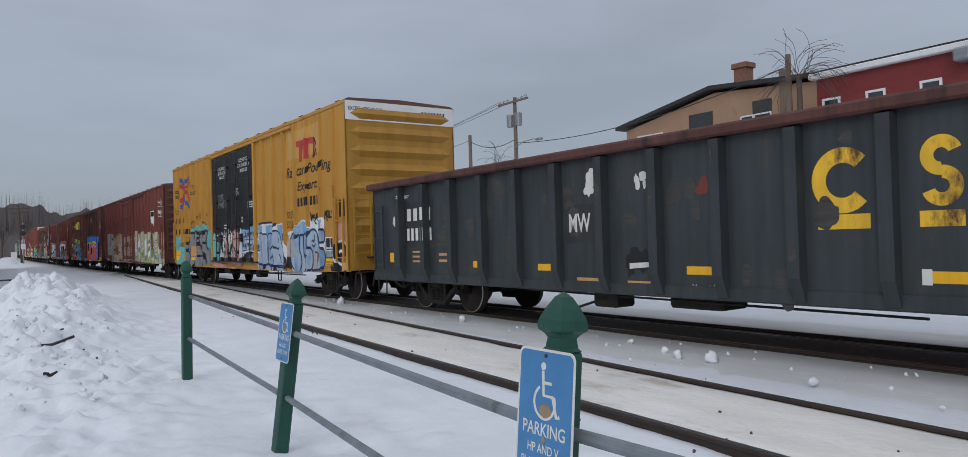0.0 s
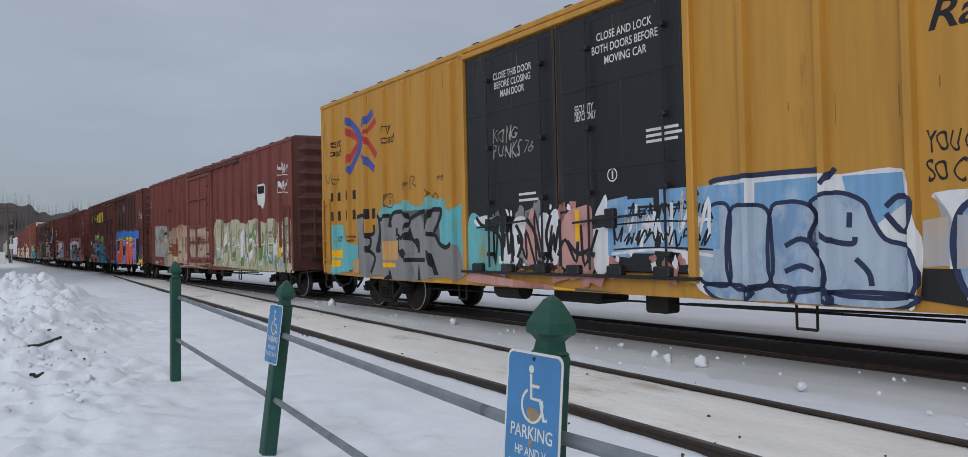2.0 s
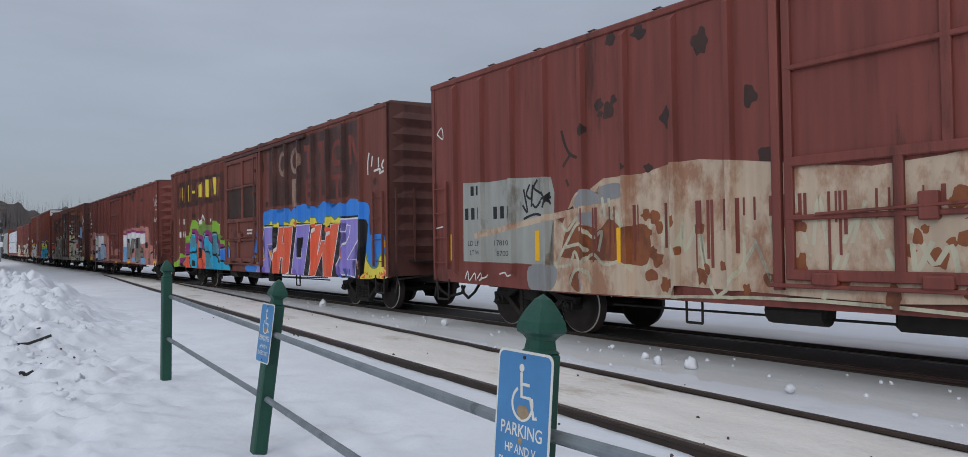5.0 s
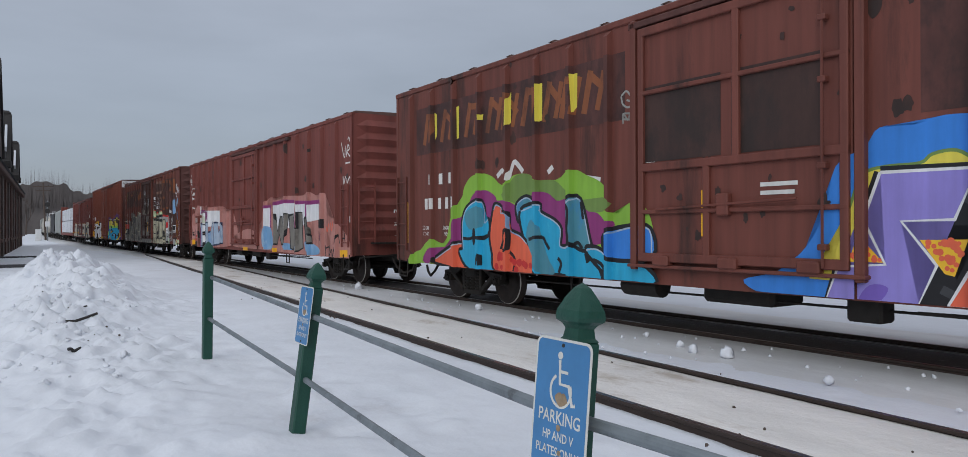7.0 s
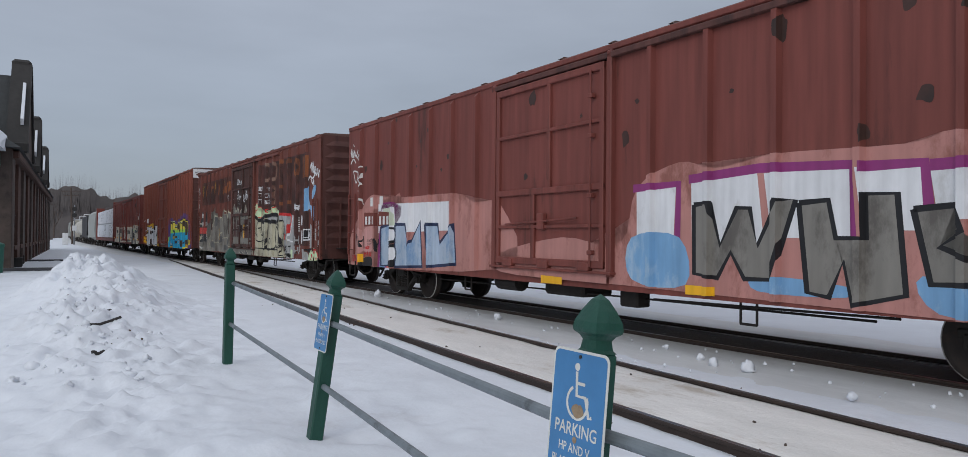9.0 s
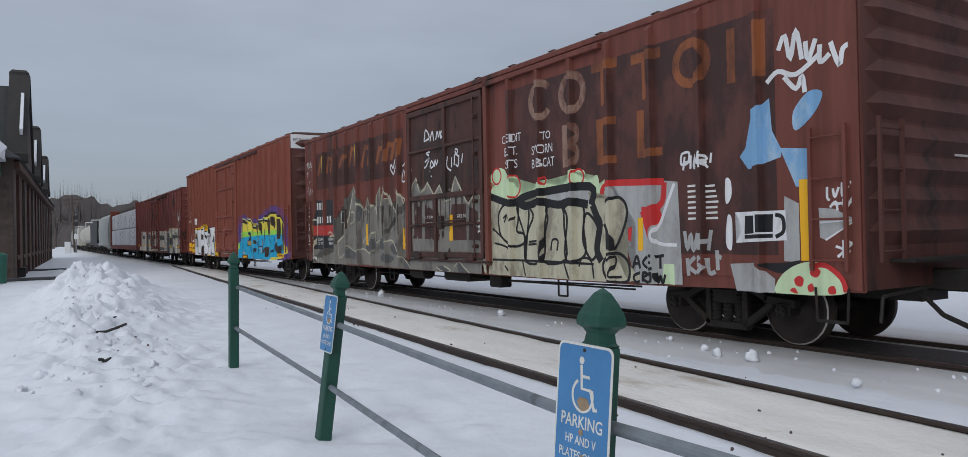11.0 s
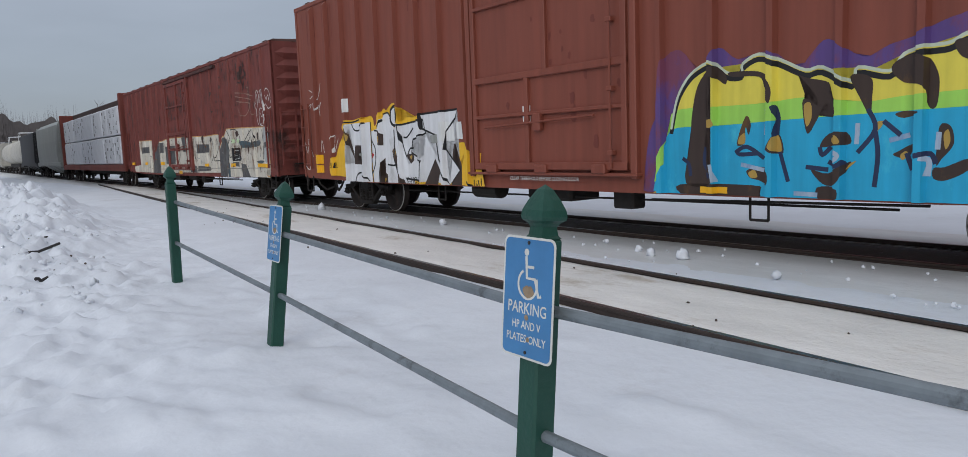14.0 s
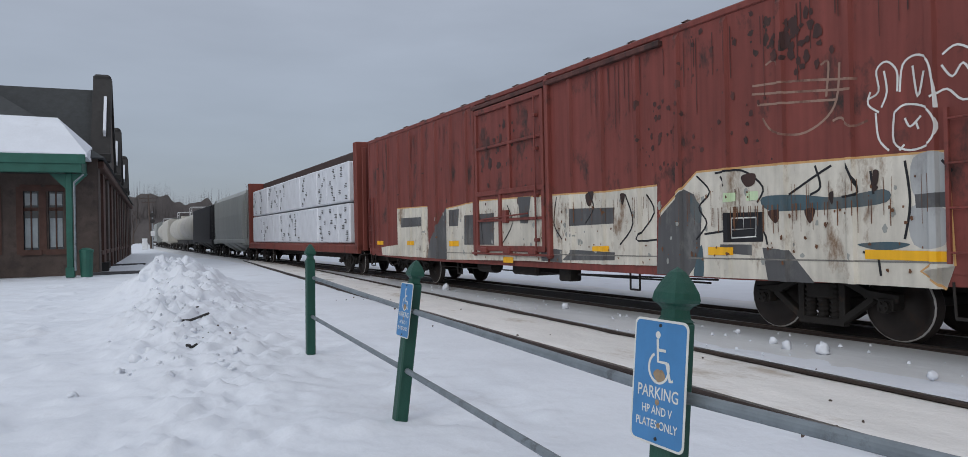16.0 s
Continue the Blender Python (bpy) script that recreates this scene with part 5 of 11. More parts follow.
panel(y_, [(17.70, 1.67), (17.76, 1.67), (17.79, 1.27), (17.79, 1.16), (17.59, 1.20)], "spray_white", 2)
panel(y_, [(17.97, 2.01), (18.56, 2.06), (18.59, 1.54), (18.25, 1.58), (17.98, 1.58)], "spray_pink_pale", 1, "pink paint patch")
fill(y_, [(17.81, 1.34), (17.97, 1.56), (18.22, 1.59), (18.46, 1.49), (18.57, 1.30), (18.55, 0.88), (18.17, 0.80), (17.85, 0.91)], "spray_black", 2)
ink(y_, [[(17.98, 1.54), (18.22, 1.57), (18.46, 1.46), (18.56, 1.21)], [(17.81, 1.14), (17.95, 1.03), (18.20, 0.96)], [(18.02, 1.27), (18.12, 1.32), (18.24, 1.29), (18.30, 1.18)]], "spray_white", 3, 0.07)
panel(y_, [(18.16, 1.17), (18.51, 1.18), (18.51, 0.82), (18.17, 0.81)], "label_tan", 4, "tan repaint square")
ink(y_, [[(18.16, 1.09), (18.51, 1.10)]], "spray_black", 5, 0.015, bend=False)
for s_, a_ in (("THIS CAR", 1.0), ("EXCESS HEIGHT", 0.93)):
    paint(y_, "lettering", [word(s_, 17.22, 17.68, a_, a_ + 0.05, 0.01)], M["spray_black"], 7, true=True)
paint(y_, "lettering", [word("Rail", 14.43, 15.14, 3.44, 3.74, 0.015, 0.3), word("car", 15.24, 15.87, 3.45, 3.66, 0.015, 0.3)], M["spray_black"], 1, "black slanted lettering", true=True)
paint(y_, "lettering", [word("Pooling", 16.02, 17.7, 3.36, 3.74, 0.015, 0.3)], M["spray_black"], 1, "black slanted lettering", true=True)
paint(y_, "lettering", [word("Experts", 15.26, 16.88, 2.94, 3.28, 0.015, 0.3)], M["spray_black"], 1, "black slanted lettering", true=True)
paint(y_, "lettering", bars(15.25, 16.88, 2.58, 2.82, 7, 0.35), M["spray_black"], 1, true=True)
ink(y_, [[(16.22, 2.38), (16.24, 2.14), (16.31, 2.33)], [(16.31, 2.33), (16.37, 2.13)], [(16.40, 2.30), (16.37, 2.13)], [(16.49, 2.31), (16.44, 2.24), (16.53, 2.16), (16.44, 2.13)], [(16.55, 2.16), (16.62, 2.32), (16.65, 2.13)], [(16.55, 2.21), (16.66, 2.22)], [(16.70, 2.35), (16.72, 2.14)], [(16.85, 2.37), (16.82, 2.14)], [(16.71, 2.24), (16.83, 2.25)], [(16.49, 2.07), (16.54, 2.08), (16.61, 2.05)], [(17.16, 2.14), (17.20, 2.37), (17.25, 2.24), (17.30, 2.38), (17.27, 2.15)], [(17.35, 2.39), (17.33, 2.23), (17.42, 2.21), (17.44, 2.38)], [(17.48, 2.36), (17.47, 2.19), (17.56, 2.20)], [(17.69, 2.38), (17.60, 2.34), (17.69, 2.25), (17.60, 2.19)], [(17.31, 2.13), (17.36, 2.11)], [(17.68, 2.10), (17.70, 2.09)]], "spray_black", 2.5, 0.055)
for s_, a_, b_, z_ in (("YOU OWE", 14.39, 15.05, 2.26), ("SO CANS", 14.38, 15.01, 1.98)):
    paint(y_, "graffiti", [word(s_, a_, b_, z_, z_ + 0.22, 0.005, 0.1, wave=0.015)], M["spray_black"], 2, "black handwritten tag", true=True)
fill(y_, [(0.45, 0.85), (0.54, 1.88), (1.21, 1.98), (1.28, 1.65), (1.71, 1.52), (1.96, 1.48), (1.95, 1.14), (1.61, 0.89), (1.07, 0.84)], "spray_turquoise", 1, "turquoise ground of the graffiti")
fill(y_, [(2.97, 1.94), (3.12, 2.27), (3.29, 2.42), (3.41, 2.32), (3.60, 2.36), (4.01, 2.35), (4.34, 2.41), (4.54, 2.29), (4.84, 2.26), (4.98, 2.36), (5.21, 2.43), (5.50, 2.35), (5.73, 2.38), (5.82, 2.16), (6.01, 2.10), (6.42, 2.18), (6.48, 1.00), (5.66, 0.85), (3.10, 0.94)], "spray_turquoise", 1, "turquoise ground of the graffiti")
fill(y_, [(1.98, 2.18), (2.33, 2.16), (2.36, 1.74), (2.86, 1.75), (3.08, 2.10), (3.53, 2.15), (3.65, 2.12), (3.89, 2.20), (4.22, 2.16), (4.43, 2.01), (5.02, 2.13), (5.03, 1.78), (5.29, 2.15), (5.62, 2.14), (5.40, 1.72), (5.68, 1.45), (5.99, 1.52), (6.26, 1.36), (6.31, 0.84), (5.58, 0.84), (4.39, 0.73), (3.60, 0.69), (3.10, 0.83), (2.09, 0.78), (2.04, 1.45)], "spray_grey", 2, "grey block graffiti", n=3)
ink(y_, [[(1.98, 2.15), (2.33, 2.16), (2.32, 1.77), (2.79, 1.75), (2.80, 1.95)], [(2.43, 1.74), (2.65, 1.62), (2.57, 1.44), (2.35, 1.46)], [(2.49, 1.39), (2.84, 1.21), (2.62, 0.86)], [(2.98, 2.17), (3.11, 2.05), (3.50, 2.13), (3.56, 2.02), (3.49, 1.81)], [(3.05, 2.11), (3.10, 1.71), (2.92, 1.38), (3.12, 1.38)], [(3.61, 1.85), (3.59, 2.01), (3.71, 2.16), (4.00, 2.19), (4.28, 2.14), (4.43, 1.98), (4.32, 1.87), (4.04, 1.63), (3.90, 1.68), (3.89, 1.32)], [(4.43, 2.01), (4.73, 2.10), (5.02, 2.13), (5.02, 1.80)], [(5.01, 1.78), (5.15, 1.91), (5.29, 2.15), (5.50, 2.16), (5.63, 2.14), (5.57, 1.97), (5.36, 1.72)], [(5.03, 1.74), (5.27, 1.68), (5.40, 1.67)], [(5.40, 1.67), (5.56, 1.49), (5.79, 1.42), (5.99, 1.52)], [(4.12, 1.60), (4.39, 1.71), (4.57, 1.56), (4.74, 1.56), (4.76, 1.32)], [(3.94, 1.32), (4.17, 1.37), (4.30, 1.30), (4.16, 1.22), (3.97, 1.30)], [(4.13, 1.17), (4.99, 1.17)]], "spray_black", 3, 0.09)
for q_ in ([(4.42, 1.88), (4.31, 1.67), (4.09, 1.60), (4.41, 1.57), (4.57, 1.56)], [(5.03, 1.73), (5.04, 1.96), (5.29, 2.15), (5.17, 1.86)], [(5.08, 1.41), (5.22, 1.36), (5.50, 0.88), (5.33, 0.87)], [(4.75, 1.13), (4.81, 0.76), (4.69, 0.75)], [(3.52, 0.98), (3.63, 0.69), (3.39, 0.68)], [(3.11, 2.02), (3.16, 1.63), (3.09, 1.38), (2.92, 1.38), (3.03, 1.72)], [(3.94, 1.31), (4.09, 1.40), (4.30, 1.37), (4.30, 1.27), (4.14, 1.23)], [(4.57, 1.56), (4.74, 1.60), (4.75, 1.37), (4.66, 1.44)]):
    fill(y_, q_, "spray_black", 3.4, bend=False)
panel(y_, [(3.23, 1.57), (3.91, 1.58), (3.90, 1.17), (3.21, 1.16)], "label_tan", 5, "tan repaint square")
panel(y_, [(3.34, 1.11), (3.78, 1.10), (3.78, 1.00), (3.33, 1.00)], "reflector", 5)
panel(y_, [(3.20, 1.89), (3.91, 1.85), (3.90, 1.63), (3.19, 1.63)], "spray_grey", 5)
panel(y_, [(3.83, 1.84), (3.91, 1.84), (3.90, 1.67), (3.82, 1.66)], "spray_black", 6)
panel(y_, [(0.70, 1.39), (1.17, 1.40), (1.16, 1.20), (0.69, 1.20)], "reflector", 5)
panel(y_, [(0.66, 1.14), (1.06, 1.15), (1.05, 0.98), (0.65, 0.97)], "reflector", 5)
panel(y_, [(1.74, 1.17), (2.04, 1.18), (2.03, 0.84), (1.73, 0.83)], "label_tan", 5)
panel(y_, [(5.50, 0.75), (5.98, 0.78), (5.97, 0.65), (5.50, 0.64)], "reflector", 6)
panel(y_, [(2.54, 0.77), (3.41, 0.80), (3.40, 0.69), (2.54, 0.66)], "label_tan", 5)
paint(y_, "logo", [stroke([(1.47, 4.27), (2.05, 4.01), (2.08, 3.85), (1.44, 3.44)], 0.17, False), stroke([(2.99, 4.29), (2.40, 4.02), (2.99, 3.49)], 0.17, False)], M["logo_red"], 1, "red and blue cross emblem", true=True)
paint(y_, "logo", [stroke([(1.56, 4.50), (2.09, 4.16), (2.22, 3.91), (2.12, 3.69), (1.61, 3.25)], 0.17), stroke([(2.85, 4.49), (2.28, 4.22)], 0.17, False), stroke([(2.25, 3.61), (2.88, 3.20)], 0.17, False)], M["logo_blue"], 1.6, "red and blue cross emblem", true=True)
paint(y_, "lettering", [word("next", 0.59, 1.16, 3.92, 4.1, 0.01, 0.25), word("load", 0.6, 1.16, 3.69, 3.89, 0.01, 0.25), word("any", 3.24, 3.69, 3.9, 4.1, 0.01, 0.25), word("road", 3.25, 3.83, 3.7, 3.9, 0.01, 0.25)] + bars(0.64, 1.2, 2.59, 2.8, 2, 0.45) + bars(1.45, 2.05, 2.59, 2.8, 2, 0.45) + bars(0.64, 1.2, 2.11, 2.34, 2, 0.45) + bars(1.45, 2.02, 2.11, 2.34, 2, 0.45) + bars(2.44, 3.02, 2.09, 2.32, 2, 0.45), M["spray_black"], 1, "black slanted lettering", true=True)
paint(y_, "lettering", [word("LD LMT", 0.9, 1.17, 1.67, 1.73, 0.01), word("LT WT", 0.92, 1.15, 1.58, 1.64, 0.01), word("205400", 1.51, 1.88, 1.67, 1.73, 0.01), word("80600", 1.51, 1.8, 1.58, 1.64, 0.01)], M["dark_trim"], 6, true=True)
ink(y_, [[(4.21, 2.68), (4.35, 2.78), (4.29, 2.62)], [(4.45, 2.62), (4.48, 2.88), (4.64, 2.86), (4.56, 2.75), (4.70, 2.68)], [(5.50, 2.79), (5.60, 2.81), (5.52, 2.74)], [(5.62, 2.79), (5.72, 2.81), (5.66, 2.72)], [(5.10, 2.46), (5.17, 2.57), (5.25, 2.49), (5.16, 2.43)], [(5.30, 2.48), (5.36, 2.41), (5.43, 2.49), (5.55, 2.39)], [(0.18, 3.30), (0.38, 3.06), (0.54, 3.31), (0.67, 2.95)], [(0.73, 3.25), (0.82, 3.00), (1.02, 3.24)], [(0.78, 3.14), (1.06, 3.11)], [(3.45, 2.59), (3.70, 2.57), (3.69, 2.32), (3.44, 2.34), (3.45, 2.59)], [(6.00, 2.68), (6.03, 2.47), (6.00, 2.60)]], "grey_marker", 2, 0.03)
paint(y_, "lettering", [word("PLATE", 3.52, 3.68, 2.5, 2.55, 0.01), word("F", 3.56, 3.64, 2.36, 2.46, 0.02)], M["grey_marker"], 2, true=True)
paint(y_, "graffiti", stains(6.7, 8.4, 1.05, 2.0, 30, 0.13, 21) + scribble(6.75, 8.4, 1.1, 1.95, 5, 0.12, 33), M["spray_grey"], 1)
paint(y_, "graffiti", scribble(8.4, 9.5, 1.05, 1.95, 5, 0.13, 22) + stains(8.3, 11.2, 0.95, 1.25, 16, 0.12, 23), M["spray_pink"], 1.5)
paint(y_, "graffiti", [rect(9.7, 10.5, 1.3, 2.05), rect(10.6, 11.5, 1.35, 2.15)], M["spray_sky"], 2)
paint(y_, "graffiti", scribble(9.75, 11.4, 1.75, 2.0, 8, 0.03, 24) + scribble(9.75, 11.4, 1.4, 1.65, 8, 0.03, 25) + scribble(6.8, 9.4, 1.1, 1.9, 7, 0.06, 26), M["spray_black"], 3)
paint(y_, "graffiti", stains(6.8, 9.4, 1.0, 2.05, 16, 0.07, 27) + scribble(9.7, 11.4, 1.4, 2.0, 6, 0.05, 34) + stains(9.5, 11.3, 0.98, 1.3, 12, 0.09, 28), M["spray_white"], 2.5)
paint(y_, "graffiti", [word("KONG", 6.9, 7.6, 3.2, 3.45, 0.0, 0.2, wave=0.03), word("PUNKS 76", 6.9, 8.0, 2.93, 3.17, 0.0, 0.2, wave=0.03)], M["panel_grey"], 1, "grey handwritten tag")
for n_, (s, a, b, z) in enumerate((("CLOSE THIS DOOR", 6.95, 8.0, 4.3), ("BEFORE CLOSING", 6.98, 7.97, 4.14), ("MAIN DOOR", 7.15, 7.8, 3.98), ("CLOSE AND LOCK", 9.5, 10.55, 4.38), ("BOTH DOORS BEFORE", 9.4, 10.65, 4.2), ("MOVING CAR", 9.65, 10.45, 4.02), ("SECURITY", 9.0, 9.4, 3.4), ("DEVICE ONLY", 9.0, 9.45, 3.28))):
    paint(y_, "lettering", [word(s, a, b, z, z + 0.12, 0.012)], M["stencil_white"], 1, "white instruction lettering")
paint(y_, "lettering", lines(10.4, 11.1, 2.75, 2.98, 3, 0.5) + [ring(9.75, 2.42, 0.1, 0.02), rect(9.74, 9.77, 2.36, 2.48)] + lines(7.6, 8.2, 2.1, 2.3, 2, 0.4), M["stencil_white"], 1)
paint(y_, "rust_stain", drips(0.3, 18.3, 4.9, 26, 34, 0.009, 0.5) + drips(12, 18.3, 3.0, 14, 35, 0.008, 0.35), mat("brown_rust_streaks", (0.24, 0.11, 0.025), 0.8, vary=0.3), 0.5)

panel(y_, [(17.18, 1.69), (17.78, 1.67), (17.78, 1.32), (17.18, 1.33)], "panel_white", 3, "white framed placard board")
for a_ in (17.22, 17.5):
    panel(y_, [(a_, 1.41), (a_ + 0.24, 1.41), (a_ + 0.24, 1.65), (a_, 1.65)], "spray_black", 4)
panel(y_, [(17.22, 1.35), (17.74, 1.35), (17.74, 1.38), (17.22, 1.38)], "spray_black", 4)
panel(y_, [(17.17, 1.13), (17.73, 1.12), (17.73, 0.92), (17.17, 0.93)], "reflector", 5, "yellow warning plate")
panel(y_, [(18.08, 2.61), (18.45, 2.61), (18.45, 2.18), (18.08, 2.18)], "spray_black", 4, "black patch over old numbers")
# the mixed graffiti on the doors and along the sill
fill(y_, [(6.54, 1.05), (6.61, 1.80), (6.78, 2.04), (7.13, 1.90), (7.51, 1.95), (7.77, 1.79), (7.66, 1.07), (7.00, 0.98)], "spray_turquoise", 2.6)
for q_ in ([(6.82, 1.91), (7.23, 1.97), (7.27, 1.81), (6.92, 1.79)], [(7.67, 1.94), (7.84, 1.97), (7.85, 1.15), (7.66, 1.15)], [(7.94, 1.82), (8.23, 1.91), (8.27, 1.73), (8.05, 1.15), (7.88, 1.19)], [(8.62, 1.85), (8.87, 1.89), (8.89, 1.23), (8.71, 1.20)], [(8.87, 1.84), (9.08, 1.96), (9.07, 1.23), (8.92, 1.17)]):
    fill(y_, q_, "spray_white", 3, "white graffiti stroke")
for q_ in ([(8.15, 1.74), (8.54, 1.82), (8.60, 1.23), (8.25, 1.16)], [(8.35, 1.87), (8.45, 2.04), (8.54, 1.79), (8.42, 1.65)]):
    fill(y_, q_, "spray_pink_pale", 2.9)
fill(y_, [(9.14, 1.69), (9.31, 1.94), (9.53, 1.99), (9.80, 2.00), (9.82, 1.67), (9.77, 1.06), (9.16, 1.10)], "spray_pink_pale", 3.2, "pink paint patch")
ink(y_, [[(6.88, 1.95), (7.12, 1.78), (7.51, 1.92), (7.86, 1.82)], [(7.22, 1.81), (7.58, 1.57), (7.62, 1.22)], [(7.88, 1.90), (7.92, 1.15)], [(8.02, 1.78), (8.18, 1.52), (8.05, 1.23)], [(8.29, 1.87), (8.50, 1.65), (8.63, 1.23)], [(8.91, 1.91), (8.79, 1.57), (8.92, 1.17)], [(9.11, 1.83), (9.12, 1.10)], [(9.27, 1.49), (9.51, 1.30), (9.78, 1.36)]], "spray_black", 4, 0.07)
fill(y_, [(9.85, 1.73), (10.00, 2.02), (10.14, 2.09), (10.14, 1.12), (9.86, 1.06)], "spray_white", 3.2)
panel(y_, [(10.14, 2.06), (10.53, 2.10), (10.55, 1.24), (10.14, 1.27)], "spray_sky", 3.4)
panel(y_, [(7.15, 1.91), (7.52, 1.89), (7.52, 1.67), (7.14, 1.70)], "panel_black", 4.5)
panel(y_, [(9.84, 1.85), (10.10, 1.86), (10.09, 1.68), (9.83, 1.66)], "panel_black", 4.5)
panel(y_, [(9.46, 1.96), (9.56, 1.96), (9.56, 1.48), (9.46, 1.48)], "reflector", 6)
panel(y_, [(6.48, 0.99), (7.91, 0.86), (7.90, 0.64), (6.47, 0.80)], "spray_pink_pale", 4)
panel(y_, [(7.91, 0.86), (8.94, 0.80), (8.94, 0.60), (7.90, 0.64)], "spray_pink", 4)
panel(y_, [(9.43, 0.78), (10.48, 0.73), (10.48, 0.57), (9.43, 0.60)], "spray_slate", 4)
panel(y_, [(8.94, 0.78), (9.42, 0.76), (9.42, 0.61), (8.94, 0.63)], "reflector", 6)
panel(y_, [(5.38, 0.77), (5.90, 0.78), (5.89, 0.66), (5.37, 0.66)], "reflector", 6)

# -- the maroon car
r_ = RED
fill(r_, [(1.04, 2.61), (1.79, 2.57), (2.51, 2.58), (3.44, 2.53), (3.52, 2.28), (3.46, 1.12), (2.71, 1.16), (1.02, 1.18)], "panel_grey", 1, "grey repainted number panel", bend=False)
ink(r_, [[(2.77, 2.38), (2.86, 2.00), (2.74, 2.12)], [(2.93, 2.45), (2.84, 2.29), (2.96, 2.22), (3.00, 2.44), (2.96, 2.08)], [(3.12, 2.51), (3.03, 2.38), (3.23, 2.25), (3.08, 2.07), (2.99, 2.13)], [(3.29, 2.30), (3.43, 2.10)], [(3.41, 2.29), (3.32, 2.05)], [(3.29, 2.19), (3.44, 2.21)], [(2.76, 1.89), (3.08, 1.96), (3.37, 1.86)], [(2.89, 1.85), (3.25, 1.89)]], "spray_black", 2, 0.04)
paint(r_, "lettering", bars(1.27, 1.6, 2.36, 2.53, 2, 0.4) + bars(1.09, 1.66, 1.93, 2.14, 3, 0.45) + bars(1.94, 2.52, 1.92, 2.13, 3, 0.45), M["spray_black"], 2, "black stencilled figures", true=True)
fill(r_, [(2.87, 1.11), (3.52, 1.12), (3.43, 0.77), (2.92, 0.71)], "spray_grey", 1.4)
fill(r_, [(3.48, 1.90), (3.64, 1.74), (3.81, 1.99), (3.99, 2.24), (4.22, 2.26), (4.45, 2.19), (4.54, 2.38), (4.90, 2.36), (5.74, 2.32), (5.88, 1.69), (5.80, 0.75), (4.87, 0.72), (3.28, 0.75), (3.49, 1.15)], "spray_cream_peach", 1, "peach and cream graffiti ground", n=3)
fill(r_, [(3.66, 1.36), (3.86, 1.78), (4.34, 1.71), (4.46, 1.66), (4.70, 1.84), (4.89, 1.69), (5.37, 1.71), (5.36, 1.19), (4.77, 1.22), (3.74, 1.26)], "faded_orange", 2)
fill(r_, [(3.99, 1.98), (3.97, 2.16), (4.17, 2.28), (4.40, 2.22), (4.47, 2.04), (4.34, 1.73), (4.11, 1.82)], "spray_grey", 2.2)
fill(r_, [(4.47, 2.24), (4.63, 2.32), (4.90, 2.31), (4.90, 2.13), (4.67, 2.08), (4.53, 1.89)], "spray_grey", 2.2)
ink(r_, [[(3.52, 1.15), (3.80, 1.52), (4.01, 1.77), (4.15, 1.67)], [(3.64, 1.79), (3.80, 1.68), (4.01, 1.88)], [(4.15, 1.72), (4.34, 1.56), (4.52, 1.65), (4.45, 1.36)], [(4.54, 2.14), (4.62, 1.84), (4.79, 1.93), (4.89, 1.69)], [(4.67, 2.12), (4.70, 1.84), (4.87, 1.87)], [(3.52, 1.12), (3.84, 1.16), (3.95, 1.36), (4.09, 1.16), (4.33, 1.32), (4.56, 1.17), (4.86, 1.23)], [(3.83, 0.85), (3.94, 1.06), (4.19, 1.09), (4.32, 0.87)], [(3.74, 1.42), (4.10, 1.47), (4.24, 1.36)]], "spray_cream", 3, 0.05)
fill(r_, [(3.84, 1.00), (4.02, 1.08), (4.11, 0.86), (4.01, 0.75), (3.86, 0.85)], "faded_orange", 3)
fill(r_, [(4.02, 1.01), (4.11, 1.04), (4.16, 0.81), (4.08, 0.76)], "spray_grey", 3.2)
panel(r_, [(0.61, 1.68), (0.77, 1.68), (0.76, 1.19), (0.60, 1.19)], "reflector", 4)
panel(r_, [(3.04, 1.69), (3.15, 1.70), (3.15, 1.21), (3.04, 1.21)], "reflector", 4)
panel(r_, [(4.81, 1.69), (4.89, 1.70), (4.88, 1.20), (4.81, 1.20)], "reflector", 4)
ink(r_, [[(1.06, 0.86), (1.15, 1.00), (1.19, 0.83), (1.36, 0.97), (1.40, 0.84)], [(1.44, 0.88), (1.56, 0.98), (1.60, 0.85), (1.76, 0.95)], [(2.09, 0.97), (2.24, 1.00), (2.30, 0.94), (2.44, 0.98)], [(0.10, 1.80), (0.35, 1.83)], [(0.19, 3.61), (0.35, 3.72), (0.39, 3.50), (0.19, 3.61)]], "stencil_white", 3, 0.025)
ink(r_, [[(3.70, 3.22), (3.78, 2.99), (3.88, 2.84), (4.03, 2.77)], [(3.72, 2.66), (3.88, 2.82)], [(3.79, 2.46), (3.84, 2.35)], [(3.70, 1.95), (3.86, 1.99), (3.94, 2.03)]], "soot", 1, 0.05)
paint(r_, "lettering", [word("LD LMT", 1.17, 1.63, 1.46, 1.55), word("LT WT", 1.24, 1.57, 1.29, 1.38), word("178100", 1.96, 2.42, 1.46, 1.55), word("87000", 2.02, 2.42, 1.28, 1.37)], M["spray_black"], 2, true=True)
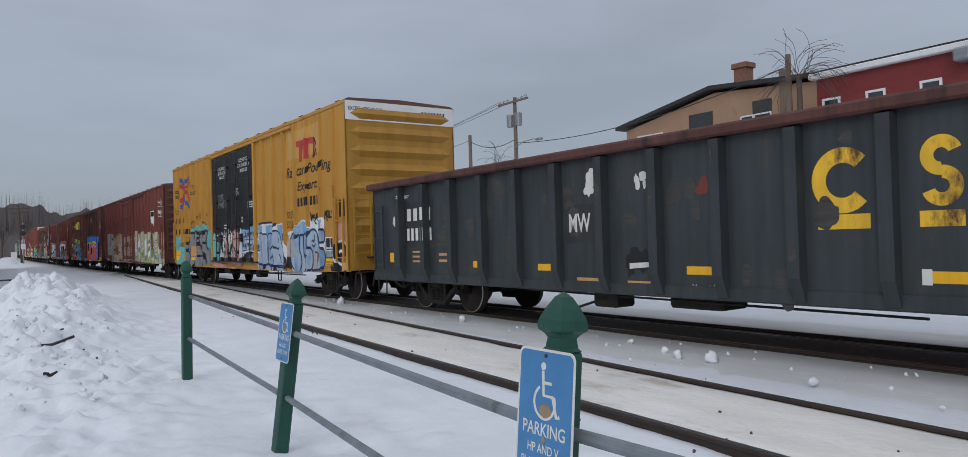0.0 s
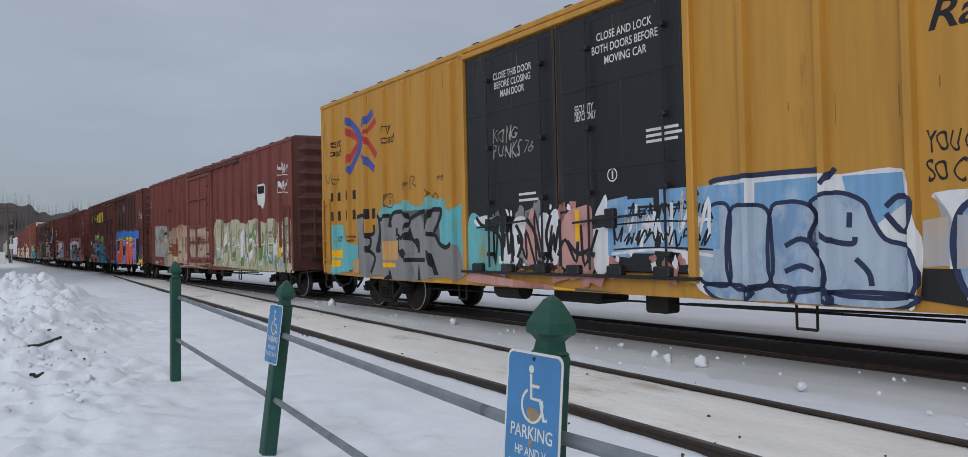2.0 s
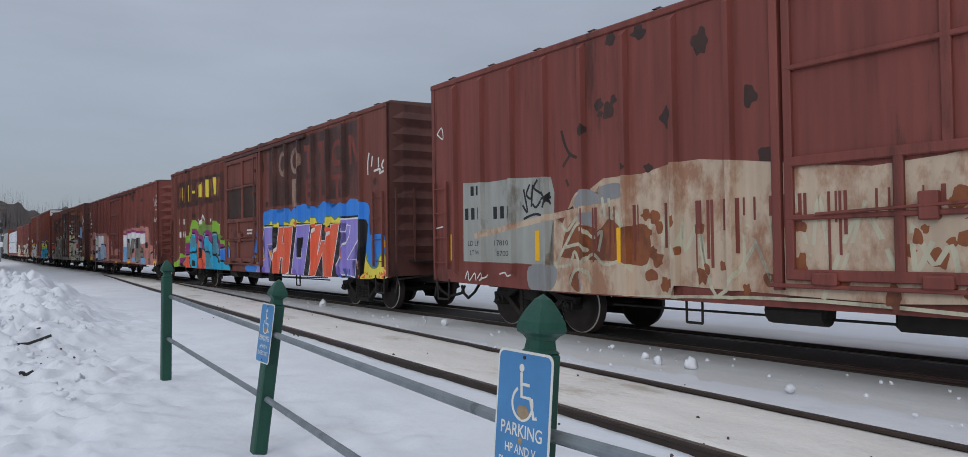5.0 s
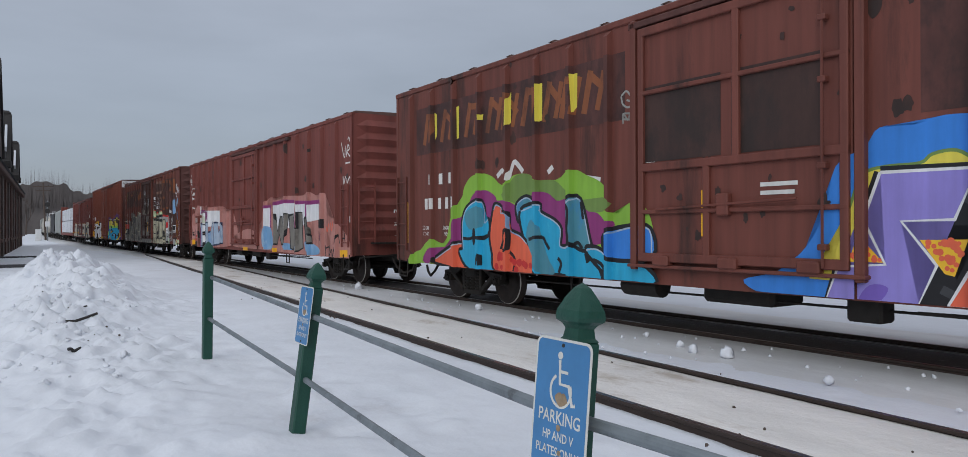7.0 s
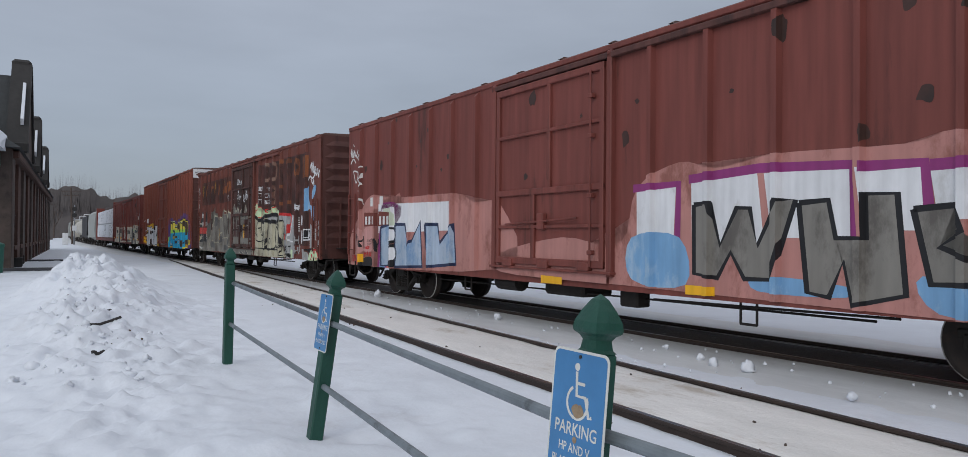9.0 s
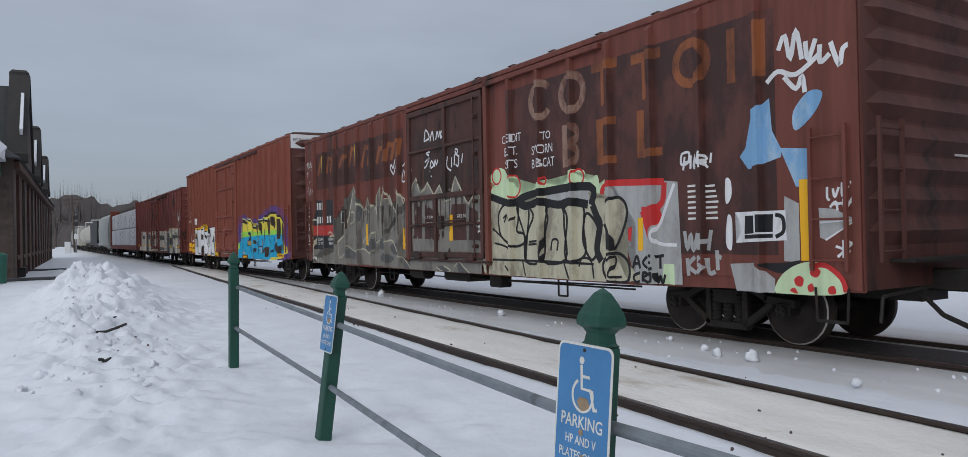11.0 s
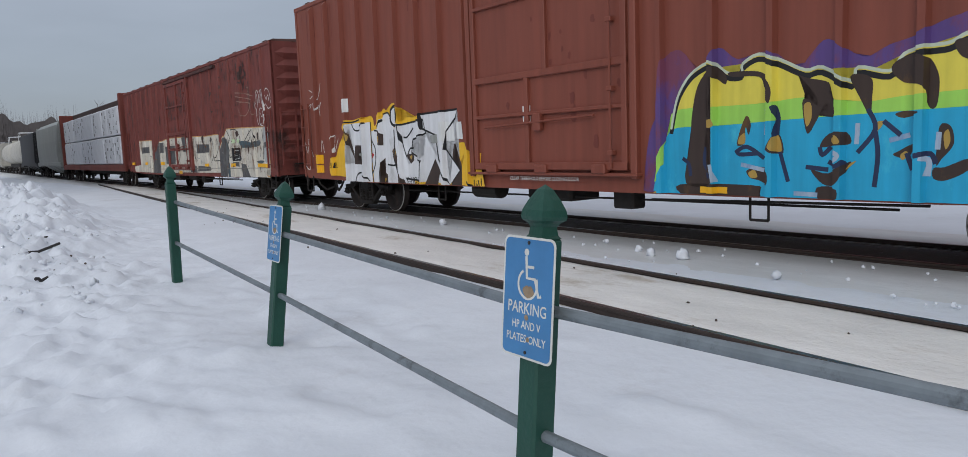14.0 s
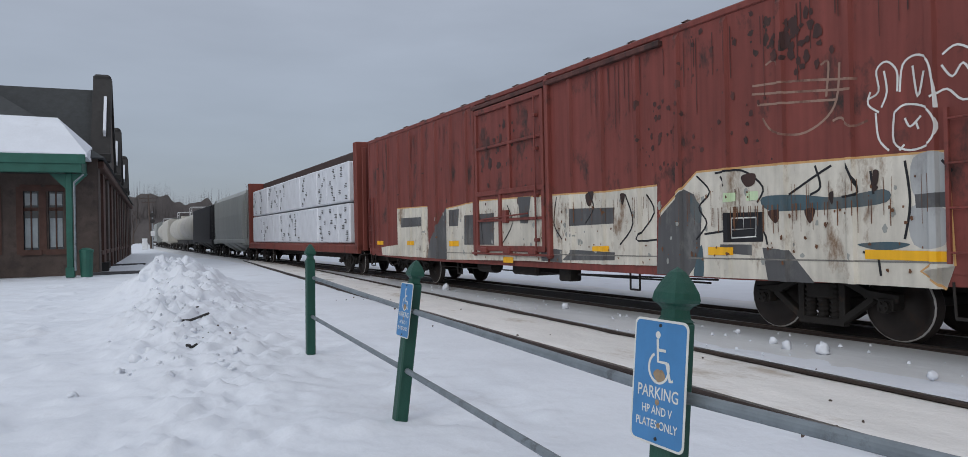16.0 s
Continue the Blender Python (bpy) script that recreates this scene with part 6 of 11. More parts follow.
fill(r_, [(4.24, 1.01), (4.30, 2.28), (5.30, 2.42), (6.24, 2.52), (8.38, 2.23), (10.13, 2.28), (10.26, 0.92), (4.52, 0.97)], "spray_cream_peach", 0.8, n=3)
fill(r_, [(10.64, 0.93), (10.79, 2.25), (11.51, 2.53), (12.57, 2.28), (13.34, 2.47), (14.37, 2.26), (15.33, 2.42), (16.19, 2.23), (16.83, 2.36), (17.47, 2.17), (17.94, 2.34), (18.46, 2.12), (18.58, 0.97), (18.57, 0.76), (10.82, 0.86)], "spray_cream", 1, "pale cream graffiti", n=3)
ink(r_, [[(11.15, 2.24), (11.36, 1.08), (12.01, 2.37), (12.52, 1.02)], [(13.10, 2.22), (13.05, 0.93), (13.82, 2.19), (14.11, 0.89)], [(14.63, 2.10), (14.70, 0.87), (15.26, 2.22)], [(15.84, 2.13), (15.68, 0.83), (16.34, 2.06), (16.56, 0.85)], [(17.02, 2.14), (17.12, 0.81), (17.56, 2.06)], [(17.98, 2.09), (17.83, 0.81), (18.41, 1.87)]], "spray_green_dark", 2, 0.09)
ink(r_, [[(11.02, 1.36), (13.31, 1.83), (14.97, 1.20), (16.71, 1.88), (18.34, 1.21)], [(1.37, 1.63), (5.28, 2.03), (7.77, 1.37), (9.92, 1.80)]], "spray_cream_peach", 2.4, 0.1)
paint(r_, "logo", [poly(catmull([(15.8, 3.4), (16.25, 3.4), (16.25, 2.95), (16.02, 2.68), (15.8, 2.95)], True, 4))], M["stencil_white"], 1, "white shield emblem", true=True)
paint(r_, "logo", [rect(15.84, 16.2, 3.15, 3.38)], M["spray_black"], 2, "black field of the shield", true=True)
paint(r_, "graffiti", scribble(17.35, 18.15, 3.6, 3.9, 5, 0.03, 44) + scribble(17.35, 18.15, 3.1, 3.4, 5, 0.03, 45), M["stencil_white"], 2, true=True)
paint(r_, "placard", [rect(16.9, 17.25, 1.25, 1.6)], M["stencil_white"], 4, true=True)
paint(r_, "reflector", [rect(17.5, 17.65, 1.2, 1.6)], M["reflector"], 4, true=True)
paint(r_, "rust_stain", stains(3.3, 7.0, 2.4, 4.4, 14, 0.14, 46) + stains(11, 18, 2.6, 4.4, 10, 0.12, 47), M["soot"], 0.5)
for seed_, m_, n_, r_size in ((601, "spray_pale", 26, 0.13), (602, "spray_green_dark", 22, 0.08), (603, "spray_white", 26, 0.1), (604, "spray_warm_grey", 26, 0.1), (605, "spray_cream_peach", 20, 0.14)):
    paint(r_, "graffiti", stains(11.3, 18.2, 0.85, 2.05, n_, r_size, seed_), M[m_], 1.2 + 0.1 * (seed_ - 600), true=True)
paint(r_, "graffiti", scribble(11.2, 18.2, 0.9, 2.15, 13, 0.05, 606), M["spray_green_dark"], 2.6, true=True)
paint(r_, "graffiti", scribble(11.3, 18.1, 1.0, 2.1, 11, 0.045, 607), M["spray_white"], 2.8, true=True)
paint(r_, "graffiti", drips(11.0, 18.2, 2.3, 40, 608, 0.025, 1.2) + drips(4.0, 11.0, 2.0, 40, 609, 0.03, 0.9), M["maroon"], 3.0, true=True)
paint(r_, "graffiti", stains(5.0, 10.8, 0.85, 1.9, 40, 0.11, 610), M["faded_orange"], 1.1, true=True)
paint(r_, "graffiti", scribble(4.9, 10.6, 0.9, 1.85, 9, 0.05, 611), M["spray_cream"], 1.4, true=True)

# -- the car with the blue mural
s_ = SHO
paint(s_, "paint_patch", [rect(0.95, 7.3, 3.1, 4.1), rect(11.4, 17.2, 2.65, 4.4)], M["soot_red"], 0.4, "sooty band left of old lettering", true=True)
for a_ in ((1.3, 0.0), (2.02, 0.2), (2.95, 0.0), (3.7, 0.2), (4.2, 0.3), (4.8, 0.0), (5.4, 0.3), (5.85, 0.0), (6.4, 0.2)):
    u_ = a_[0]
    paint(s_, "lettering", [stroke([(u_, 3.3), (u_ + 0.16, 3.95)], 0.13, False), stroke([(u_ + 0.14, 3.88), (u_ + 0.45, 3.85 - a_[1])], 0.12, False), stroke([(u_ + 0.3, 3.32), (u_ + 0.46, 3.9)], 0.11, False)], M["faded_orange"], 1, "faded slanted orange letter shapes", true=True)
for p_ in ([(1.74, 3.94), (1.84, 3.89), (1.84, 3.45), (1.76, 3.37)], [(2.61, 3.94), (2.71, 3.95), (2.70, 3.31), (2.62, 3.30)], [(4.37, 3.80), (4.47, 3.96), (4.46, 3.40), (4.35, 3.35)], [(5.24, 3.96), (5.36, 3.96), (5.35, 3.33), (5.25, 3.32)], [(6.13, 3.97), (6.25, 3.97), (6.24, 3.43), (6.14, 3.36)], [(3.47, 3.67), (3.57, 3.67), (3.55, 3.57), (3.48, 3.57)]):
    paint(s_, "lettering", [poly(p_)], M["spray_yellow"], 2, "yellow left of old lettering", true=True)
paint(s_, "lettering", [ring(12.55, 3.82, 0.36, 0.13, 40, 320), ring(13.43, 3.82, 0.36, 0.14), ring(13.42, 3.13, 0.2, 0.11, -90, 90), ring(13.42, 2.78, 0.2, 0.11, -90, 90), rect(13.16, 13.42, 2.58, 3.33)], M["faded_letter"], 1, "worn white letter shapes", true=True)
paint(s_, "lettering", [rect(14.00, 14.60, 4.0, 4.15), rect(14.22, 14.38, 3.4, 4.05), rect(14.85, 15.45, 4.0, 4.15), rect(15.07, 15.23, 3.4, 4.05), ring(16.05, 3.75, 0.32, 0.13), rect(16.65, 16.80, 3.4, 4.1), rect(17.10, 17.25, 3.4, 4.1), stroke([(16.8, 4.05), (17.1, 3.45)], 0.13, False), rect(14.10, 14.25, 2.65, 3.25), rect(14.10, 14.50, 3.12, 3.25), rect(14.10, 14.45, 2.9, 3.0), rect(14.10, 14.50, 2.65, 2.77), rect(14.95, 15.10, 2.65, 3.25), rect(14.95, 15.35, 2.65, 2.77), rect(15.70, 16.30, 3.1, 3.23), rect(15.92, 16.07, 2.65, 3.15)], M["oxide"], 1, "ghost of old red lettering", true=True)
paint(s_, "lettering", bars(1.51, 2.68, 2.43, 2.65, 3, 0.62) + bars(1.31, 2.72, 1.92, 2.15, 5, 0.58), M["stencil_white"], 1, "white stencilled figures", true=True)
paint(s_, "lettering", [word("LD LMT", 1.22, 1.53, 1.49, 1.57, 0.01), word("LT WT", 1.25, 1.5, 1.36, 1.44, 0.01), word("160000", 2.07, 2.42, 1.49, 1.57, 0.01), word("95000", 2.12, 2.42, 1.36, 1.44, 0.01)], M["stencil_white"], 1, true=True)
fill(s_, [(10.19, 1.29), (10.41, 1.68), (10.54, 2.17), (10.83, 2.35), (10.99, 2.55), (11.33, 2.54), (11.62, 2.60), (12.00, 2.56), (12.07, 2.46), (12.42, 2.48), (12.73, 2.57), (12.99, 2.52), (13.07, 2.44), (13.24, 2.55), (13.56, 2.51), (13.78, 2.61), (14.10, 2.60), (14.32, 2.45), (14.50, 2.53), (14.75, 2.50), (14.85, 2.44), (15.11, 2.60), (15.37, 2.62), (15.59, 2.54), (15.72, 2.42), (15.89, 2.47), (16.05, 2.53), (16.26, 2.54), (16.44, 2.47), (16.84, 2.51), (16.88, 0.98), (16.42, 0.63), (14.03, 0.50), (10.18, 0.62), (9.64, 0.71), (9.36, 0.87), (9.83, 1.00)], "spray_blue", 1.5, "blue cloud of the mural")
fill(s_, [(16.13, 2.46), (16.47, 2.49), (16.80, 2.59), (17.13, 2.55), (17.33, 2.49), (17.58, 2.44), (17.67, 2.28), (17.64, 2.01), (17.69, 1.74), (17.95, 1.74), (18.20, 1.74), (18.37, 1.67), (18.44, 1.46), (18.45, 0.95), (17.84, 0.78), (17.03, 0.74), (16.10, 1.20)], "spray_blue", 1.4)
fill(s_, [(17.05, 1.57), (17.28, 1.60), (17.43, 1.47), (17.46, 1.27), (17.55, 1.12), (17.76, 1.00), (18.02, 1.05), (18.08, 1.22), (18.25, 1.33), (18.38, 1.27), (18.46, 1.09), (18.44, 0.79), (17.84, 0.77), (17.03, 0.73), (16.97, 1.21)], "spray_yellow", 2.2, "yellow bubbles of the mural")
ink(s_, [[(17.11, 1.52), (17.28, 1.60), (17.43, 1.47), (17.46, 1.27), (17.55, 1.14), (17.76, 1.00), (18.02, 1.04), (18.08, 1.22), (18.25, 1.32), (18.38, 1.27), (18.45, 1.13)]], "spray_green_dark", 2.4, 0.04)
dots(s_, [(17.04, 1.21), (17.17, 1.19), (17.33, 0.93), (17.61, 0.84), (17.90, 0.78), (17.03, 0.74)], 34, 0.032, 500)
dots(s_, [(18.08, 0.89), (18.30, 1.00), (18.43, 1.02), (18.43, 0.80), (18.07, 0.78)], 22, 0.032, 501)
fill(s_, [(10.53, 1.08), (10.62, 1.52), (10.74, 1.84), (10.83, 2.08), (11.06, 2.14), (11.39, 2.15), (11.51, 2.23), (11.72, 2.25), (11.91, 2.15), (12.10, 2.21), (12.26, 2.10), (12.51, 2.09), (12.60, 2.18), (12.81, 2.19), (12.95, 2.13), (13.07, 2.24), (13.26, 2.26), (13.47, 2.14), (13.65, 2.23), (13.81, 2.12), (14.00, 2.15), (14.18, 2.20), (14.33, 2.14), (14.45, 2.22), (14.69, 2.23), (14.83, 2.10), (15.07, 2.06), (15.26, 2.10), (15.44, 2.20), (15.65, 2.23), (15.85, 2.14), (16.07, 2.20), (16.26, 2.11), (16.37, 2.02), (16.57, 2.07), (16.71, 1.97), (16.70, 1.03), (10.69, 0.92)], "spray_yellow", 2, "yellow bubbles of the mural")
ink(s_, [[(10.62, 1.52), (10.74, 1.84), (10.83, 2.08), (11.06, 2.14), (11.39, 2.15), (11.51, 2.23), (11.72, 2.25), (11.91, 2.15), (12.10, 2.21), (12.26, 2.10), (12.51, 2.09), (12.60, 2.18), (12.81, 2.19), (12.95, 2.13), (13.07, 2.24), (13.26, 2.26), (13.47, 2.14), (13.65, 2.23), (13.81, 2.12), (14.00, 2.15), (14.18, 2.20), (14.33, 2.14), (14.45, 2.22), (14.69, 2.23), (14.83, 2.10), (15.07, 2.06), (15.26, 2.10), (15.44, 2.20), (15.65, 2.23), (15.85, 2.14), (16.07, 2.20), (16.26, 2.11), (16.37, 2.02)]], "spray_green_dark", 2.4, 0.035)
fill(s_, [(11.39, 1.38), (11.83, 1.39), (11.71, 1.03), (11.62, 1.05)], "spray_gold", 8, bend=False)
fill(s_, [(10.78, 1.41), (11.03, 1.14), (10.69, 1.14)], "spray_gold", 8, bend=False)
fill(s_, [(16.26, 1.51), (16.40, 1.38), (16.12, 1.16)], "spray_gold", 8, bend=False)
for q_, n_, k_ in (([(13.29, 2.15), (13.47, 2.14), (13.43, 2.00)], 10, 502), ([(11.40, 1.37), (11.82, 1.38), (11.69, 1.05)], 26, 503), ([(10.79, 1.38), (11.01, 1.15), (10.71, 1.15)], 12, 504), ([(16.27, 1.49), (16.39, 1.38), (16.14, 1.17)], 20, 505), ([(15.38, 1.95), (15.61, 1.96), (15.53, 1.85)], 14, 506), ([(14.58, 2.03), (14.71, 2.05), (14.69, 1.97)], 6, 507)):
    dots(s_, q_, n_, 0.035, k_, 9)
# the five block letters, each with its black side
show_ = (("spray_violet", [(11.00, 2.08), (11.91, 2.07), (11.71, 1.58), (11.21, 1.57), (11.55, 1.13), (11.38, 0.71), (10.44, 0.66), (10.57, 1.08), (11.05, 1.12), (10.82, 1.59)]), ("spray_orange", [(12.17, 2.05), (12.57, 2.05), (12.40, 1.57), (12.59, 1.58), (12.79, 2.04), (13.22, 2.05), (12.85, 0.72), (12.33, 0.71), (12.43, 1.19), (12.28, 1.19), (12.15, 0.73), (11.65, 0.73), (11.85, 1.11)]), ("spray_violet", [(13.49, 2.06), (14.39, 2.07), (13.91, 0.72), (13.06, 0.71)]), ("spray_orange", [(14.69, 2.03), (15.11, 2.05), (14.80, 1.25), (15.08, 1.64), (15.32, 1.64), (15.31, 1.14), (15.63, 2.03), (16.12, 2.04), (15.63, 0.70), (15.15, 0.70), (15.12, 1.33), (14.64, 0.71), (14.24, 0.71)]))
show_ += (("spray_violet", [(16.31, 2.13), (17.09, 2.13), (17.19, 2.01), (17.12, 1.65), (16.51, 1.16), (17.01, 1.18), (16.93, 0.76), (15.94, 0.86), (15.90, 1.03), (16.06, 1.17), (16.63, 1.72), (16.71, 1.96), (16.53, 1.99), (16.46, 1.83), (16.15, 1.84)]),)
for m_, pts_ in show_:
    paint(s_, "graffiti", [poly([(u + 0.1 * k, max(0.74, z - 0.012 * k)) for u, z in pts_]) for k in range(5)] + [stroke(pts_, 0.13, False, True)], M["spray_black"], 4, true=True)
    fill(s_, pts_, m_, 6, "large block letter of the mural", bend=False)
    ink(s_, [pts_], "spray_white", 7, 0.035, bend=False, closed=True)
fill(s_, [(13.72, 1.73), (13.93, 1.74), (13.77, 1.19), (13.53, 1.19)], "spray_black", 8, bend=False)
ink(s_, [[(13.53, 1.19), (13.77, 1.19), (13.84, 1.45)]], "spray_white", 9, 0.03, bend=False)
ink(s_, [[(11.79, 1.81), (11.99, 1.65)], [(11.84, 1.90), (12.04, 1.80)], [(11.59, 0.90), (11.77, 0.81)], [(13.12, 1.77), (13.28, 1.69)], [(13.09, 1.59), (13.24, 1.54)], [(12.97, 1.13), (13.06, 1.00)], [(14.29, 1.71), (14.45, 1.63)], [(14.18, 1.49), (14.40, 1.39)], [(14.10, 1.28), (14.33, 1.13)], [(13.98, 0.91), (14.21, 0.82)], [(15.10, 1.89), (15.29, 1.79)], [(15.04, 1.71), (15.29, 1.71)], [(15.94, 1.71), (16.16, 1.57)], [(15.84, 1.30), (16.03, 1.17)], [(14.82, 0.93), (15.09, 0.77)]], "panel_grey_dark", 5, 0.09, bend=False)
for q_ in ([(10.89, 0.90), (11.08, 0.88), (10.97, 0.72), (10.77, 0.73)], [(13.22, 0.87), (13.38, 0.86), (13.46, 0.71), (13.27, 0.74), (13.13, 0.80)], [(16.05, 1.00), (16.12, 0.97), (16.18, 0.78), (16.09, 0.81), (16.03, 0.90)]):
    fill(s_, q_, "spray_purple_light", 8)
ink(s_, [[(16.46, 0.96), (16.48, 0.77)], [(16.48, 0.77), (16.56, 0.96), (16.59, 0.76), (16.63, 0.95)], [(16.65, 0.95), (16.66, 0.78), (16.70, 0.77)]], "logo_blue", 8, 0.04, bend=False)
fill(s_, [(15.94, 1.00), (16.10, 0.95), (16.05, 0.78), (15.90, 0.86)], "spray_purple_light", 8)
ink(s_, [[(17.68, 3.57), (17.61, 3.36), (17.61, 3.08)], [(17.83, 3.48), (17.78, 3.25)], [(18.11, 3.42), (18.11, 3.20)], [(17.89, 3.14), (18.18, 3.16), (18.15, 3.07), (18.34, 3.11)], [(18.35, 3.35), (18.26, 3.24), (18.32, 3.16)]], "stencil_white", 2, 0.05)
fill(s_, [(0.71, 0.75), (0.83, 0.98), (1.13, 1.06), (1.35, 1.21), (1.62, 1.30), (1.94, 1.22), (2.19, 1.26), (2.33, 1.63), (2.48, 1.89), (2.80, 2.11), (2.89, 2.32), (3.15, 2.52), (3.56, 2.55), (3.87, 2.47), (4.13, 2.31), (4.34, 2.32), (4.51, 2.45), (4.91, 2.46), (5.21, 2.34), (5.45, 2.30), (5.78, 2.32), (5.99, 2.43), (6.24, 2.43), (6.45, 2.34), (6.70, 2.25), (6.87, 2.13), (6.94, 1.95), (6.94, 1.78), (7.16, 1.73), (7.28, 1.83), (7.46, 1.88), (7.75, 1.79), (7.89, 1.44), (7.75, 1.12), (7.00, 1.09), (3.57, 0.90), (2.04, 0.79), (1.30, 0.78)], "spray_green", 1.5, "green cloud of the mural")
fill(s_, [(4.38, 2.29), (4.58, 2.44), (4.91, 2.46), (5.21, 2.33), (5.67, 2.30), (5.99, 2.09), (6.24, 1.96), (6.92, 1.97), (6.94, 1.78), (6.09, 1.75), (4.97, 1.88), (4.17, 2.08)], "spray_green_dark", 1.8)
fill(s_, [(1.30, 0.78), (1.41, 1.07), (1.83, 1.12), (2.24, 1.17), (2.48, 1.47), (2.57, 1.69), (2.80, 1.75), (3.02, 1.94), (3.23, 2.18), (3.64, 2.23), (3.95, 2.11), (4.02, 2.02), (4.31, 2.02), (4.58, 1.92), (4.85, 1.88), (4.97, 2.04), (5.22, 2.13), (5.51, 2.09), (5.73, 1.96), (6.09, 1.99), (6.43, 1.79), (6.70, 1.74), (6.87, 1.62), (7.06, 1.60), (7.04, 1.39), (6.57, 1.24), (2.71, 0.92)], "spray_magenta", 2, "magenta cloud of the mural")
fill(s_, [(7.00, 1.49), (7.20, 1.58), (7.46, 1.60), (7.61, 1.44), (7.39, 1.27), (7.08, 1.26)], "spray_green", 2.1)
carl_ = (("spray_orange", [(1.76, 0.88), (2.67, 1.21), (2.98, 1.06), (3.57, 0.81), (3.07, 0.72), (2.04, 0.79)]), ("spray_cyan", [(2.85, 1.12), (2.82, 1.56), (2.93, 1.85), (3.19, 2.00), (3.48, 2.02), (3.60, 1.86), (3.60, 1.62), (3.72, 1.68), (3.70, 1.41), (3.24, 1.35), (3.80, 1.33), (3.91, 1.10), (3.88, 0.69), (3.07, 0.74), (2.71, 1.05)]), ("spray_teal_blue", [(4.64, 1.78), (4.65, 1.94), (4.91, 2.04), (5.13, 1.93), (4.94, 1.83), (4.72, 1.64)]), ("spray_cyan", [(4.75, 1.81), (5.25, 1.91), (5.30, 1.77), (5.65, 1.63), (5.82, 1.49), (5.81, 1.22), (6.04, 1.20), (6.19, 1.25), (6.43, 1.12), (6.45, 0.96), (6.61, 1.02), (6.73, 0.85), (6.70, 0.69), (5.78, 0.78), (5.34, 0.72), (5.10, 0.88), (4.85, 1.35)]), ("spray_orange", [(3.91, 1.85), (3.98, 1.94), (4.15, 1.88), (4.13, 1.79), (4.38, 1.76), (4.42, 1.48), (4.72, 1.37), (4.91, 1.24), (5.07, 1.04), (5.07, 0.72), (4.52, 0.74), (3.95, 0.75), (3.88, 1.04), (3.80, 1.39)]), ("spray_teal_blue", [(6.01, 1.90), (6.30, 1.95), (6.52, 1.29), (6.57, 1.22), (6.36, 1.19), (6.14, 1.28), (6.12, 1.42)]), ("spray_cyan", [(6.45, 1.17), (6.70, 1.18), (7.00, 1.04), (7.32, 1.04), (7.46, 1.03), (7.75, 0.93), (7.89, 0.73), (7.00, 0.68), (6.83, 0.86)]), ("spray_blue", [(6.88, 1.41), (7.46, 1.52), (7.82, 1.48), (7.86, 1.13), (7.24, 1.06), (6.92, 1.12)]))
for k_, (m_, pts_) in enumerate(carl_):
    ink(s_, [pts_], "spray_black", 3 + 0.3 * k_, 0.13, closed=True)
    fill(s_, pts_, m_, 3.15 + 0.3 * k_, "rounded blue, teal or orange graffiti shape")
    ink(s_, [pts_[:len(pts_) // 2 + 1]], "spray_pale", 3.2 + 0.3 * k_, 0.025)
fill(s_, [(5.00, 1.64), (5.22, 1.61), (5.34, 1.36), (5.51, 1.01), (5.68, 0.77), (5.34, 0.72), (5.10, 0.98), (4.91, 1.35)], "spray_teal_blue", 6.2)
ink(s_, [[(2.85, 1.32), (3.07, 1.31), (3.25, 1.35)], [(3.80, 1.40), (3.56, 1.32), (3.25, 1.38)], [(4.21, 1.11), (4.35, 1.48), (4.42, 1.39), (4.38, 1.14), (4.21, 1.10)], [(4.52, 0.74), (4.57, 0.96), (4.42, 1.09)], [(4.97, 1.32), (5.34, 1.36), (5.45, 1.26), (5.54, 1.16)], [(5.78, 0.78), (5.84, 0.93), (5.76, 1.02)], [(6.43, 1.12), (6.48, 0.97)], [(6.61, 1.02), (6.79, 0.96), (6.88, 0.82)], [(6.01, 1.90), (6.09, 1.80), (6.07, 1.51)], [(6.33, 1.93), (6.38, 1.65)], [(3.36, 1.01), (3.39, 0.80), (3.48, 1.02), (3.50, 0.81)], [(6.36, 1.19), (6.26, 1.28), (6.17, 1.25)]], "spray_black", 7, 0.06)
fill(s_, [(3.19, 1.47), (3.25, 1.51), (3.30, 1.38), (3.25, 1.19), (3.19, 1.25)], "spray_black", 7)
fill(s_, [(4.10, 1.13), (4.30, 1.48), (4.35, 1.28), (4.31, 1.14)], "spray_black", 7, bend=False)
fill(s_, [(2.93, 1.82), (3.48, 1.93), (3.56, 1.56), (3.06, 1.50)], "spray_teal_blue", 5.2)
dots(s_, [(3.99, 1.04), (4.59, 0.93), (5.04, 0.93), (5.04, 0.74), (4.52, 0.76), (3.99, 0.78)], 14, 0.07, 510, 7, "spray_red")
ink(s_, [[(7.22, 3.45), (7.33, 3.51), (7.43, 3.38), (7.39, 3.27), (7.26, 3.32), (7.22, 3.45)], [(7.28, 3.19), (7.45, 3.17)], [(7.24, 3.11), (7.46, 3.08)], [(7.26, 3.04), (7.26, 3.19), (7.35, 3.09), (7.39, 3.16)], [(7.33, 3.38), (7.41, 3.35)]], "panel_grey", 2, 0.03)
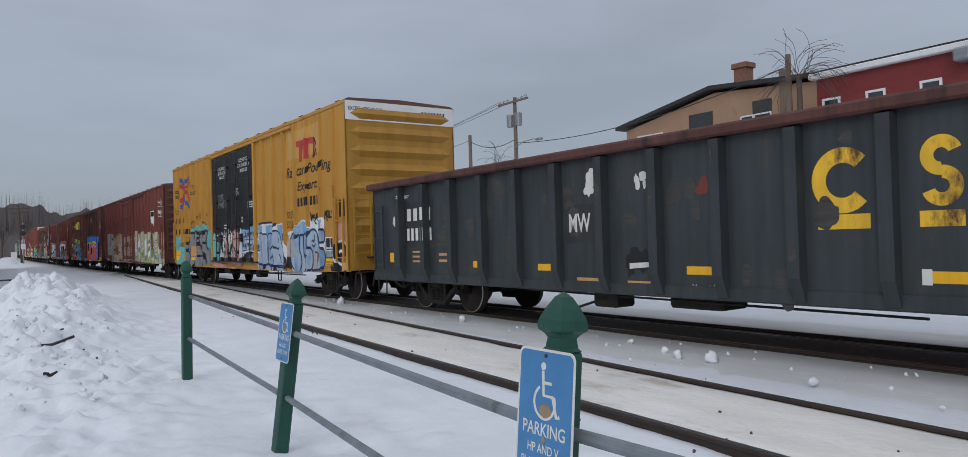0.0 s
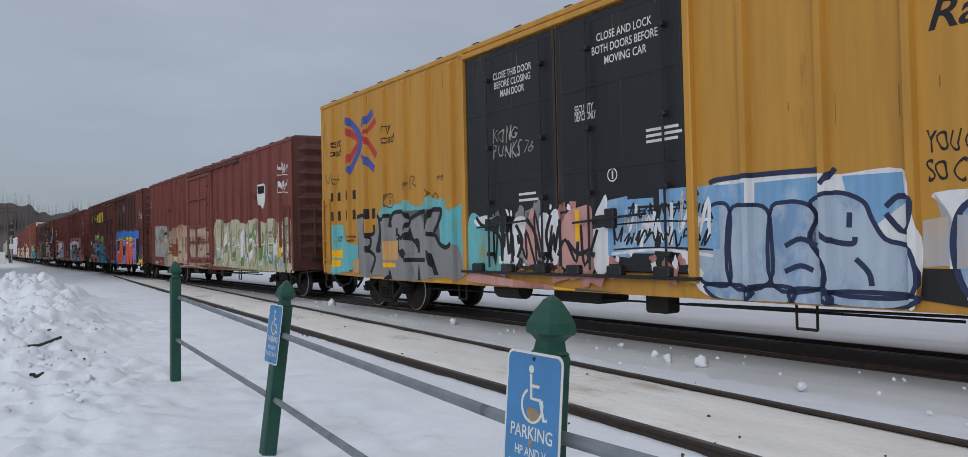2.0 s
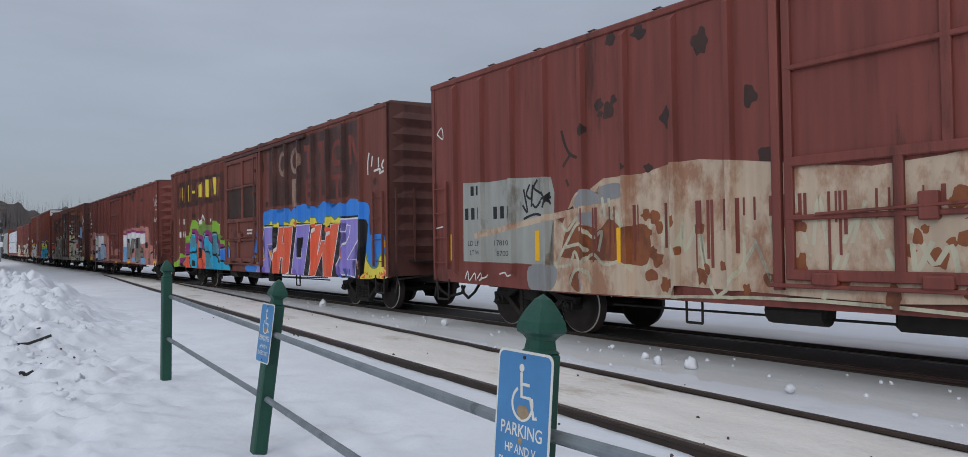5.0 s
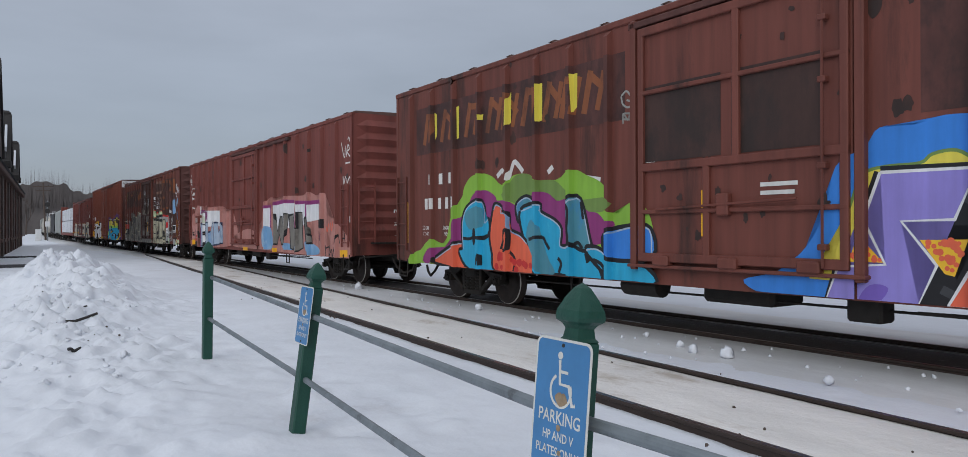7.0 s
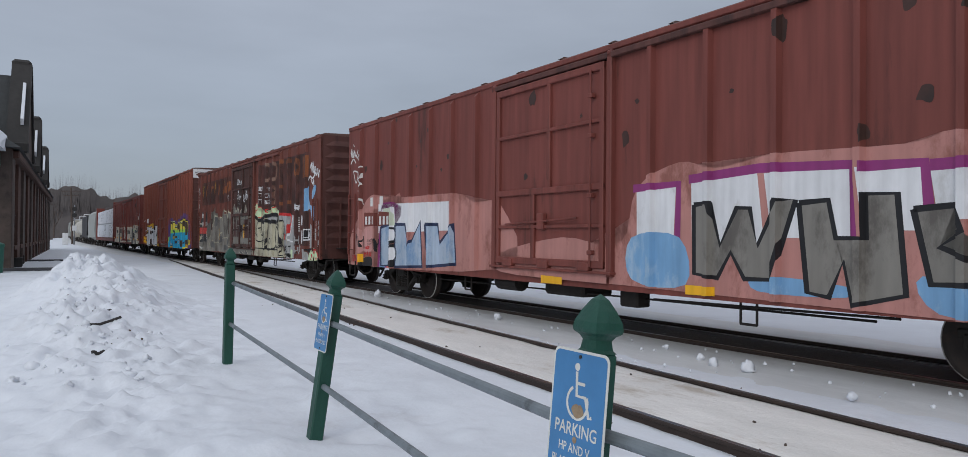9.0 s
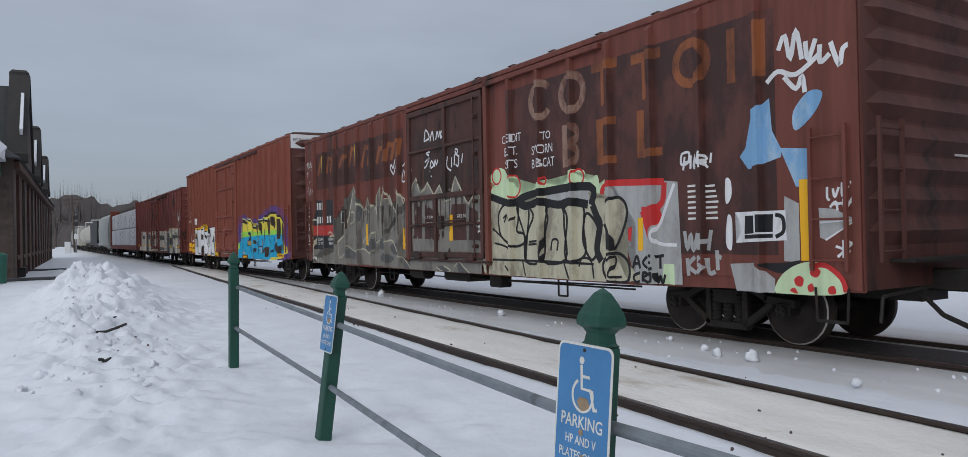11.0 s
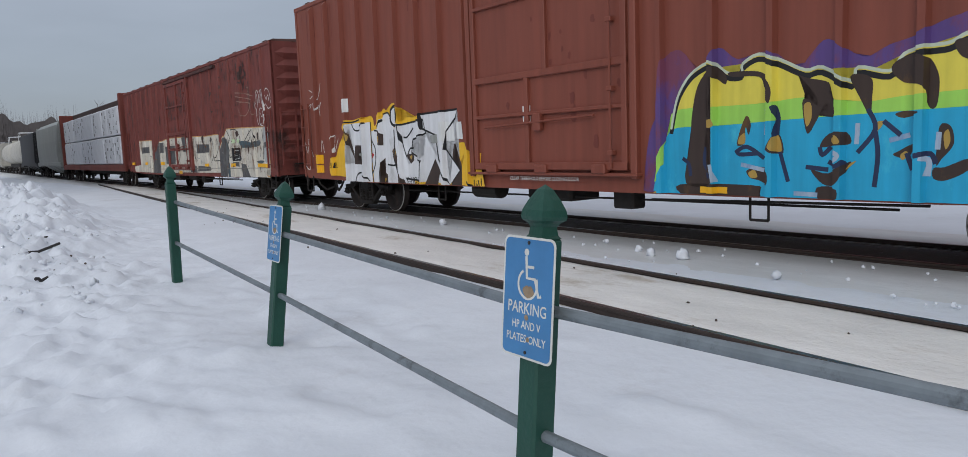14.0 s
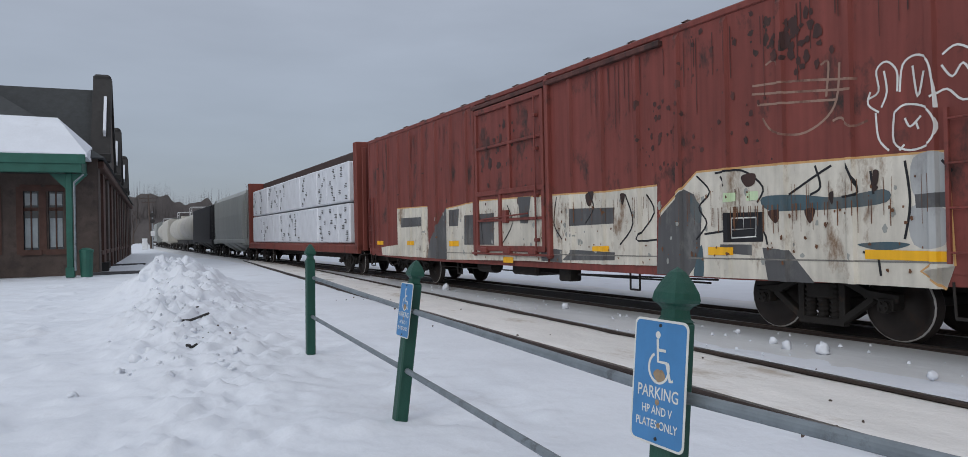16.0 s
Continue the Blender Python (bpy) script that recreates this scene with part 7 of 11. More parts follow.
ink(s_, [[(4.02, 2.46), (4.20, 2.57), (4.34, 2.52)], [(4.39, 2.37), (4.48, 2.59), (4.58, 2.69), (4.81, 2.50)], [(5.50, 2.44), (5.63, 2.53)], [(6.47, 2.29), (6.77, 2.24)]], "stencil_white", 1.2, 0.09)
paint(s_, "reflector", [rect(0.5, 0.64, 1.2, 2.1), rect(8.72, 8.87, 1.4, 2.0), rect(18.3, 18.42, 1.45, 1.6)], M["reflector"], 3, true=True)
paint(s_, "paint_patch", [rect(7.7, 9.03, 2.43, 3.48), rect(9.19, 10.4, 2.43, 3.48)] + stains(7.8, 10.6, 1.3, 4.2, 22, 0.06, 62), M["soot"], 1.5, "blackened old door panel", true=True)
paint(s_, "lettering", lines(9.6, 10.2, 1.85, 2.05, 2, 0.5) + lines(7.75, 8.0, 2.35, 2.5, 3, 0.5), M["stencil_white"], 1, true=True)
paint(s_, "rust_stain", stains(0.3, 18, 2.7, 4.5, 30, 0.1, 63), M["soot"], 0.3)

# -- the pink one
p_ = PIN
fill(p_, [(0.17, 1.52), (0.71, 1.99), (1.49, 2.58), (2.98, 2.46), (5.95, 2.44), (6.69, 2.22), (7.73, 2.14), (7.76, 0.93), (0.19, 0.81)], "spray_pink", 1, "salmon pink graffiti ground")
fill(p_, [(7.75, 1.23), (9.59, 1.53), (10.93, 1.43), (11.29, 2.26), (12.11, 2.58), (12.76, 2.45), (13.57, 2.56), (15.18, 2.52), (15.65, 2.61), (16.39, 2.45), (16.67, 2.51), (17.00, 2.45), (17.07, 1.77), (17.20, 1.92), (18.05, 1.54), (18.60, 1.20), (18.60, 0.73), (16.12, 0.74), (11.19, 0.81), (7.76, 0.87)], "spray_pink", 1, "salmon pink graffiti ground")
for q_ in ([(11.29, 2.26), (12.06, 2.29), (12.01, 1.34), (11.30, 1.33)], [(12.33, 2.33), (13.38, 2.38), (13.49, 1.45), (12.35, 1.44)], [(13.48, 2.33), (14.59, 2.35), (14.68, 1.54), (13.59, 1.54)], [(14.68, 2.31), (15.34, 2.31), (15.43, 1.62), (14.77, 1.63)], [(15.42, 2.25), (16.46, 2.29), (16.47, 1.78), (15.50, 1.71)]):
    panel(p_, q_, "spray_white", 2.2, "white graffiti letter")
ink(p_, [[(11.22, 2.26), (12.11, 2.28), (12.08, 1.34)], [(12.29, 2.33), (13.42, 2.40), (14.61, 2.35), (14.65, 1.54)], [(14.71, 2.32), (15.37, 2.31), (15.43, 1.62)], [(15.42, 2.28), (16.50, 2.29), (16.67, 1.85), (16.54, 1.23)]], "spray_magenta", 2.6, 0.12, bend=False)
for q_ in ([(11.18, 1.53), (12.12, 1.54), (12.24, 0.89), (11.19, 0.91)], [(13.40, 1.07), (14.52, 1.01), (14.52, 0.88), (13.40, 0.88)], [(15.35, 1.16), (16.40, 0.99), (16.41, 0.79), (15.51, 0.79)]):
    fill(p_, q_, "spray_sky", 2.8)
let_ = ([(12.38, 1.98), (12.66, 2.00), (12.82, 1.44), (13.08, 1.92), (13.28, 1.91), (13.39, 1.44), (13.68, 2.00), (13.92, 1.99), (13.59, 1.03), (13.20, 1.02), (12.99, 1.35), (12.78, 1.01), (12.39, 1.05)], [(13.96, 1.95), (14.33, 1.97), (14.42, 1.54), (14.77, 1.54), (14.76, 2.02), (15.10, 2.01), (15.19, 0.95), (14.61, 0.80), (14.51, 1.28), (14.34, 0.87), (14.07, 0.91)], [(15.26, 1.84), (15.66, 1.87), (15.74, 1.62), (15.51, 1.46), (15.89, 1.30), (15.97, 1.10), (15.43, 1.08)])
for q_ in let_:
    fill(p_, q_, "spray_warm_grey", 3, "olive grey graffiti letter", bend=False)
    ink(p_, [q_], "spray_black", 3.3, 0.07, bend=False, closed=True)
let_ = ([(2.17, 1.75), (2.76, 1.81), (2.64, 0.80), (2.20, 0.78)], [(3.00, 1.81), (3.55, 1.81), (3.74, 1.24), (4.34, 1.87), (4.45, 0.84), (3.02, 0.78)], [(4.56, 1.80), (5.18, 1.79), (5.27, 1.39), (5.88, 1.79), (5.98, 0.95), (4.71, 0.85)])
panel(p_, [(2.01, 2.34), (5.80, 2.28), (5.81, 1.66), (2.03, 1.60)], "spray_white", 2)
for q_ in let_:
    fill(p_, q_, "spray_pale", 3, bend=False)
    ink(p_, [q_], "spray_navy", 3.3, 0.08, bend=False, closed=True)
ink(p_, [[(17.67, 1.43), (17.76, 1.11), (17.87, 1.36), (17.96, 1.12)], [(18.10, 1.40), (18.14, 1.09)], [(18.29, 1.41), (18.33, 1.13)], [(18.12, 1.25), (18.32, 1.27)], [(16.95, 1.05), (16.98, 0.75)], [(16.95, 0.97), (17.21, 1.02)], [(17.27, 1.06), (17.21, 0.76), (17.40, 0.95), (17.44, 0.73), (17.58, 1.03)], [(16.47, 1.46), (16.51, 1.19), (16.65, 1.46)]], "spray_black", 3.5, 0.04)
ink(p_, [[(17.01, 1.62), (17.08, 1.43), (17.20, 1.66)], [(17.33, 1.69), (17.39, 1.47), (17.51, 1.73)]], "spray_orange", 3.5, 0.04)
ink(p_, [[(18.14, 3.69), (18.31, 3.39), (18.37, 3.70)], [(18.42, 3.41), (18.53, 3.71), (18.63, 3.59), (18.48, 3.54), (18.69, 3.38)], [(18.84, 3.62), (18.74, 3.50), (18.94, 3.41)], [(18.99, 3.67), (18.89, 3.42), (19.09, 3.45)], [(18.09, 3.81), (18.20, 3.58)], [(18.37, 3.24), (18.69, 3.24)], [(18.74, 3.27), (19.09, 3.29)], [(18.53, 3.84), (18.60, 3.90), (18.66, 3.79)], [(18.21, 2.91), (18.26, 2.70), (18.37, 2.90)], [(18.46, 2.85), (18.48, 2.71), (18.64, 2.87), (18.69, 2.66)]], "stencil_white", 2, 0.04)
panel(p_, [(16.43, 1.78), (16.84, 1.79), (16.84, 1.53), (16.43, 1.53)], "spray_black", 4)
panel(p_, [(18.59, 1.85), (18.78, 1.85), (18.78, 1.68), (18.59, 1.68)], "panel_white", 4)
panel(p_, [(17.99, 0.94), (18.49, 0.96), (18.49, 0.78), (17.99, 0.76)], "reflector", 5)
panel(p_, [(12.24, 0.89), (12.74, 0.89), (12.74, 0.77), (12.24, 0.76)], "reflector", 5)
panel(p_, [(9.02, 0.87), (9.60, 0.86), (9.60, 0.73), (9.02, 0.73)], "reflector", 5)
fill(p_, [(0.44, 1.39), (0.49, 1.66), (0.67, 1.77), (0.93, 1.72), (1.05, 1.49), (1.12, 1.62), (1.10, 1.74), (1.35, 1.77), (1.72, 1.75), (1.74, 2.13), (2.03, 2.16), (2.18, 2.38), (2.40, 2.43), (2.68, 2.51), (2.85, 2.53), (3.00, 2.50), (3.34, 2.44), (3.34, 0.79), (2.03, 0.69), (1.62, 0.73), (0.88, 0.75), (0.02, 0.68), (0.05, 1.05), (0.19, 0.97)], "spray_pink", 1, "salmon pink graffiti ground", n=3)
panel(p_, [(1.09, 2.15), (1.95, 2.12), (1.95, 1.79), (1.10, 1.78)], "oxide", 1.3)
panel(p_, [(2.03, 2.16), (2.76, 2.12), (2.76, 1.77), (1.99, 1.78)], "oxide", 2.9)
fill(p_, [(1.07, 1.66), (1.35, 1.77), (1.70, 1.73), (1.62, 1.17), (1.07, 1.15)], "spray_pink_pale", 1.2)
fill(p_, [(0.46, 1.57), (0.72, 1.77), (0.98, 1.66), (1.07, 1.15), (0.41, 1.03)], "spray_pink_pale", 1.2)
panel(p_, [(2.22, 2.37), (2.88, 2.37), (3.00, 2.34), (3.34, 2.24), (3.34, 2.04), (3.01, 1.79), (2.95, 2.24), (2.29, 2.22), (2.18, 2.15)], "spray_magenta", 2)
panel(p_, [(2.29, 2.22), (2.88, 2.23), (3.00, 1.79), (2.76, 1.79), (2.75, 2.12), (2.29, 2.15)], "spray_mint_pale", 2.2)
panel(p_, [(2.18, 1.76), (2.69, 1.76), (2.58, 1.25), (2.51, 0.74), (2.03, 0.70)], "spray_sky", 2.4, "light blue bar of the graffiti")
panel(p_, [(2.18, 1.76), (2.56, 1.76), (2.55, 1.47), (2.14, 1.46)], "spray_turquoise", 2.6)
ink(p_, [[(2.18, 1.76), (2.11, 1.42), (2.05, 0.71)]], "spray_magenta", 2.8, 0.12, bend=False)
ink(p_, [[(2.62, 1.74), (2.55, 1.29), (2.48, 0.73)]], "spray_magenta", 2.8, 0.12, bend=False)
panel(p_, [(2.51, 1.07), (2.72, 1.11), (2.69, 0.74), (2.51, 0.72)], "spray_orange", 2.5)
for q_ in ([(2.72, 1.69), (2.85, 1.75), (3.00, 1.72), (3.08, 1.58), (2.95, 1.37), (2.72, 1.29), (2.62, 1.43)], [(2.69, 1.15), (2.85, 1.30), (3.00, 1.32), (3.11, 1.10), (2.95, 0.78), (2.72, 0.83), (2.65, 0.97)]):
    fill(p_, q_, "spray_black", 3)
for q_ in ([(2.74, 1.61), (2.85, 1.70), (2.98, 1.65), (2.98, 1.47), (2.82, 1.40), (2.72, 1.47)], [(2.75, 1.15), (2.87, 1.25), (3.00, 1.22), (3.03, 1.03), (2.85, 0.93), (2.75, 0.99)]):
    fill(p_, q_, "spray_white", 3.4)
panel(p_, [(0.68, 1.04), (1.07, 1.05), (1.07, 0.84), (0.70, 0.80)], "reflector", 5)
fill(p_, [(0.86, 0.75), (1.10, 0.94), (1.58, 0.97), (1.61, 0.75), (0.88, 0.71)], "spray_black", 4)
ink(p_, [[(0.57, 1.57), (0.68, 1.22), (0.73, 1.48), (0.80, 1.22), (0.83, 1.53)], [(0.88, 1.53), (0.95, 1.23)], [(1.07, 1.53), (1.12, 1.19)], [(0.90, 1.36), (1.07, 1.45)], [(1.62, 1.47), (1.68, 1.17), (1.74, 1.42), (1.79, 1.18), (1.85, 1.46)], [(1.91, 1.46), (1.95, 1.13)], [(2.05, 1.46), (2.01, 1.23)], [(1.93, 1.28), (2.05, 1.36)]], "spray_black", 4, 0.04)
ink(p_, [[(0.33, 1.00), (0.39, 0.84), (0.47, 1.01)], [(0.52, 0.99), (0.57, 0.79)], [(0.65, 1.00), (0.63, 0.77)], [(1.12, 1.11), (1.15, 0.98)], [(1.12, 1.04), (1.24, 1.07)], [(1.25, 1.13), (1.24, 0.99)], [(1.31, 1.03), (1.35, 1.12), (1.38, 1.00)], [(1.47, 1.00), (1.51, 1.11), (1.55, 1.01)], [(1.19, 1.22), (1.33, 1.24), (1.47, 1.24), (1.33, 1.19), (1.19, 1.22)]], "spray_red", 4, 0.035)
ink(p_, [[(-0.00, 3.79), (0.03, 3.97), (0.12, 3.81)], [(0.14, 3.71), (0.18, 3.94)], [(0.23, 3.68), (0.26, 3.88), (0.31, 3.68)], [(0.34, 3.68), (0.39, 3.87), (0.45, 3.70)], [(0.50, 3.67), (0.63, 3.87)], [(0.48, 3.74), (0.82, 3.48)], [(0.61, 3.67), (0.92, 3.70)], [(0.12, 3.51), (0.31, 3.64), (0.48, 3.52)], [(0.31, 4.05), (0.37, 3.97)], [(0.32, 3.31), (0.64, 3.24), (0.51, 2.97), (0.32, 3.31)], [(0.69, 3.26), (0.67, 3.06), (0.82, 3.06)], [(0.84, 3.19), (0.82, 3.08), (0.94, 3.09), (0.97, 3.21)], [(0.74, 2.89), (0.87, 3.01), (0.94, 2.91), (0.82, 2.84)], [(0.64, 2.75), (0.80, 2.67), (0.70, 2.28), (0.77, 2.54)], [(0.80, 2.27), (0.90, 2.53), (1.04, 2.36)], [(0.84, 3.36), (0.97, 3.39)]], "stencil_white", 2, 0.04)
paint(p_, "lettering", bars(1.5, 1.8, 2.3, 2.53, 1, 0.15) + bars(2.08, 2.32, 2.31, 2.54, 1, 0.15) + bars(1.17, 1.82, 1.83, 2.04, 3, 0.45) + bars(2.07, 2.72, 1.82, 2.03, 3, 0.45), M["stencil_white"], 3.2, "white stencilled figures", true=True)
paint(p_, "lettering", [word("LD LMT", 1.31, 1.56, 1.38, 1.44, 0.01), word("LT WT", 1.32, 1.54, 1.28, 1.34, 0.01)], M["spray_black"], 3, true=True)
paint(p_, "rust_stain", stains(0.3, 18.5, 2.6, 4.4, 26, 0.1, 85), M["soot"], 0.3)

# -- the car with the grey flames
w_ = SSW
paint(w_, "paint_patch", [rect(1.0, 7.2, 3.0, 4.1), rect(11.7, 17.4, 1.2, 4.2)], M["soot_red"], 0.3, "sooty band left of old lettering", true=True)
for k_, q_ in enumerate(([(1.17, 3.45), (1.49, 3.94)], [(1.93, 3.45), (2.13, 3.94)], [(2.96, 3.54), (3.29, 3.89)], [(3.72, 3.48), (3.97, 4.02)], [(4.62, 3.39), (4.90, 3.97)], [(5.59, 3.40), (5.83, 3.83)], [(6.19, 3.41), (6.36, 3.87)], [(6.49, 3.43), (6.81, 3.92)])):
    (a_, b_), (c_, d_) = q_
    paint(w_, "lettering", [stroke([(a_, b_), (c_, d_)], 0.14, False), stroke([(c_ - 0.05, d_ - 0.05), (c_ + 0.3, d_ - 0.12)], 0.12, False), stroke([(c_ + 0.12, b_), (c_ + 0.28, d_ - 0.05)], 0.1, False)], M["faded_orange"], 1, "faded slanted orange letter shapes", true=True)
for q_ in ([(1.62, 3.92), (1.79, 3.99), (1.76, 3.47), (1.61, 3.45)], [(2.50, 3.93), (2.64, 3.95), (2.60, 3.37), (2.48, 3.34)], [(4.25, 3.97), (4.38, 4.03), (4.35, 3.39), (4.23, 3.37)], [(5.12, 3.93), (5.27, 3.96), (5.24, 3.34), (5.12, 3.32)], [(6.02, 3.90), (6.15, 3.93), (6.12, 3.39), (6.02, 3.37)], [(5.13, 2.57), (5.27, 2.56), (5.27, 2.41), (5.12, 2.42)]):
    paint(w_, "lettering", [poly(q_)], M["spray_yellow"], 2, "yellow left of old lettering", true=True)
paint(w_, "paint_patch", [poly([(0.98, 2.68), (1.66, 2.65), (1.62, 1.94), (0.93, 1.91)]), poly([(1.88, 2.66), (2.55, 2.60), (2.51, 1.91), (1.84, 1.91)]), poly([(0.91, 1.59), (1.60, 1.60), (1.57, 1.15), (0.89, 1.17)]), poly([(1.82, 1.58), (2.49, 1.56), (2.47, 1.18), (1.80, 1.20)])], M["panel_black"], 1.5, "black number panel", true=True)
panel(w_, [(0.93, 1.89), (2.51, 1.88), (2.49, 1.58), (0.91, 1.59)], "logo_red", 2)
panel(w_, [(3.10, 2.25), (3.36, 2.24), (3.34, 1.93), (3.08, 1.95)], "panel_black", 2)
ink(w_, [[(3.10, 2.25), (3.36, 2.24), (3.34, 1.93), (3.08, 1.95)]], "stencil_white", 3, 0.025, bend=False, closed=True)
flames_ = [(0.49, 0.68), (0.63, 1.30), (2.58, 1.15), (2.76, 1.38), (3.41, 1.63), (3.66, 2.13), (3.82, 2.42), (4.03, 2.92), (4.31, 2.46), (4.82, 2.22), (4.96, 2.56), (5.24, 2.08), (5.37, 2.34), (5.54, 2.21), (5.55, 2.55), (5.79, 2.78), (5.82, 2.34), (6.06, 2.89), (6.15, 2.42), (6.36, 2.54), (6.50, 2.32), (6.73, 2.09), (6.79, 2.40), (6.85, 2.73), (7.15, 2.30), (7.34, 2.54), (7.50, 2.33), (7.76, 2.71), (7.92, 2.85), (8.10, 2.49), (8.22, 2.53), (8.36, 2.58), (8.48, 2.71), (8.78, 2.41), (9.04, 2.61), (9.28, 2.25), (9.52, 2.28), (9.64, 2.58), (9.73, 2.75), (9.91, 2.52), (10.16, 2.21), (10.26, 2.15), (10.55, 2.38), (10.65, 2.39), (10.75, 2.10), (10.80, 1.54), (10.71, 0.71), (8.58, 0.69), (4.87, 0.78)]
fill(w_, flames_, "spray_warm_grey", 1, "grey flame-like graffiti", bend=False)
ink(w_, [flames_[3:-4]], "spray_cream", 2, 0.05, bend=False)
ink(w_, [[(3.57, 1.97), (3.80, 2.21), (4.09, 2.15), (4.01, 1.95), (3.72, 1.88)], [(4.27, 1.77), (4.37, 2.42)], [(4.82, 2.30), (5.06, 2.17), (5.24, 2.10)], [(5.42, 2.18), (5.54, 2.29), (5.55, 2.10)], [(5.78, 2.67), (5.82, 2.30), (5.89, 2.59)], [(6.11, 2.81), (6.25, 2.55), (6.49, 2.28), (6.73, 2.13)], [(6.85, 2.66), (6.98, 2.51), (7.24, 2.39)], [(3.54, 1.29), (4.10, 1.12), (4.64, 1.20), (5.13, 1.05)], [(4.65, 1.36), (4.91, 1.52), (5.02, 1.28)], [(5.27, 1.51), (5.45, 1.66), (5.50, 1.36), (5.73, 1.43)], [(6.05, 1.35), (6.46, 1.42), (6.74, 1.14)], [(6.83, 1.07), (7.18, 0.95), (7.52, 0.70)], [(7.02, 1.34), (7.29, 1.28), (7.40, 1.02)], [(8.85, 0.82), (9.16, 0.72), (9.47, 0.76), (9.17, 0.86)], [(9.64, 0.85), (9.81, 0.96), (10.02, 0.86), (10.26, 0.73)], [(2.76, 1.38), (2.90, 0.93), (3.38, 1.11)]], "spray_cream", 2.2, 0.035)
for q_ in ([(4.37, 2.38), (4.63, 2.28), (4.41, 1.93)], [(4.90, 1.36), (5.50, 1.47), (5.43, 1.21), (4.89, 1.13)], [(7.56, 1.78), (7.69, 1.90), (7.68, 1.59)], [(6.35, 1.28), (6.75, 1.35), (6.83, 1.07), (6.49, 1.10)], [(5.93, 1.10), (6.54, 1.00), (6.33, 0.86), (5.81, 0.91)], [(7.01, 1.01), (7.36, 0.95), (7.52, 0.70), (7.18, 0.75)], [(8.85, 0.82), (9.23, 0.86), (9.41, 0.76), (9.04, 0.69)], [(9.81, 0.93), (10.07, 0.87), (10.17, 0.72), (9.80, 0.75)], [(3.53, 1.20), (4.10, 1.08), (3.95, 0.91), (3.37, 0.99)], [(5.73, 1.43), (6.00, 1.46), (6.04, 1.21), (5.77, 1.21)], [(6.70, 1.41), (6.80, 1.48), (6.84, 1.28)]):
    fill(w_, q_, "spray_slate", 1.8)
for q_ in ([(8.35, 2.22), (8.99, 2.00), (9.00, 1.41), (8.32, 1.45)], [(9.57, 2.17), (10.16, 2.16), (10.16, 1.42), (9.43, 1.40)], [(10.28, 2.10), (10.63, 1.97), (10.62, 1.41), (10.24, 1.41)], [(7.83, 2.39), (8.21, 2.29), (8.18, 1.45), (7.79, 1.46)]):
    panel(w_, q_, "soot_red", 2.6, "door panel bared of paint")
for q_ in ([(7.85, 3.88), (9.08, 3.76), (9.07, 3.32), (7.79, 3.46)], [(8.32, 3.36), (9.32, 3.35), (9.29, 2.63), (8.33, 2.70)], [(9.41, 3.42), (10.07, 3.42), (10.04, 2.52), (9.38, 2.56)], [(10.17, 3.40), (10.81, 3.34), (10.78, 2.56), (10.17, 2.55)]):
    panel(w_, q_, "soot", 0.6, "blackened old door panel")
ink(w_, [[(6.62, 3.03), (6.45, 3.19), (6.49, 3.29), (6.61, 3.20), (6.72, 3.39), (6.78, 3.31), (6.62, 3.03)], [(7.18, 3.11), (7.09, 2.86), (7.26, 2.84), (7.23, 3.07)], [(7.35, 2.83), (7.32, 3.09), (7.48, 3.04), (7.35, 2.96)], [(7.53, 3.00), (7.48, 2.84), (7.62, 2.86)], [(7.69, 3.07), (7.60, 2.80)], [(7.14, 3.19), (7.32, 3.29), (7.28, 3.20)], [(7.34, 2.70), (7.43, 2.66), (7.50, 2.78)], [(8.37, 3.64), (8.45, 3.89), (8.62, 3.70), (8.37, 3.64)], [(8.65, 3.61), (8.76, 3.82), (8.82, 3.60)], [(8.92, 3.61), (8.99, 3.79), (9.05, 3.66), (9.12, 3.78), (9.14, 3.61)], [(9.27, 3.80), (9.14, 3.72), (9.20, 3.62)], [(8.39, 3.17), (8.60, 3.24), (8.45, 3.07), (8.35, 3.05)], [(8.63, 3.04), (8.70, 3.17), (8.80, 3.06), (8.66, 3.01)], [(8.83, 3.03), (8.87, 3.17), (8.93, 3.07), (9.00, 3.17)], [(8.60, 3.30), (8.46, 3.36), (8.64, 3.38)], [(8.62, 2.95), (8.69, 2.82)], [(9.43, 3.20), (9.39, 2.99), (9.57, 2.88)], [(9.60, 3.16), (9.60, 2.95)], [(9.71, 2.99), (9.75, 3.21), (9.88, 3.16)], [(9.77, 3.00), (9.87, 2.96), (9.91, 3.18)], [(10.07, 3.20), (10.01, 3.01)], [(9.75, 3.32), (9.86, 3.29), (9.80, 3.20), (9.75, 3.29)]], "spray_white", 3, 0.04)
paint(w_, "lettering", [word("CLOSE DOOR", 8.34, 8.72, 1.9, 1.96, 0.01), word("BEFORE MOVING CAR", 8.34, 8.97, 1.76, 1.82, 0.01), word("DOOR OPENING", 9.76, 10.15, 1.88, 1.95, 0.01)] + lines(10.6, 10.9, 1.5, 1.8, 3, 0.4), M["stencil_white"], 3.4, true=True)
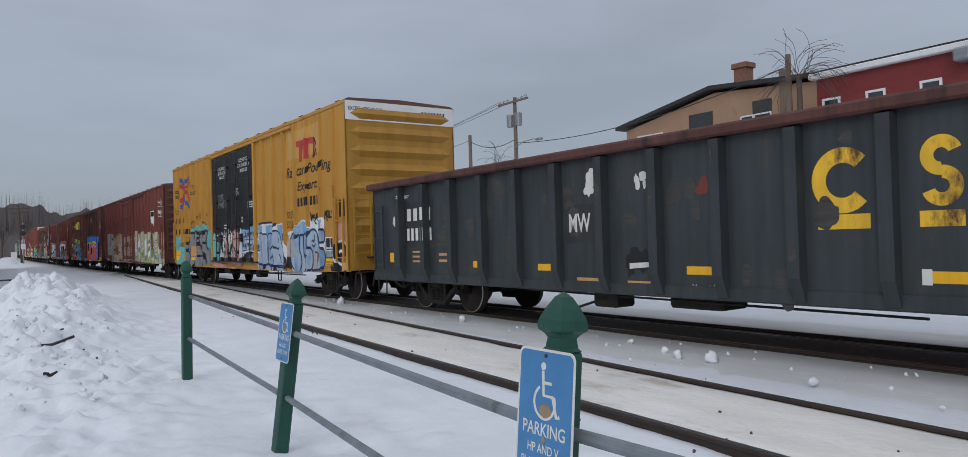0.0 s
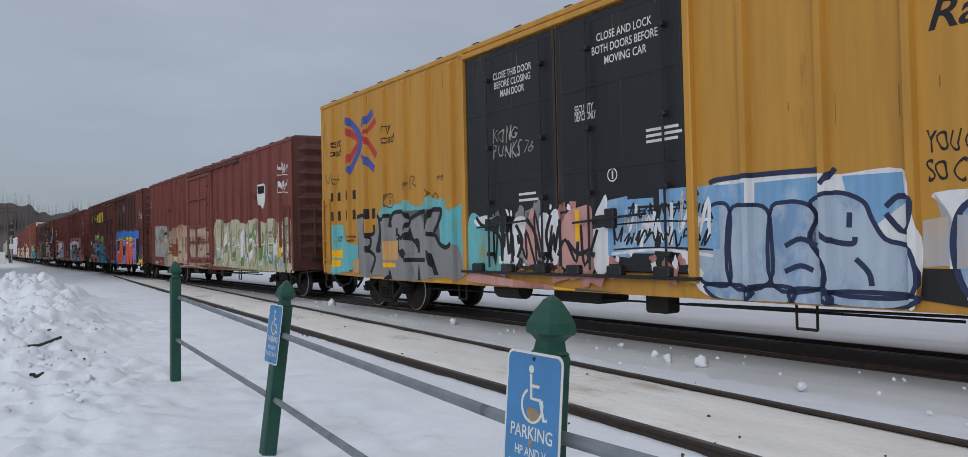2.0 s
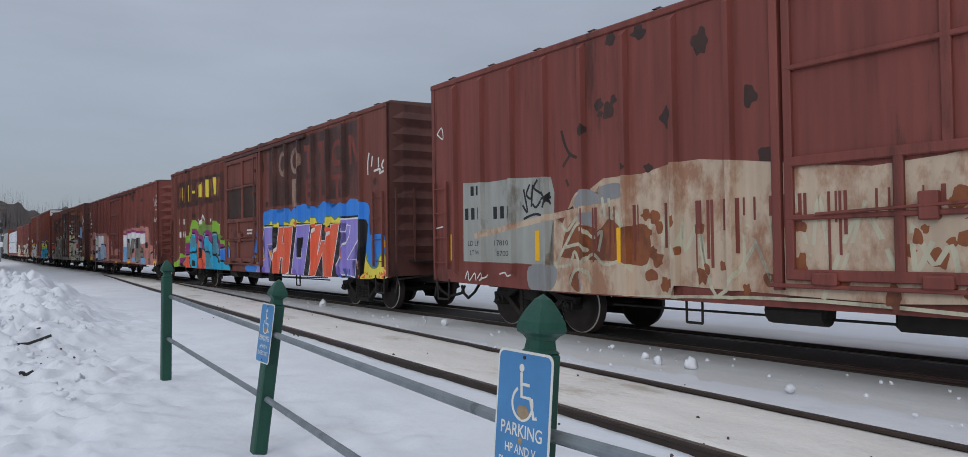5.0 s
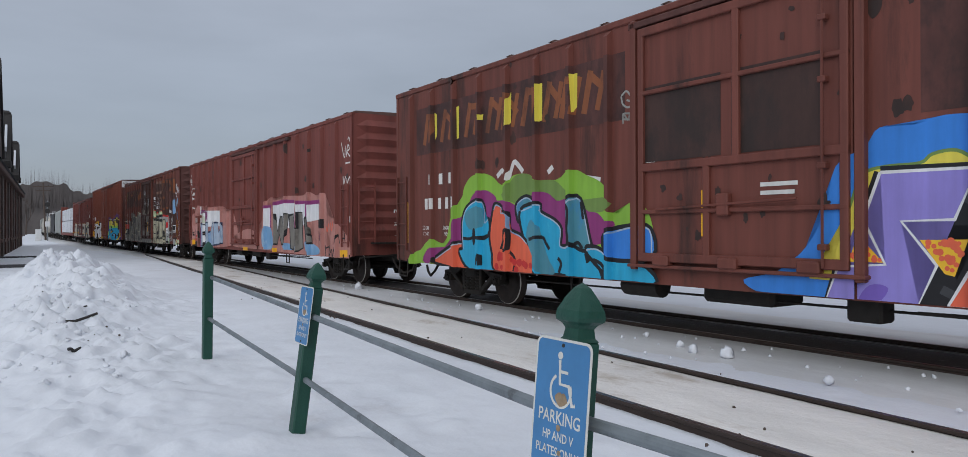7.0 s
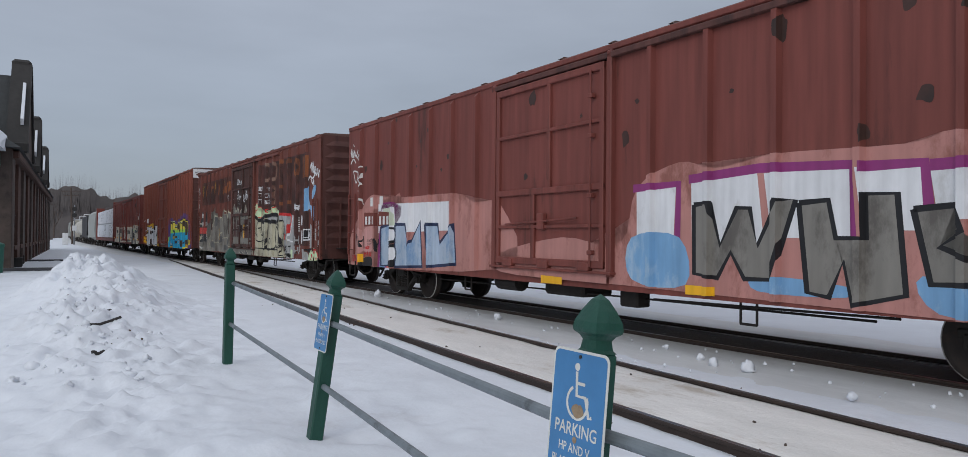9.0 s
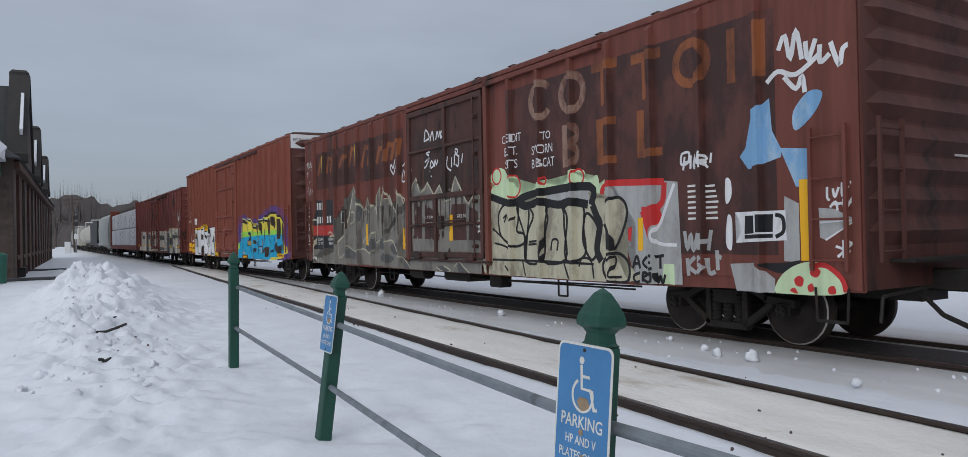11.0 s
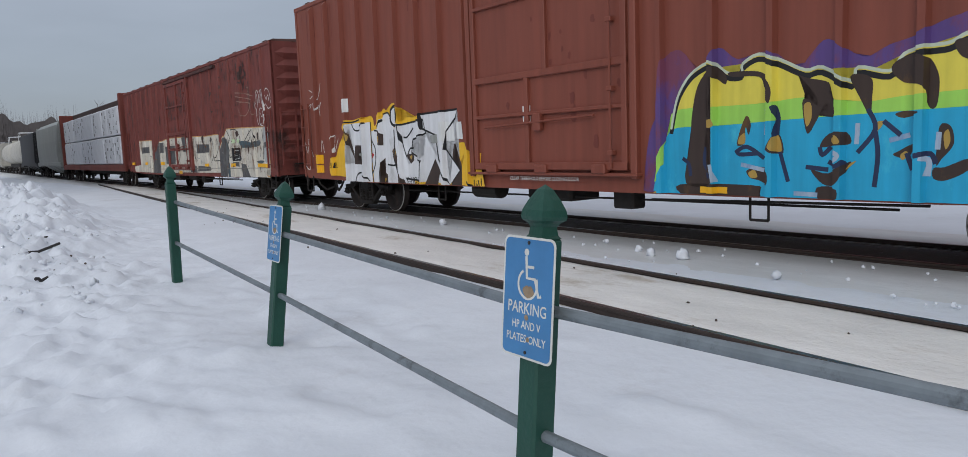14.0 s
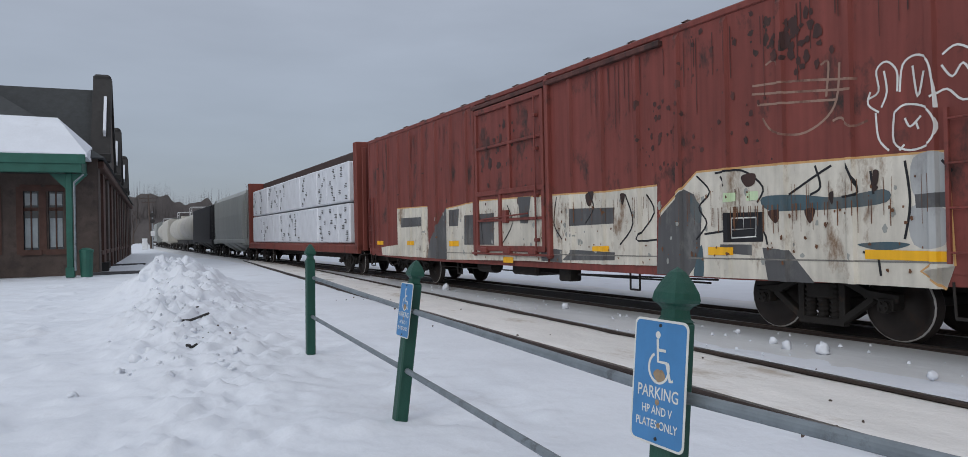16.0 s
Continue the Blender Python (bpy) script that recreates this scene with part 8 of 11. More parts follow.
paint(w_, "lettering", [word("LD LMT", 1.11, 1.53, 1.43, 1.51, 0.01), word("LT WT", 1.14, 1.5, 1.3, 1.38, 0.01), word("168500", 2.0, 2.42, 1.43, 1.51, 0.01), word("94500", 2.04, 2.4, 1.3, 1.38, 0.01)] + bars(1.04, 1.68, 2.38, 2.59, 3, 0.45) + bars(1.04, 1.7, 1.96, 2.16, 3, 0.45) + bars(1.9, 2.36, 1.96, 2.16, 2, 0.45), M["stencil_white"], 3, "white stencilled figures", true=True)
fill(w_, [(11.03, 1.52), (10.73, 2.23), (10.90, 2.40), (11.17, 2.46), (10.96, 2.59), (11.23, 2.77), (11.49, 2.75), (11.63, 2.60), (11.83, 2.61), (12.06, 2.43), (12.10, 2.21), (12.47, 2.35), (12.82, 2.46), (13.23, 2.32), (13.52, 2.55), (13.82, 2.53), (13.89, 2.35), (14.14, 2.43), (14.21, 2.26), (14.35, 2.36), (14.38, 2.18), (14.20, 1.95), (14.11, 1.44)], "spray_mint", 2, "pale green cloud of the graffiti")
for q_, r_ in (([(11.82, 2.40)], 0.22), ([(11.24, 2.63)], 0.17), ([(13.68, 2.43)], 0.15), ([(11.01, 2.46)], 0.08), ([(12.74, 2.44)], 0.08)):
    paint(w_, "graffiti", [ring(q_[0][0], q_[0][1], r_, 0.035)], M["spray_red"], 3, true=True)
fill(w_, [(14.28, 2.23), (14.48, 2.27), (15.60, 2.23), (15.82, 2.20), (15.88, 0.77), (14.96, 0.75), (14.98, 1.65), (14.48, 1.99)], "spray_grey_pale", 2.4, "pale grey graffiti letter", bend=False)
ink(w_, [[(14.27, 1.95), (14.26, 2.18), (14.45, 2.27), (15.00, 2.25), (15.57, 2.22)], [(15.57, 2.21), (15.53, 1.94), (15.35, 1.84), (15.11, 1.83)]], "spray_red", 3.4, 0.1)
panel(w_, [(15.08, 1.80), (15.47, 1.85), (15.55, 1.68), (15.35, 1.58), (15.22, 1.43)], "spray_red", 3.6)
panel(w_, [(14.82, 1.57), (14.91, 1.59), (14.88, 1.37), (14.82, 1.39)], "spray_red", 3.6)
fill(w_, [(15.61, 1.93), (15.76, 2.20), (15.79, 1.34), (15.46, 1.34), (15.34, 1.47), (15.46, 1.60)], "spray_grey_pale", 3.8, bend=False)
ink(w_, [[(15.76, 2.18), (15.61, 1.89), (15.49, 1.64), (15.35, 1.47), (15.46, 1.34), (15.79, 1.32)]], "spray_white", 4, 0.05)
fill(w_, [(10.79, 1.11), (10.92, 1.46), (11.14, 1.63), (10.99, 1.95), (10.89, 2.25), (11.51, 2.10), (12.00, 2.05), (12.10, 2.16), (12.73, 2.25), (13.92, 2.28), (13.99, 1.96), (14.19, 1.72), (14.33, 1.72), (14.37, 1.95), (14.58, 2.05), (14.77, 1.97), (14.80, 1.75), (14.66, 1.44), (14.49, 1.25), (14.72, 1.16), (14.84, 0.99), (14.80, 0.76), (11.26, 0.72), (10.79, 0.88)], "spray_cream", 4.2, "pale bubble letters with a black outline")
fill(w_, [(12.81, 2.20), (13.92, 2.23), (13.95, 1.99), (12.81, 2.02)], "spray_grey_pale", 4.5, bend=False)
ink(w_, [[(10.91, 2.28), (11.71, 2.09), (12.10, 2.18), (12.64, 2.24), (13.96, 2.26), (13.99, 1.96)], [(11.91, 2.11), (12.14, 2.02), (12.37, 2.04), (12.64, 2.08), (13.14, 2.00), (13.46, 2.04), (13.91, 1.97)], [(14.02, 1.96), (14.12, 1.77), (14.19, 1.63), (14.11, 1.25), (14.21, 1.06)], [(14.33, 1.67), (14.43, 1.44), (14.45, 1.25)]], "spray_black", 5, 0.14)
bubs_ = ([(11.30, 1.91), (11.51, 2.08), (11.91, 2.09), (11.94, 1.78), (11.89, 1.57), (12.12, 1.51), (12.12, 1.35), (11.78, 1.29), (11.39, 1.46), (11.29, 1.69)], [(11.90, 2.00), (12.10, 2.10), (12.28, 1.93), (12.22, 1.51), (12.15, 1.02), (12.12, 1.29), (12.12, 1.51)], [(12.41, 1.82), (12.32, 1.99), (12.55, 2.06), (12.81, 1.97), (12.75, 1.66), (12.69, 1.06), (12.15, 1.02), (12.22, 1.51)], [(12.84, 1.78), (12.79, 1.94), (13.06, 2.03), (13.26, 1.92), (13.29, 1.60), (13.31, 1.07), (12.69, 1.03), (12.75, 1.50)], [(13.37, 1.74), (13.30, 1.94), (13.54, 2.01), (13.80, 1.92), (13.79, 1.59), (13.81, 1.15), (13.31, 1.07)], [(13.79, 1.63), (13.87, 1.83), (14.05, 1.72), (14.15, 1.53), (14.11, 1.20), (13.96, 1.08), (13.78, 1.35)], [(14.33, 1.76), (14.41, 1.99), (14.61, 2.05), (14.77, 1.95), (14.80, 1.75), (14.66, 1.44), (14.49, 1.25), (14.36, 1.48)], [(14.24, 0.97), (14.35, 1.14), (14.59, 1.19), (14.78, 1.10), (14.84, 0.94), (14.77, 0.76), (14.37, 0.77)])
for q_ in bubs_:
    ink(w_, [q_], "spray_black", 5.4, 0.05, closed=True)
ink(w_, [[(11.13, 1.35), (11.58, 1.26), (11.63, 1.07)], [(11.08, 1.63), (11.39, 1.46)], [(11.06, 1.03), (12.60, 1.03), (14.03, 1.01)], [(12.26, 1.37), (12.61, 1.39)], [(12.25, 1.32), (12.61, 1.34)], [(12.91, 1.22), (12.96, 1.40), (13.11, 1.39), (13.08, 1.22)], [(14.41, 1.07), (14.52, 1.14), (14.55, 1.05), (14.44, 0.84), (14.67, 0.83)], [(11.45, 1.82), (11.56, 1.88), (11.48, 1.74)], [(11.60, 1.74), (11.70, 1.85), (11.68, 1.73)], [(11.75, 1.76), (11.85, 1.84)], [(11.47, 0.92), (11.67, 0.76)], [(12.06, 1.02), (12.14, 0.75)], [(12.51, 1.00), (12.59, 0.77)], [(13.27, 1.00), (13.38, 0.75)], [(13.66, 0.96), (13.74, 1.10), (13.96, 1.06), (14.02, 0.78)]], "spray_black", 6, 0.04)
ink(w_, [[(14.91, 0.97), (15.00, 1.16), (15.06, 0.97)], [(14.94, 1.04), (15.04, 1.05)], [(15.21, 1.15), (15.12, 1.06), (15.21, 0.98)], [(15.36, 1.16), (15.27, 1.15), (15.28, 0.98), (15.38, 0.99)], [(15.28, 1.06), (15.35, 1.07)], [(15.40, 1.15), (15.54, 1.17)], [(15.47, 1.15), (15.47, 0.98)], [(15.06, 0.91), (14.93, 0.86), (14.96, 0.77), (15.05, 0.78)], [(15.11, 0.78), (15.12, 0.91), (15.21, 0.89), (15.11, 0.83), (15.22, 0.77)], [(15.27, 0.85), (15.34, 0.92), (15.35, 0.81), (15.28, 0.78)], [(15.40, 0.92), (15.43, 0.78), (15.47, 0.88), (15.51, 0.77), (15.56, 0.90)]], "spray_black", 5.5, 0.045)
panel(w_, [(15.04, 1.72), (15.14, 1.72), (15.13, 1.24), (15.03, 1.23)], "reflector", 6)
panel(w_, [(17.70, 2.09), (17.81, 2.09), (17.81, 1.14), (17.71, 1.14)], "reflector", 6)
panel(w_, [(15.53, 1.05), (15.73, 1.05), (15.73, 0.76), (15.50, 0.77)], "spray_mint", 3)
ink(w_, [[(15.93, 1.51), (15.98, 1.26), (16.04, 1.47), (16.08, 1.24), (16.17, 1.52)], [(16.24, 1.48), (16.24, 1.26)], [(16.39, 1.52), (16.34, 1.25)], [(16.24, 1.36), (16.37, 1.38)], [(15.97, 1.14), (15.99, 0.90)], [(16.11, 1.16), (15.99, 1.04), (16.13, 0.94)], [(16.26, 1.17), (16.18, 1.08), (16.28, 1.03), (16.18, 0.94)], [(16.33, 1.15), (16.35, 0.95), (16.45, 0.97)], [(16.46, 1.19), (16.55, 1.15)], [(16.48, 1.25), (16.49, 0.99)]], "spray_grey_pale", 3, 0.06)
ink(w_, [[(15.89, 2.43), (15.91, 2.57), (16.04, 2.58), (16.01, 2.44), (15.89, 2.43)], [(16.12, 2.41), (16.17, 2.59), (16.22, 2.42)], [(16.27, 2.58), (16.24, 2.42), (16.34, 2.43)], [(15.93, 2.35), (15.96, 2.53)], [(16.07, 2.54), (16.06, 2.36)], [(15.94, 2.45), (16.06, 2.46)], [(16.14, 2.51), (16.12, 2.37), (16.22, 2.38)], [(16.14, 2.44), (16.22, 2.45)], [(16.27, 2.36), (16.27, 2.52), (16.35, 2.47), (16.28, 2.44), (16.36, 2.35)], [(16.42, 2.54), (16.40, 2.41)]], "spray_white", 3, 0.035)
fill(w_, [(17.50, 1.91), (17.69, 1.81), (17.69, 1.12), (17.48, 1.13), (17.48, 1.45)], "spray_grey_pale", 2.5, bend=False)
fill(w_, [(17.94, 1.75), (18.13, 1.73), (18.39, 1.60), (18.02, 1.38), (17.95, 1.41)], "spray_grey_pale", 2.5, bend=False)
ink(w_, [[(17.95, 1.58), (18.39, 1.60), (18.02, 1.38)]], "spray_white", 3, 0.025, bend=False)
fill(w_, [(16.69, 1.08), (17.06, 1.10), (17.35, 0.91), (17.34, 0.70), (16.78, 0.70)], "spray_grey_pale", 2.5, bend=False)
fill(w_, [(17.16, 1.09), (17.48, 1.11), (17.71, 1.14), (17.47, 0.99), (17.27, 1.02)], "spray_black", 2.8)
fill(w_, [(17.36, 0.73), (17.43, 0.95), (17.67, 1.10), (17.94, 1.12), (18.19, 0.98), (18.25, 0.79), (17.82, 0.74)], "spray_mint", 3, "pale green mushroom shape with red spots")
ink(w_, [[(17.81, 1.07), (18.01, 1.09), (18.20, 0.95), (18.25, 0.80)]], "spray_red", 4, 0.06)
for q_ in ([(17.61, 0.92), (17.67, 0.96), (17.73, 0.93), (17.71, 0.84), (17.63, 0.85)], [(17.82, 1.02), (17.88, 1.07), (17.95, 1.02), (17.90, 0.95), (17.83, 0.97)], [(17.78, 0.84), (17.84, 0.88), (17.86, 0.80), (17.80, 0.78)], [(18.04, 0.84), (18.11, 0.86), (18.13, 0.78), (18.05, 0.77)], [(17.55, 0.78), (17.61, 0.82), (17.65, 0.75)]):
    fill(w_, q_, "spray_red", 4.2)
panel(w_, [(16.78, 1.74), (17.51, 1.74), (17.52, 1.38), (16.79, 1.35), (16.89, 1.53)], "spray_white", 3)
panel(w_, [(16.93, 1.69), (17.12, 1.69), (17.12, 1.47), (16.92, 1.46)], "spray_black", 4)
panel(w_, [(17.14, 1.70), (17.34, 1.70), (17.33, 1.48), (17.14, 1.48)], "spray_black", 4)
panel(w_, [(16.92, 1.45), (17.33, 1.46), (17.33, 1.41), (16.92, 1.40)], "spray_black", 4)
ink(w_, [[(17.37, 1.69), (17.47, 1.65), (17.48, 1.49), (17.37, 1.42)]], "spray_black", 4, 0.05)
for q_ in ([(16.64, 2.17), (16.72, 2.15), (16.73, 1.95), (16.64, 1.86)], [(16.66, 1.69), (16.73, 1.65), (16.72, 1.27), (16.63, 1.34)]):
    fill(w_, q_, "spray_white", 3)
ink(w_, [[(18.14, 1.31), (18.31, 1.25)], [(18.23, 1.38), (18.23, 1.18)], [(18.16, 1.19), (18.32, 1.33)], [(18.05, 1.98), (18.05, 1.86), (18.08, 1.83)], [(18.12, 1.96), (18.14, 1.86), (18.19, 1.97)], [(18.23, 2.02), (18.23, 1.87), (18.30, 1.98)], [(18.33, 2.03), (18.38, 1.93)], [(18.08, 1.75), (18.15, 1.81), (18.17, 1.71)], [(18.24, 1.84), (18.26, 1.72), (18.35, 1.85)], [(18.10, 1.78), (18.34, 1.80)], [(18.37, 1.41), (18.46, 1.22)], [(18.25, 1.38), (18.40, 1.31)]], "spray_white", 3, 0.03)
ink(w_, [[(18.57, 2.30), (18.54, 2.17), (18.62, 2.13), (18.67, 2.26)], [(18.65, 2.12), (18.55, 2.11), (18.55, 2.03), (18.63, 2.01)], [(18.53, 1.97), (18.66, 1.99), (18.64, 1.91), (18.55, 1.90)], [(18.54, 1.84), (18.54, 1.77), (18.64, 1.79), (18.64, 1.85)], [(18.64, 1.72), (18.54, 1.71), (18.55, 1.63), (18.64, 1.64)], [(18.54, 1.58), (18.65, 1.60)], [(18.54, 1.52), (18.60, 1.54), (18.65, 1.49)], [(18.55, 1.41), (18.63, 1.44), (18.66, 1.34), (18.58, 1.30), (18.53, 1.36)], [(18.56, 1.09), (18.62, 1.00), (18.60, 0.84)]], "spray_white", 3, 0.05)
fill(w_, [(16.87, 2.44), (16.96, 2.54), (17.06, 2.97), (17.32, 3.11), (17.35, 2.71), (17.47, 2.48), (17.47, 2.38), (17.00, 2.27)], "spray_sky", 3, "light blue paint shape", bend=False)
fill(w_, [(17.64, 2.89), (17.84, 3.10), (18.02, 3.06), (17.91, 2.84), (17.67, 2.67)], "spray_sky", 3, "light blue paint shape")
panel(w_, [(17.45, 2.49), (17.86, 2.44), (17.85, 2.00), (17.66, 2.01)], "spray_sky", 2.9)
paint(w_, "lettering", lines(16.0, 16.22, 1.62, 2.14, 7, 0.4) + lines(16.31, 16.53, 1.62, 2.12, 7, 0.4), M["stencil_white"], 3, true=True)
ink(w_, [[(17.46, 3.66), (17.55, 3.82), (17.62, 3.52), (17.70, 3.85), (17.77, 3.49)], [(17.29, 3.30), (17.45, 3.41), (17.69, 3.33), (18.00, 3.51)], [(17.82, 3.69), (17.85, 3.47), (17.95, 3.69)], [(18.00, 3.61), (18.00, 3.41), (18.12, 3.48)], [(18.13, 3.61), (18.23, 3.33), (18.28, 3.51), (18.42, 3.54)], [(17.53, 3.33), (17.69, 3.16), (17.77, 3.30), (17.80, 3.10)]], "spray_white", 3, 0.06)
paint(w_, "lettering", [ring(12.68, 3.86, 0.36, 0.13, 40, 320), ring(13.55, 3.84, 0.36, 0.14), rect(13.28, 13.52, 2.62, 3.33), ring(13.52, 3.15, 0.2, 0.11, -90, 90), ring(13.52, 2.82, 0.2, 0.11, -90, 90)], M["faded_letter"], 1, "worn white letter shapes", true=True)
paint(w_, "lettering", [rect(14.05, 14.65, 4.05, 4.2), rect(14.27, 14.43, 3.5, 4.1), rect(14.95, 15.55, 4.0, 4.15), rect(15.17, 15.33, 3.45, 4.05), ring(16.1, 3.8, 0.34, 0.13), rect(16.7, 16.83, 3.4, 4.1), rect(17.15, 17.28, 3.4, 4.1), rect(14.15, 14.3, 2.6, 3.3), rect(14.15, 14.6, 2.58, 2.7), rect(14.15, 14.6, 3.18, 3.3), rect(15.05, 15.55, 2.6, 2.72), rect(15.05, 15.2, 2.6, 3.3)], M["faded_orange"], 1, "ghost of old orange lettering", true=True)
paint(w_, "graffiti", [word("CREDIT", 11.45, 12.07, 3.22, 3.38), word("BLT.", 11.53, 11.95, 2.98, 3.14), word("STS", 11.55, 11.95, 2.74, 2.9), word("TO", 12.7, 12.95, 3.16, 3.3), word("SWORN", 12.4, 13.0, 2.92, 3.08), word("BOBCAT", 12.4, 13.05, 2.68, 2.84)], M["spray_white"], 3, "white handwritten tag", true=True)
paint(w_, "reflector", [rect(4.87, 4.99, 1.3, 1.85), rect(7.1, 7.22, 1.2, 1.7), rect(9.45, 9.6, 1.4, 1.95), rect(0.78, 0.88, 1.2, 1.9)], M["reflector"], 5, true=True)
paint(w_, "rust_stain", stains(7.7, 10.8, 0.95, 2.5, 40, 0.07, 114), M["spray_warm_grey"], 2.8, true=True)
paint(w_, "rust_stain", stains(7.6, 10.8, 1.0, 4.2, 60, 0.06, 115) + drips(2.4, 11.0, 2.3, 60, 116, 0.02, 0.9), M["soot"], 2.9, true=True)
ink(w_, [[(0.07, 3.82), (0.22, 3.90), (0.15, 3.72)], [(0.27, 3.71), (0.33, 3.93), (0.40, 3.73)], [(0.46, 3.74), (0.52, 3.92), (0.59, 3.73)], [(0.64, 3.76), (0.73, 3.89), (0.77, 3.70)], [(0.82, 3.74), (0.89, 3.59)], [(0.12, 3.54), (0.26, 3.62), (0.20, 3.45)], [(0.17, 2.98), (0.29, 3.13), (0.33, 2.87)], [(0.39, 2.90), (0.45, 3.08), (0.52, 2.88)], [(0.58, 2.92), (0.66, 3.06), (0.70, 2.87)], [(0.76, 3.02), (0.78, 2.88)], [(0.35, 3.28), (0.46, 3.30)], [(0.26, 2.44), (0.40, 2.51), (0.44, 2.35), (0.28, 2.32)], [(0.24, 2.18), (0.44, 2.23), (0.38, 2.08)], [(0.23, 1.91), (0.45, 1.96), (0.28, 1.79), (0.44, 1.73)], [(0.19, 1.56), (0.33, 1.62), (0.26, 1.41), (0.43, 1.48)], [(0.20, 1.30), (0.39, 1.34)], [(0.85, 0.83), (0.93, 0.94), (0.97, 0.81)], [(1.05, 0.90), (1.07, 0.81), (1.17, 0.90)], [(1.23, 0.88), (1.35, 0.90)]], "stencil_white", 3, 0.025)
ink(w_, [[(0.70, 1.83), (0.84, 2.04), (0.99, 2.07), (1.07, 1.91), (0.98, 1.48), (0.87, 1.13)], [(0.75, 1.66), (0.78, 1.27), (0.89, 0.99)], [(2.00, 1.64), (2.19, 1.68), (2.37, 1.60)], [(2.09, 1.54), (2.46, 1.58), (2.71, 1.55)]], "spray_cream", 3, 0.05)

# -- the fresh red-brown car
n_ = NEW
fill(n_, [(11.50, 0.88), (11.58, 1.52), (11.76, 1.90), (11.82, 2.46), (12.10, 2.58), (12.41, 2.29), (12.67, 2.54), (12.95, 2.37), (13.37, 2.42), (13.69, 2.19), (13.86, 2.33), (14.05, 2.46), (14.42, 2.23), (14.68, 2.32), (14.90, 2.37), (15.13, 2.47), (15.37, 2.52), (15.78, 2.47), (16.20, 2.33), (16.34, 1.84), (16.35, 0.77), (14.27, 0.68), (11.75, 0.73)], "spray_purple", 1, "purple haze round the graffiti")
mur_ = [(11.82, 0.85), (11.95, 1.58), (12.03, 1.92), (12.14, 2.13), (12.32, 2.30), (12.58, 2.38), (12.79, 2.23), (12.99, 2.21), (13.01, 2.31), (13.22, 2.40), (13.48, 2.31), (13.79, 2.16), (13.99, 2.17), (14.31, 1.99), (14.37, 2.13), (14.69, 2.06), (14.82, 2.21), (15.01, 2.26), (15.23, 2.27), (15.38, 2.34), (15.61, 2.35), (15.86, 2.24), (16.01, 2.07), (16.11, 1.74), (16.17, 0.76), (14.46, 0.69), (11.82, 0.73)]
fill(n_, mur_, "spray_yellow", 2, "yellow top of the graffiti")
fill(n_, [(11.93, 1.54), (12.00, 1.81), (12.58, 1.83), (13.30, 1.83), (13.80, 1.86), (14.43, 1.77), (14.83, 1.80), (15.40, 1.82), (15.81, 1.83), (16.11, 1.71), (16.17, 0.76), (14.46, 0.69), (11.82, 0.73)], "spray_lime", 2.4)
fill(n_, [(11.85, 1.12), (11.93, 1.56), (12.58, 1.59), (13.41, 1.62), (14.25, 1.64), (14.84, 1.65), (15.40, 1.66), (15.81, 1.66), (16.12, 1.57), (16.17, 0.76), (14.46, 0.69), (11.82, 0.69)], "spray_cyan", 2.8, "bright blue lower half of the graffiti")
ink(n_, [mur_[1:-3]], "spray_mint_pale", 3.4, 0.035)
ink(n_, [[(u, z - 0.06) for u, z in mur_[1:-3]]], "spray_black", 3.2, 0.06)
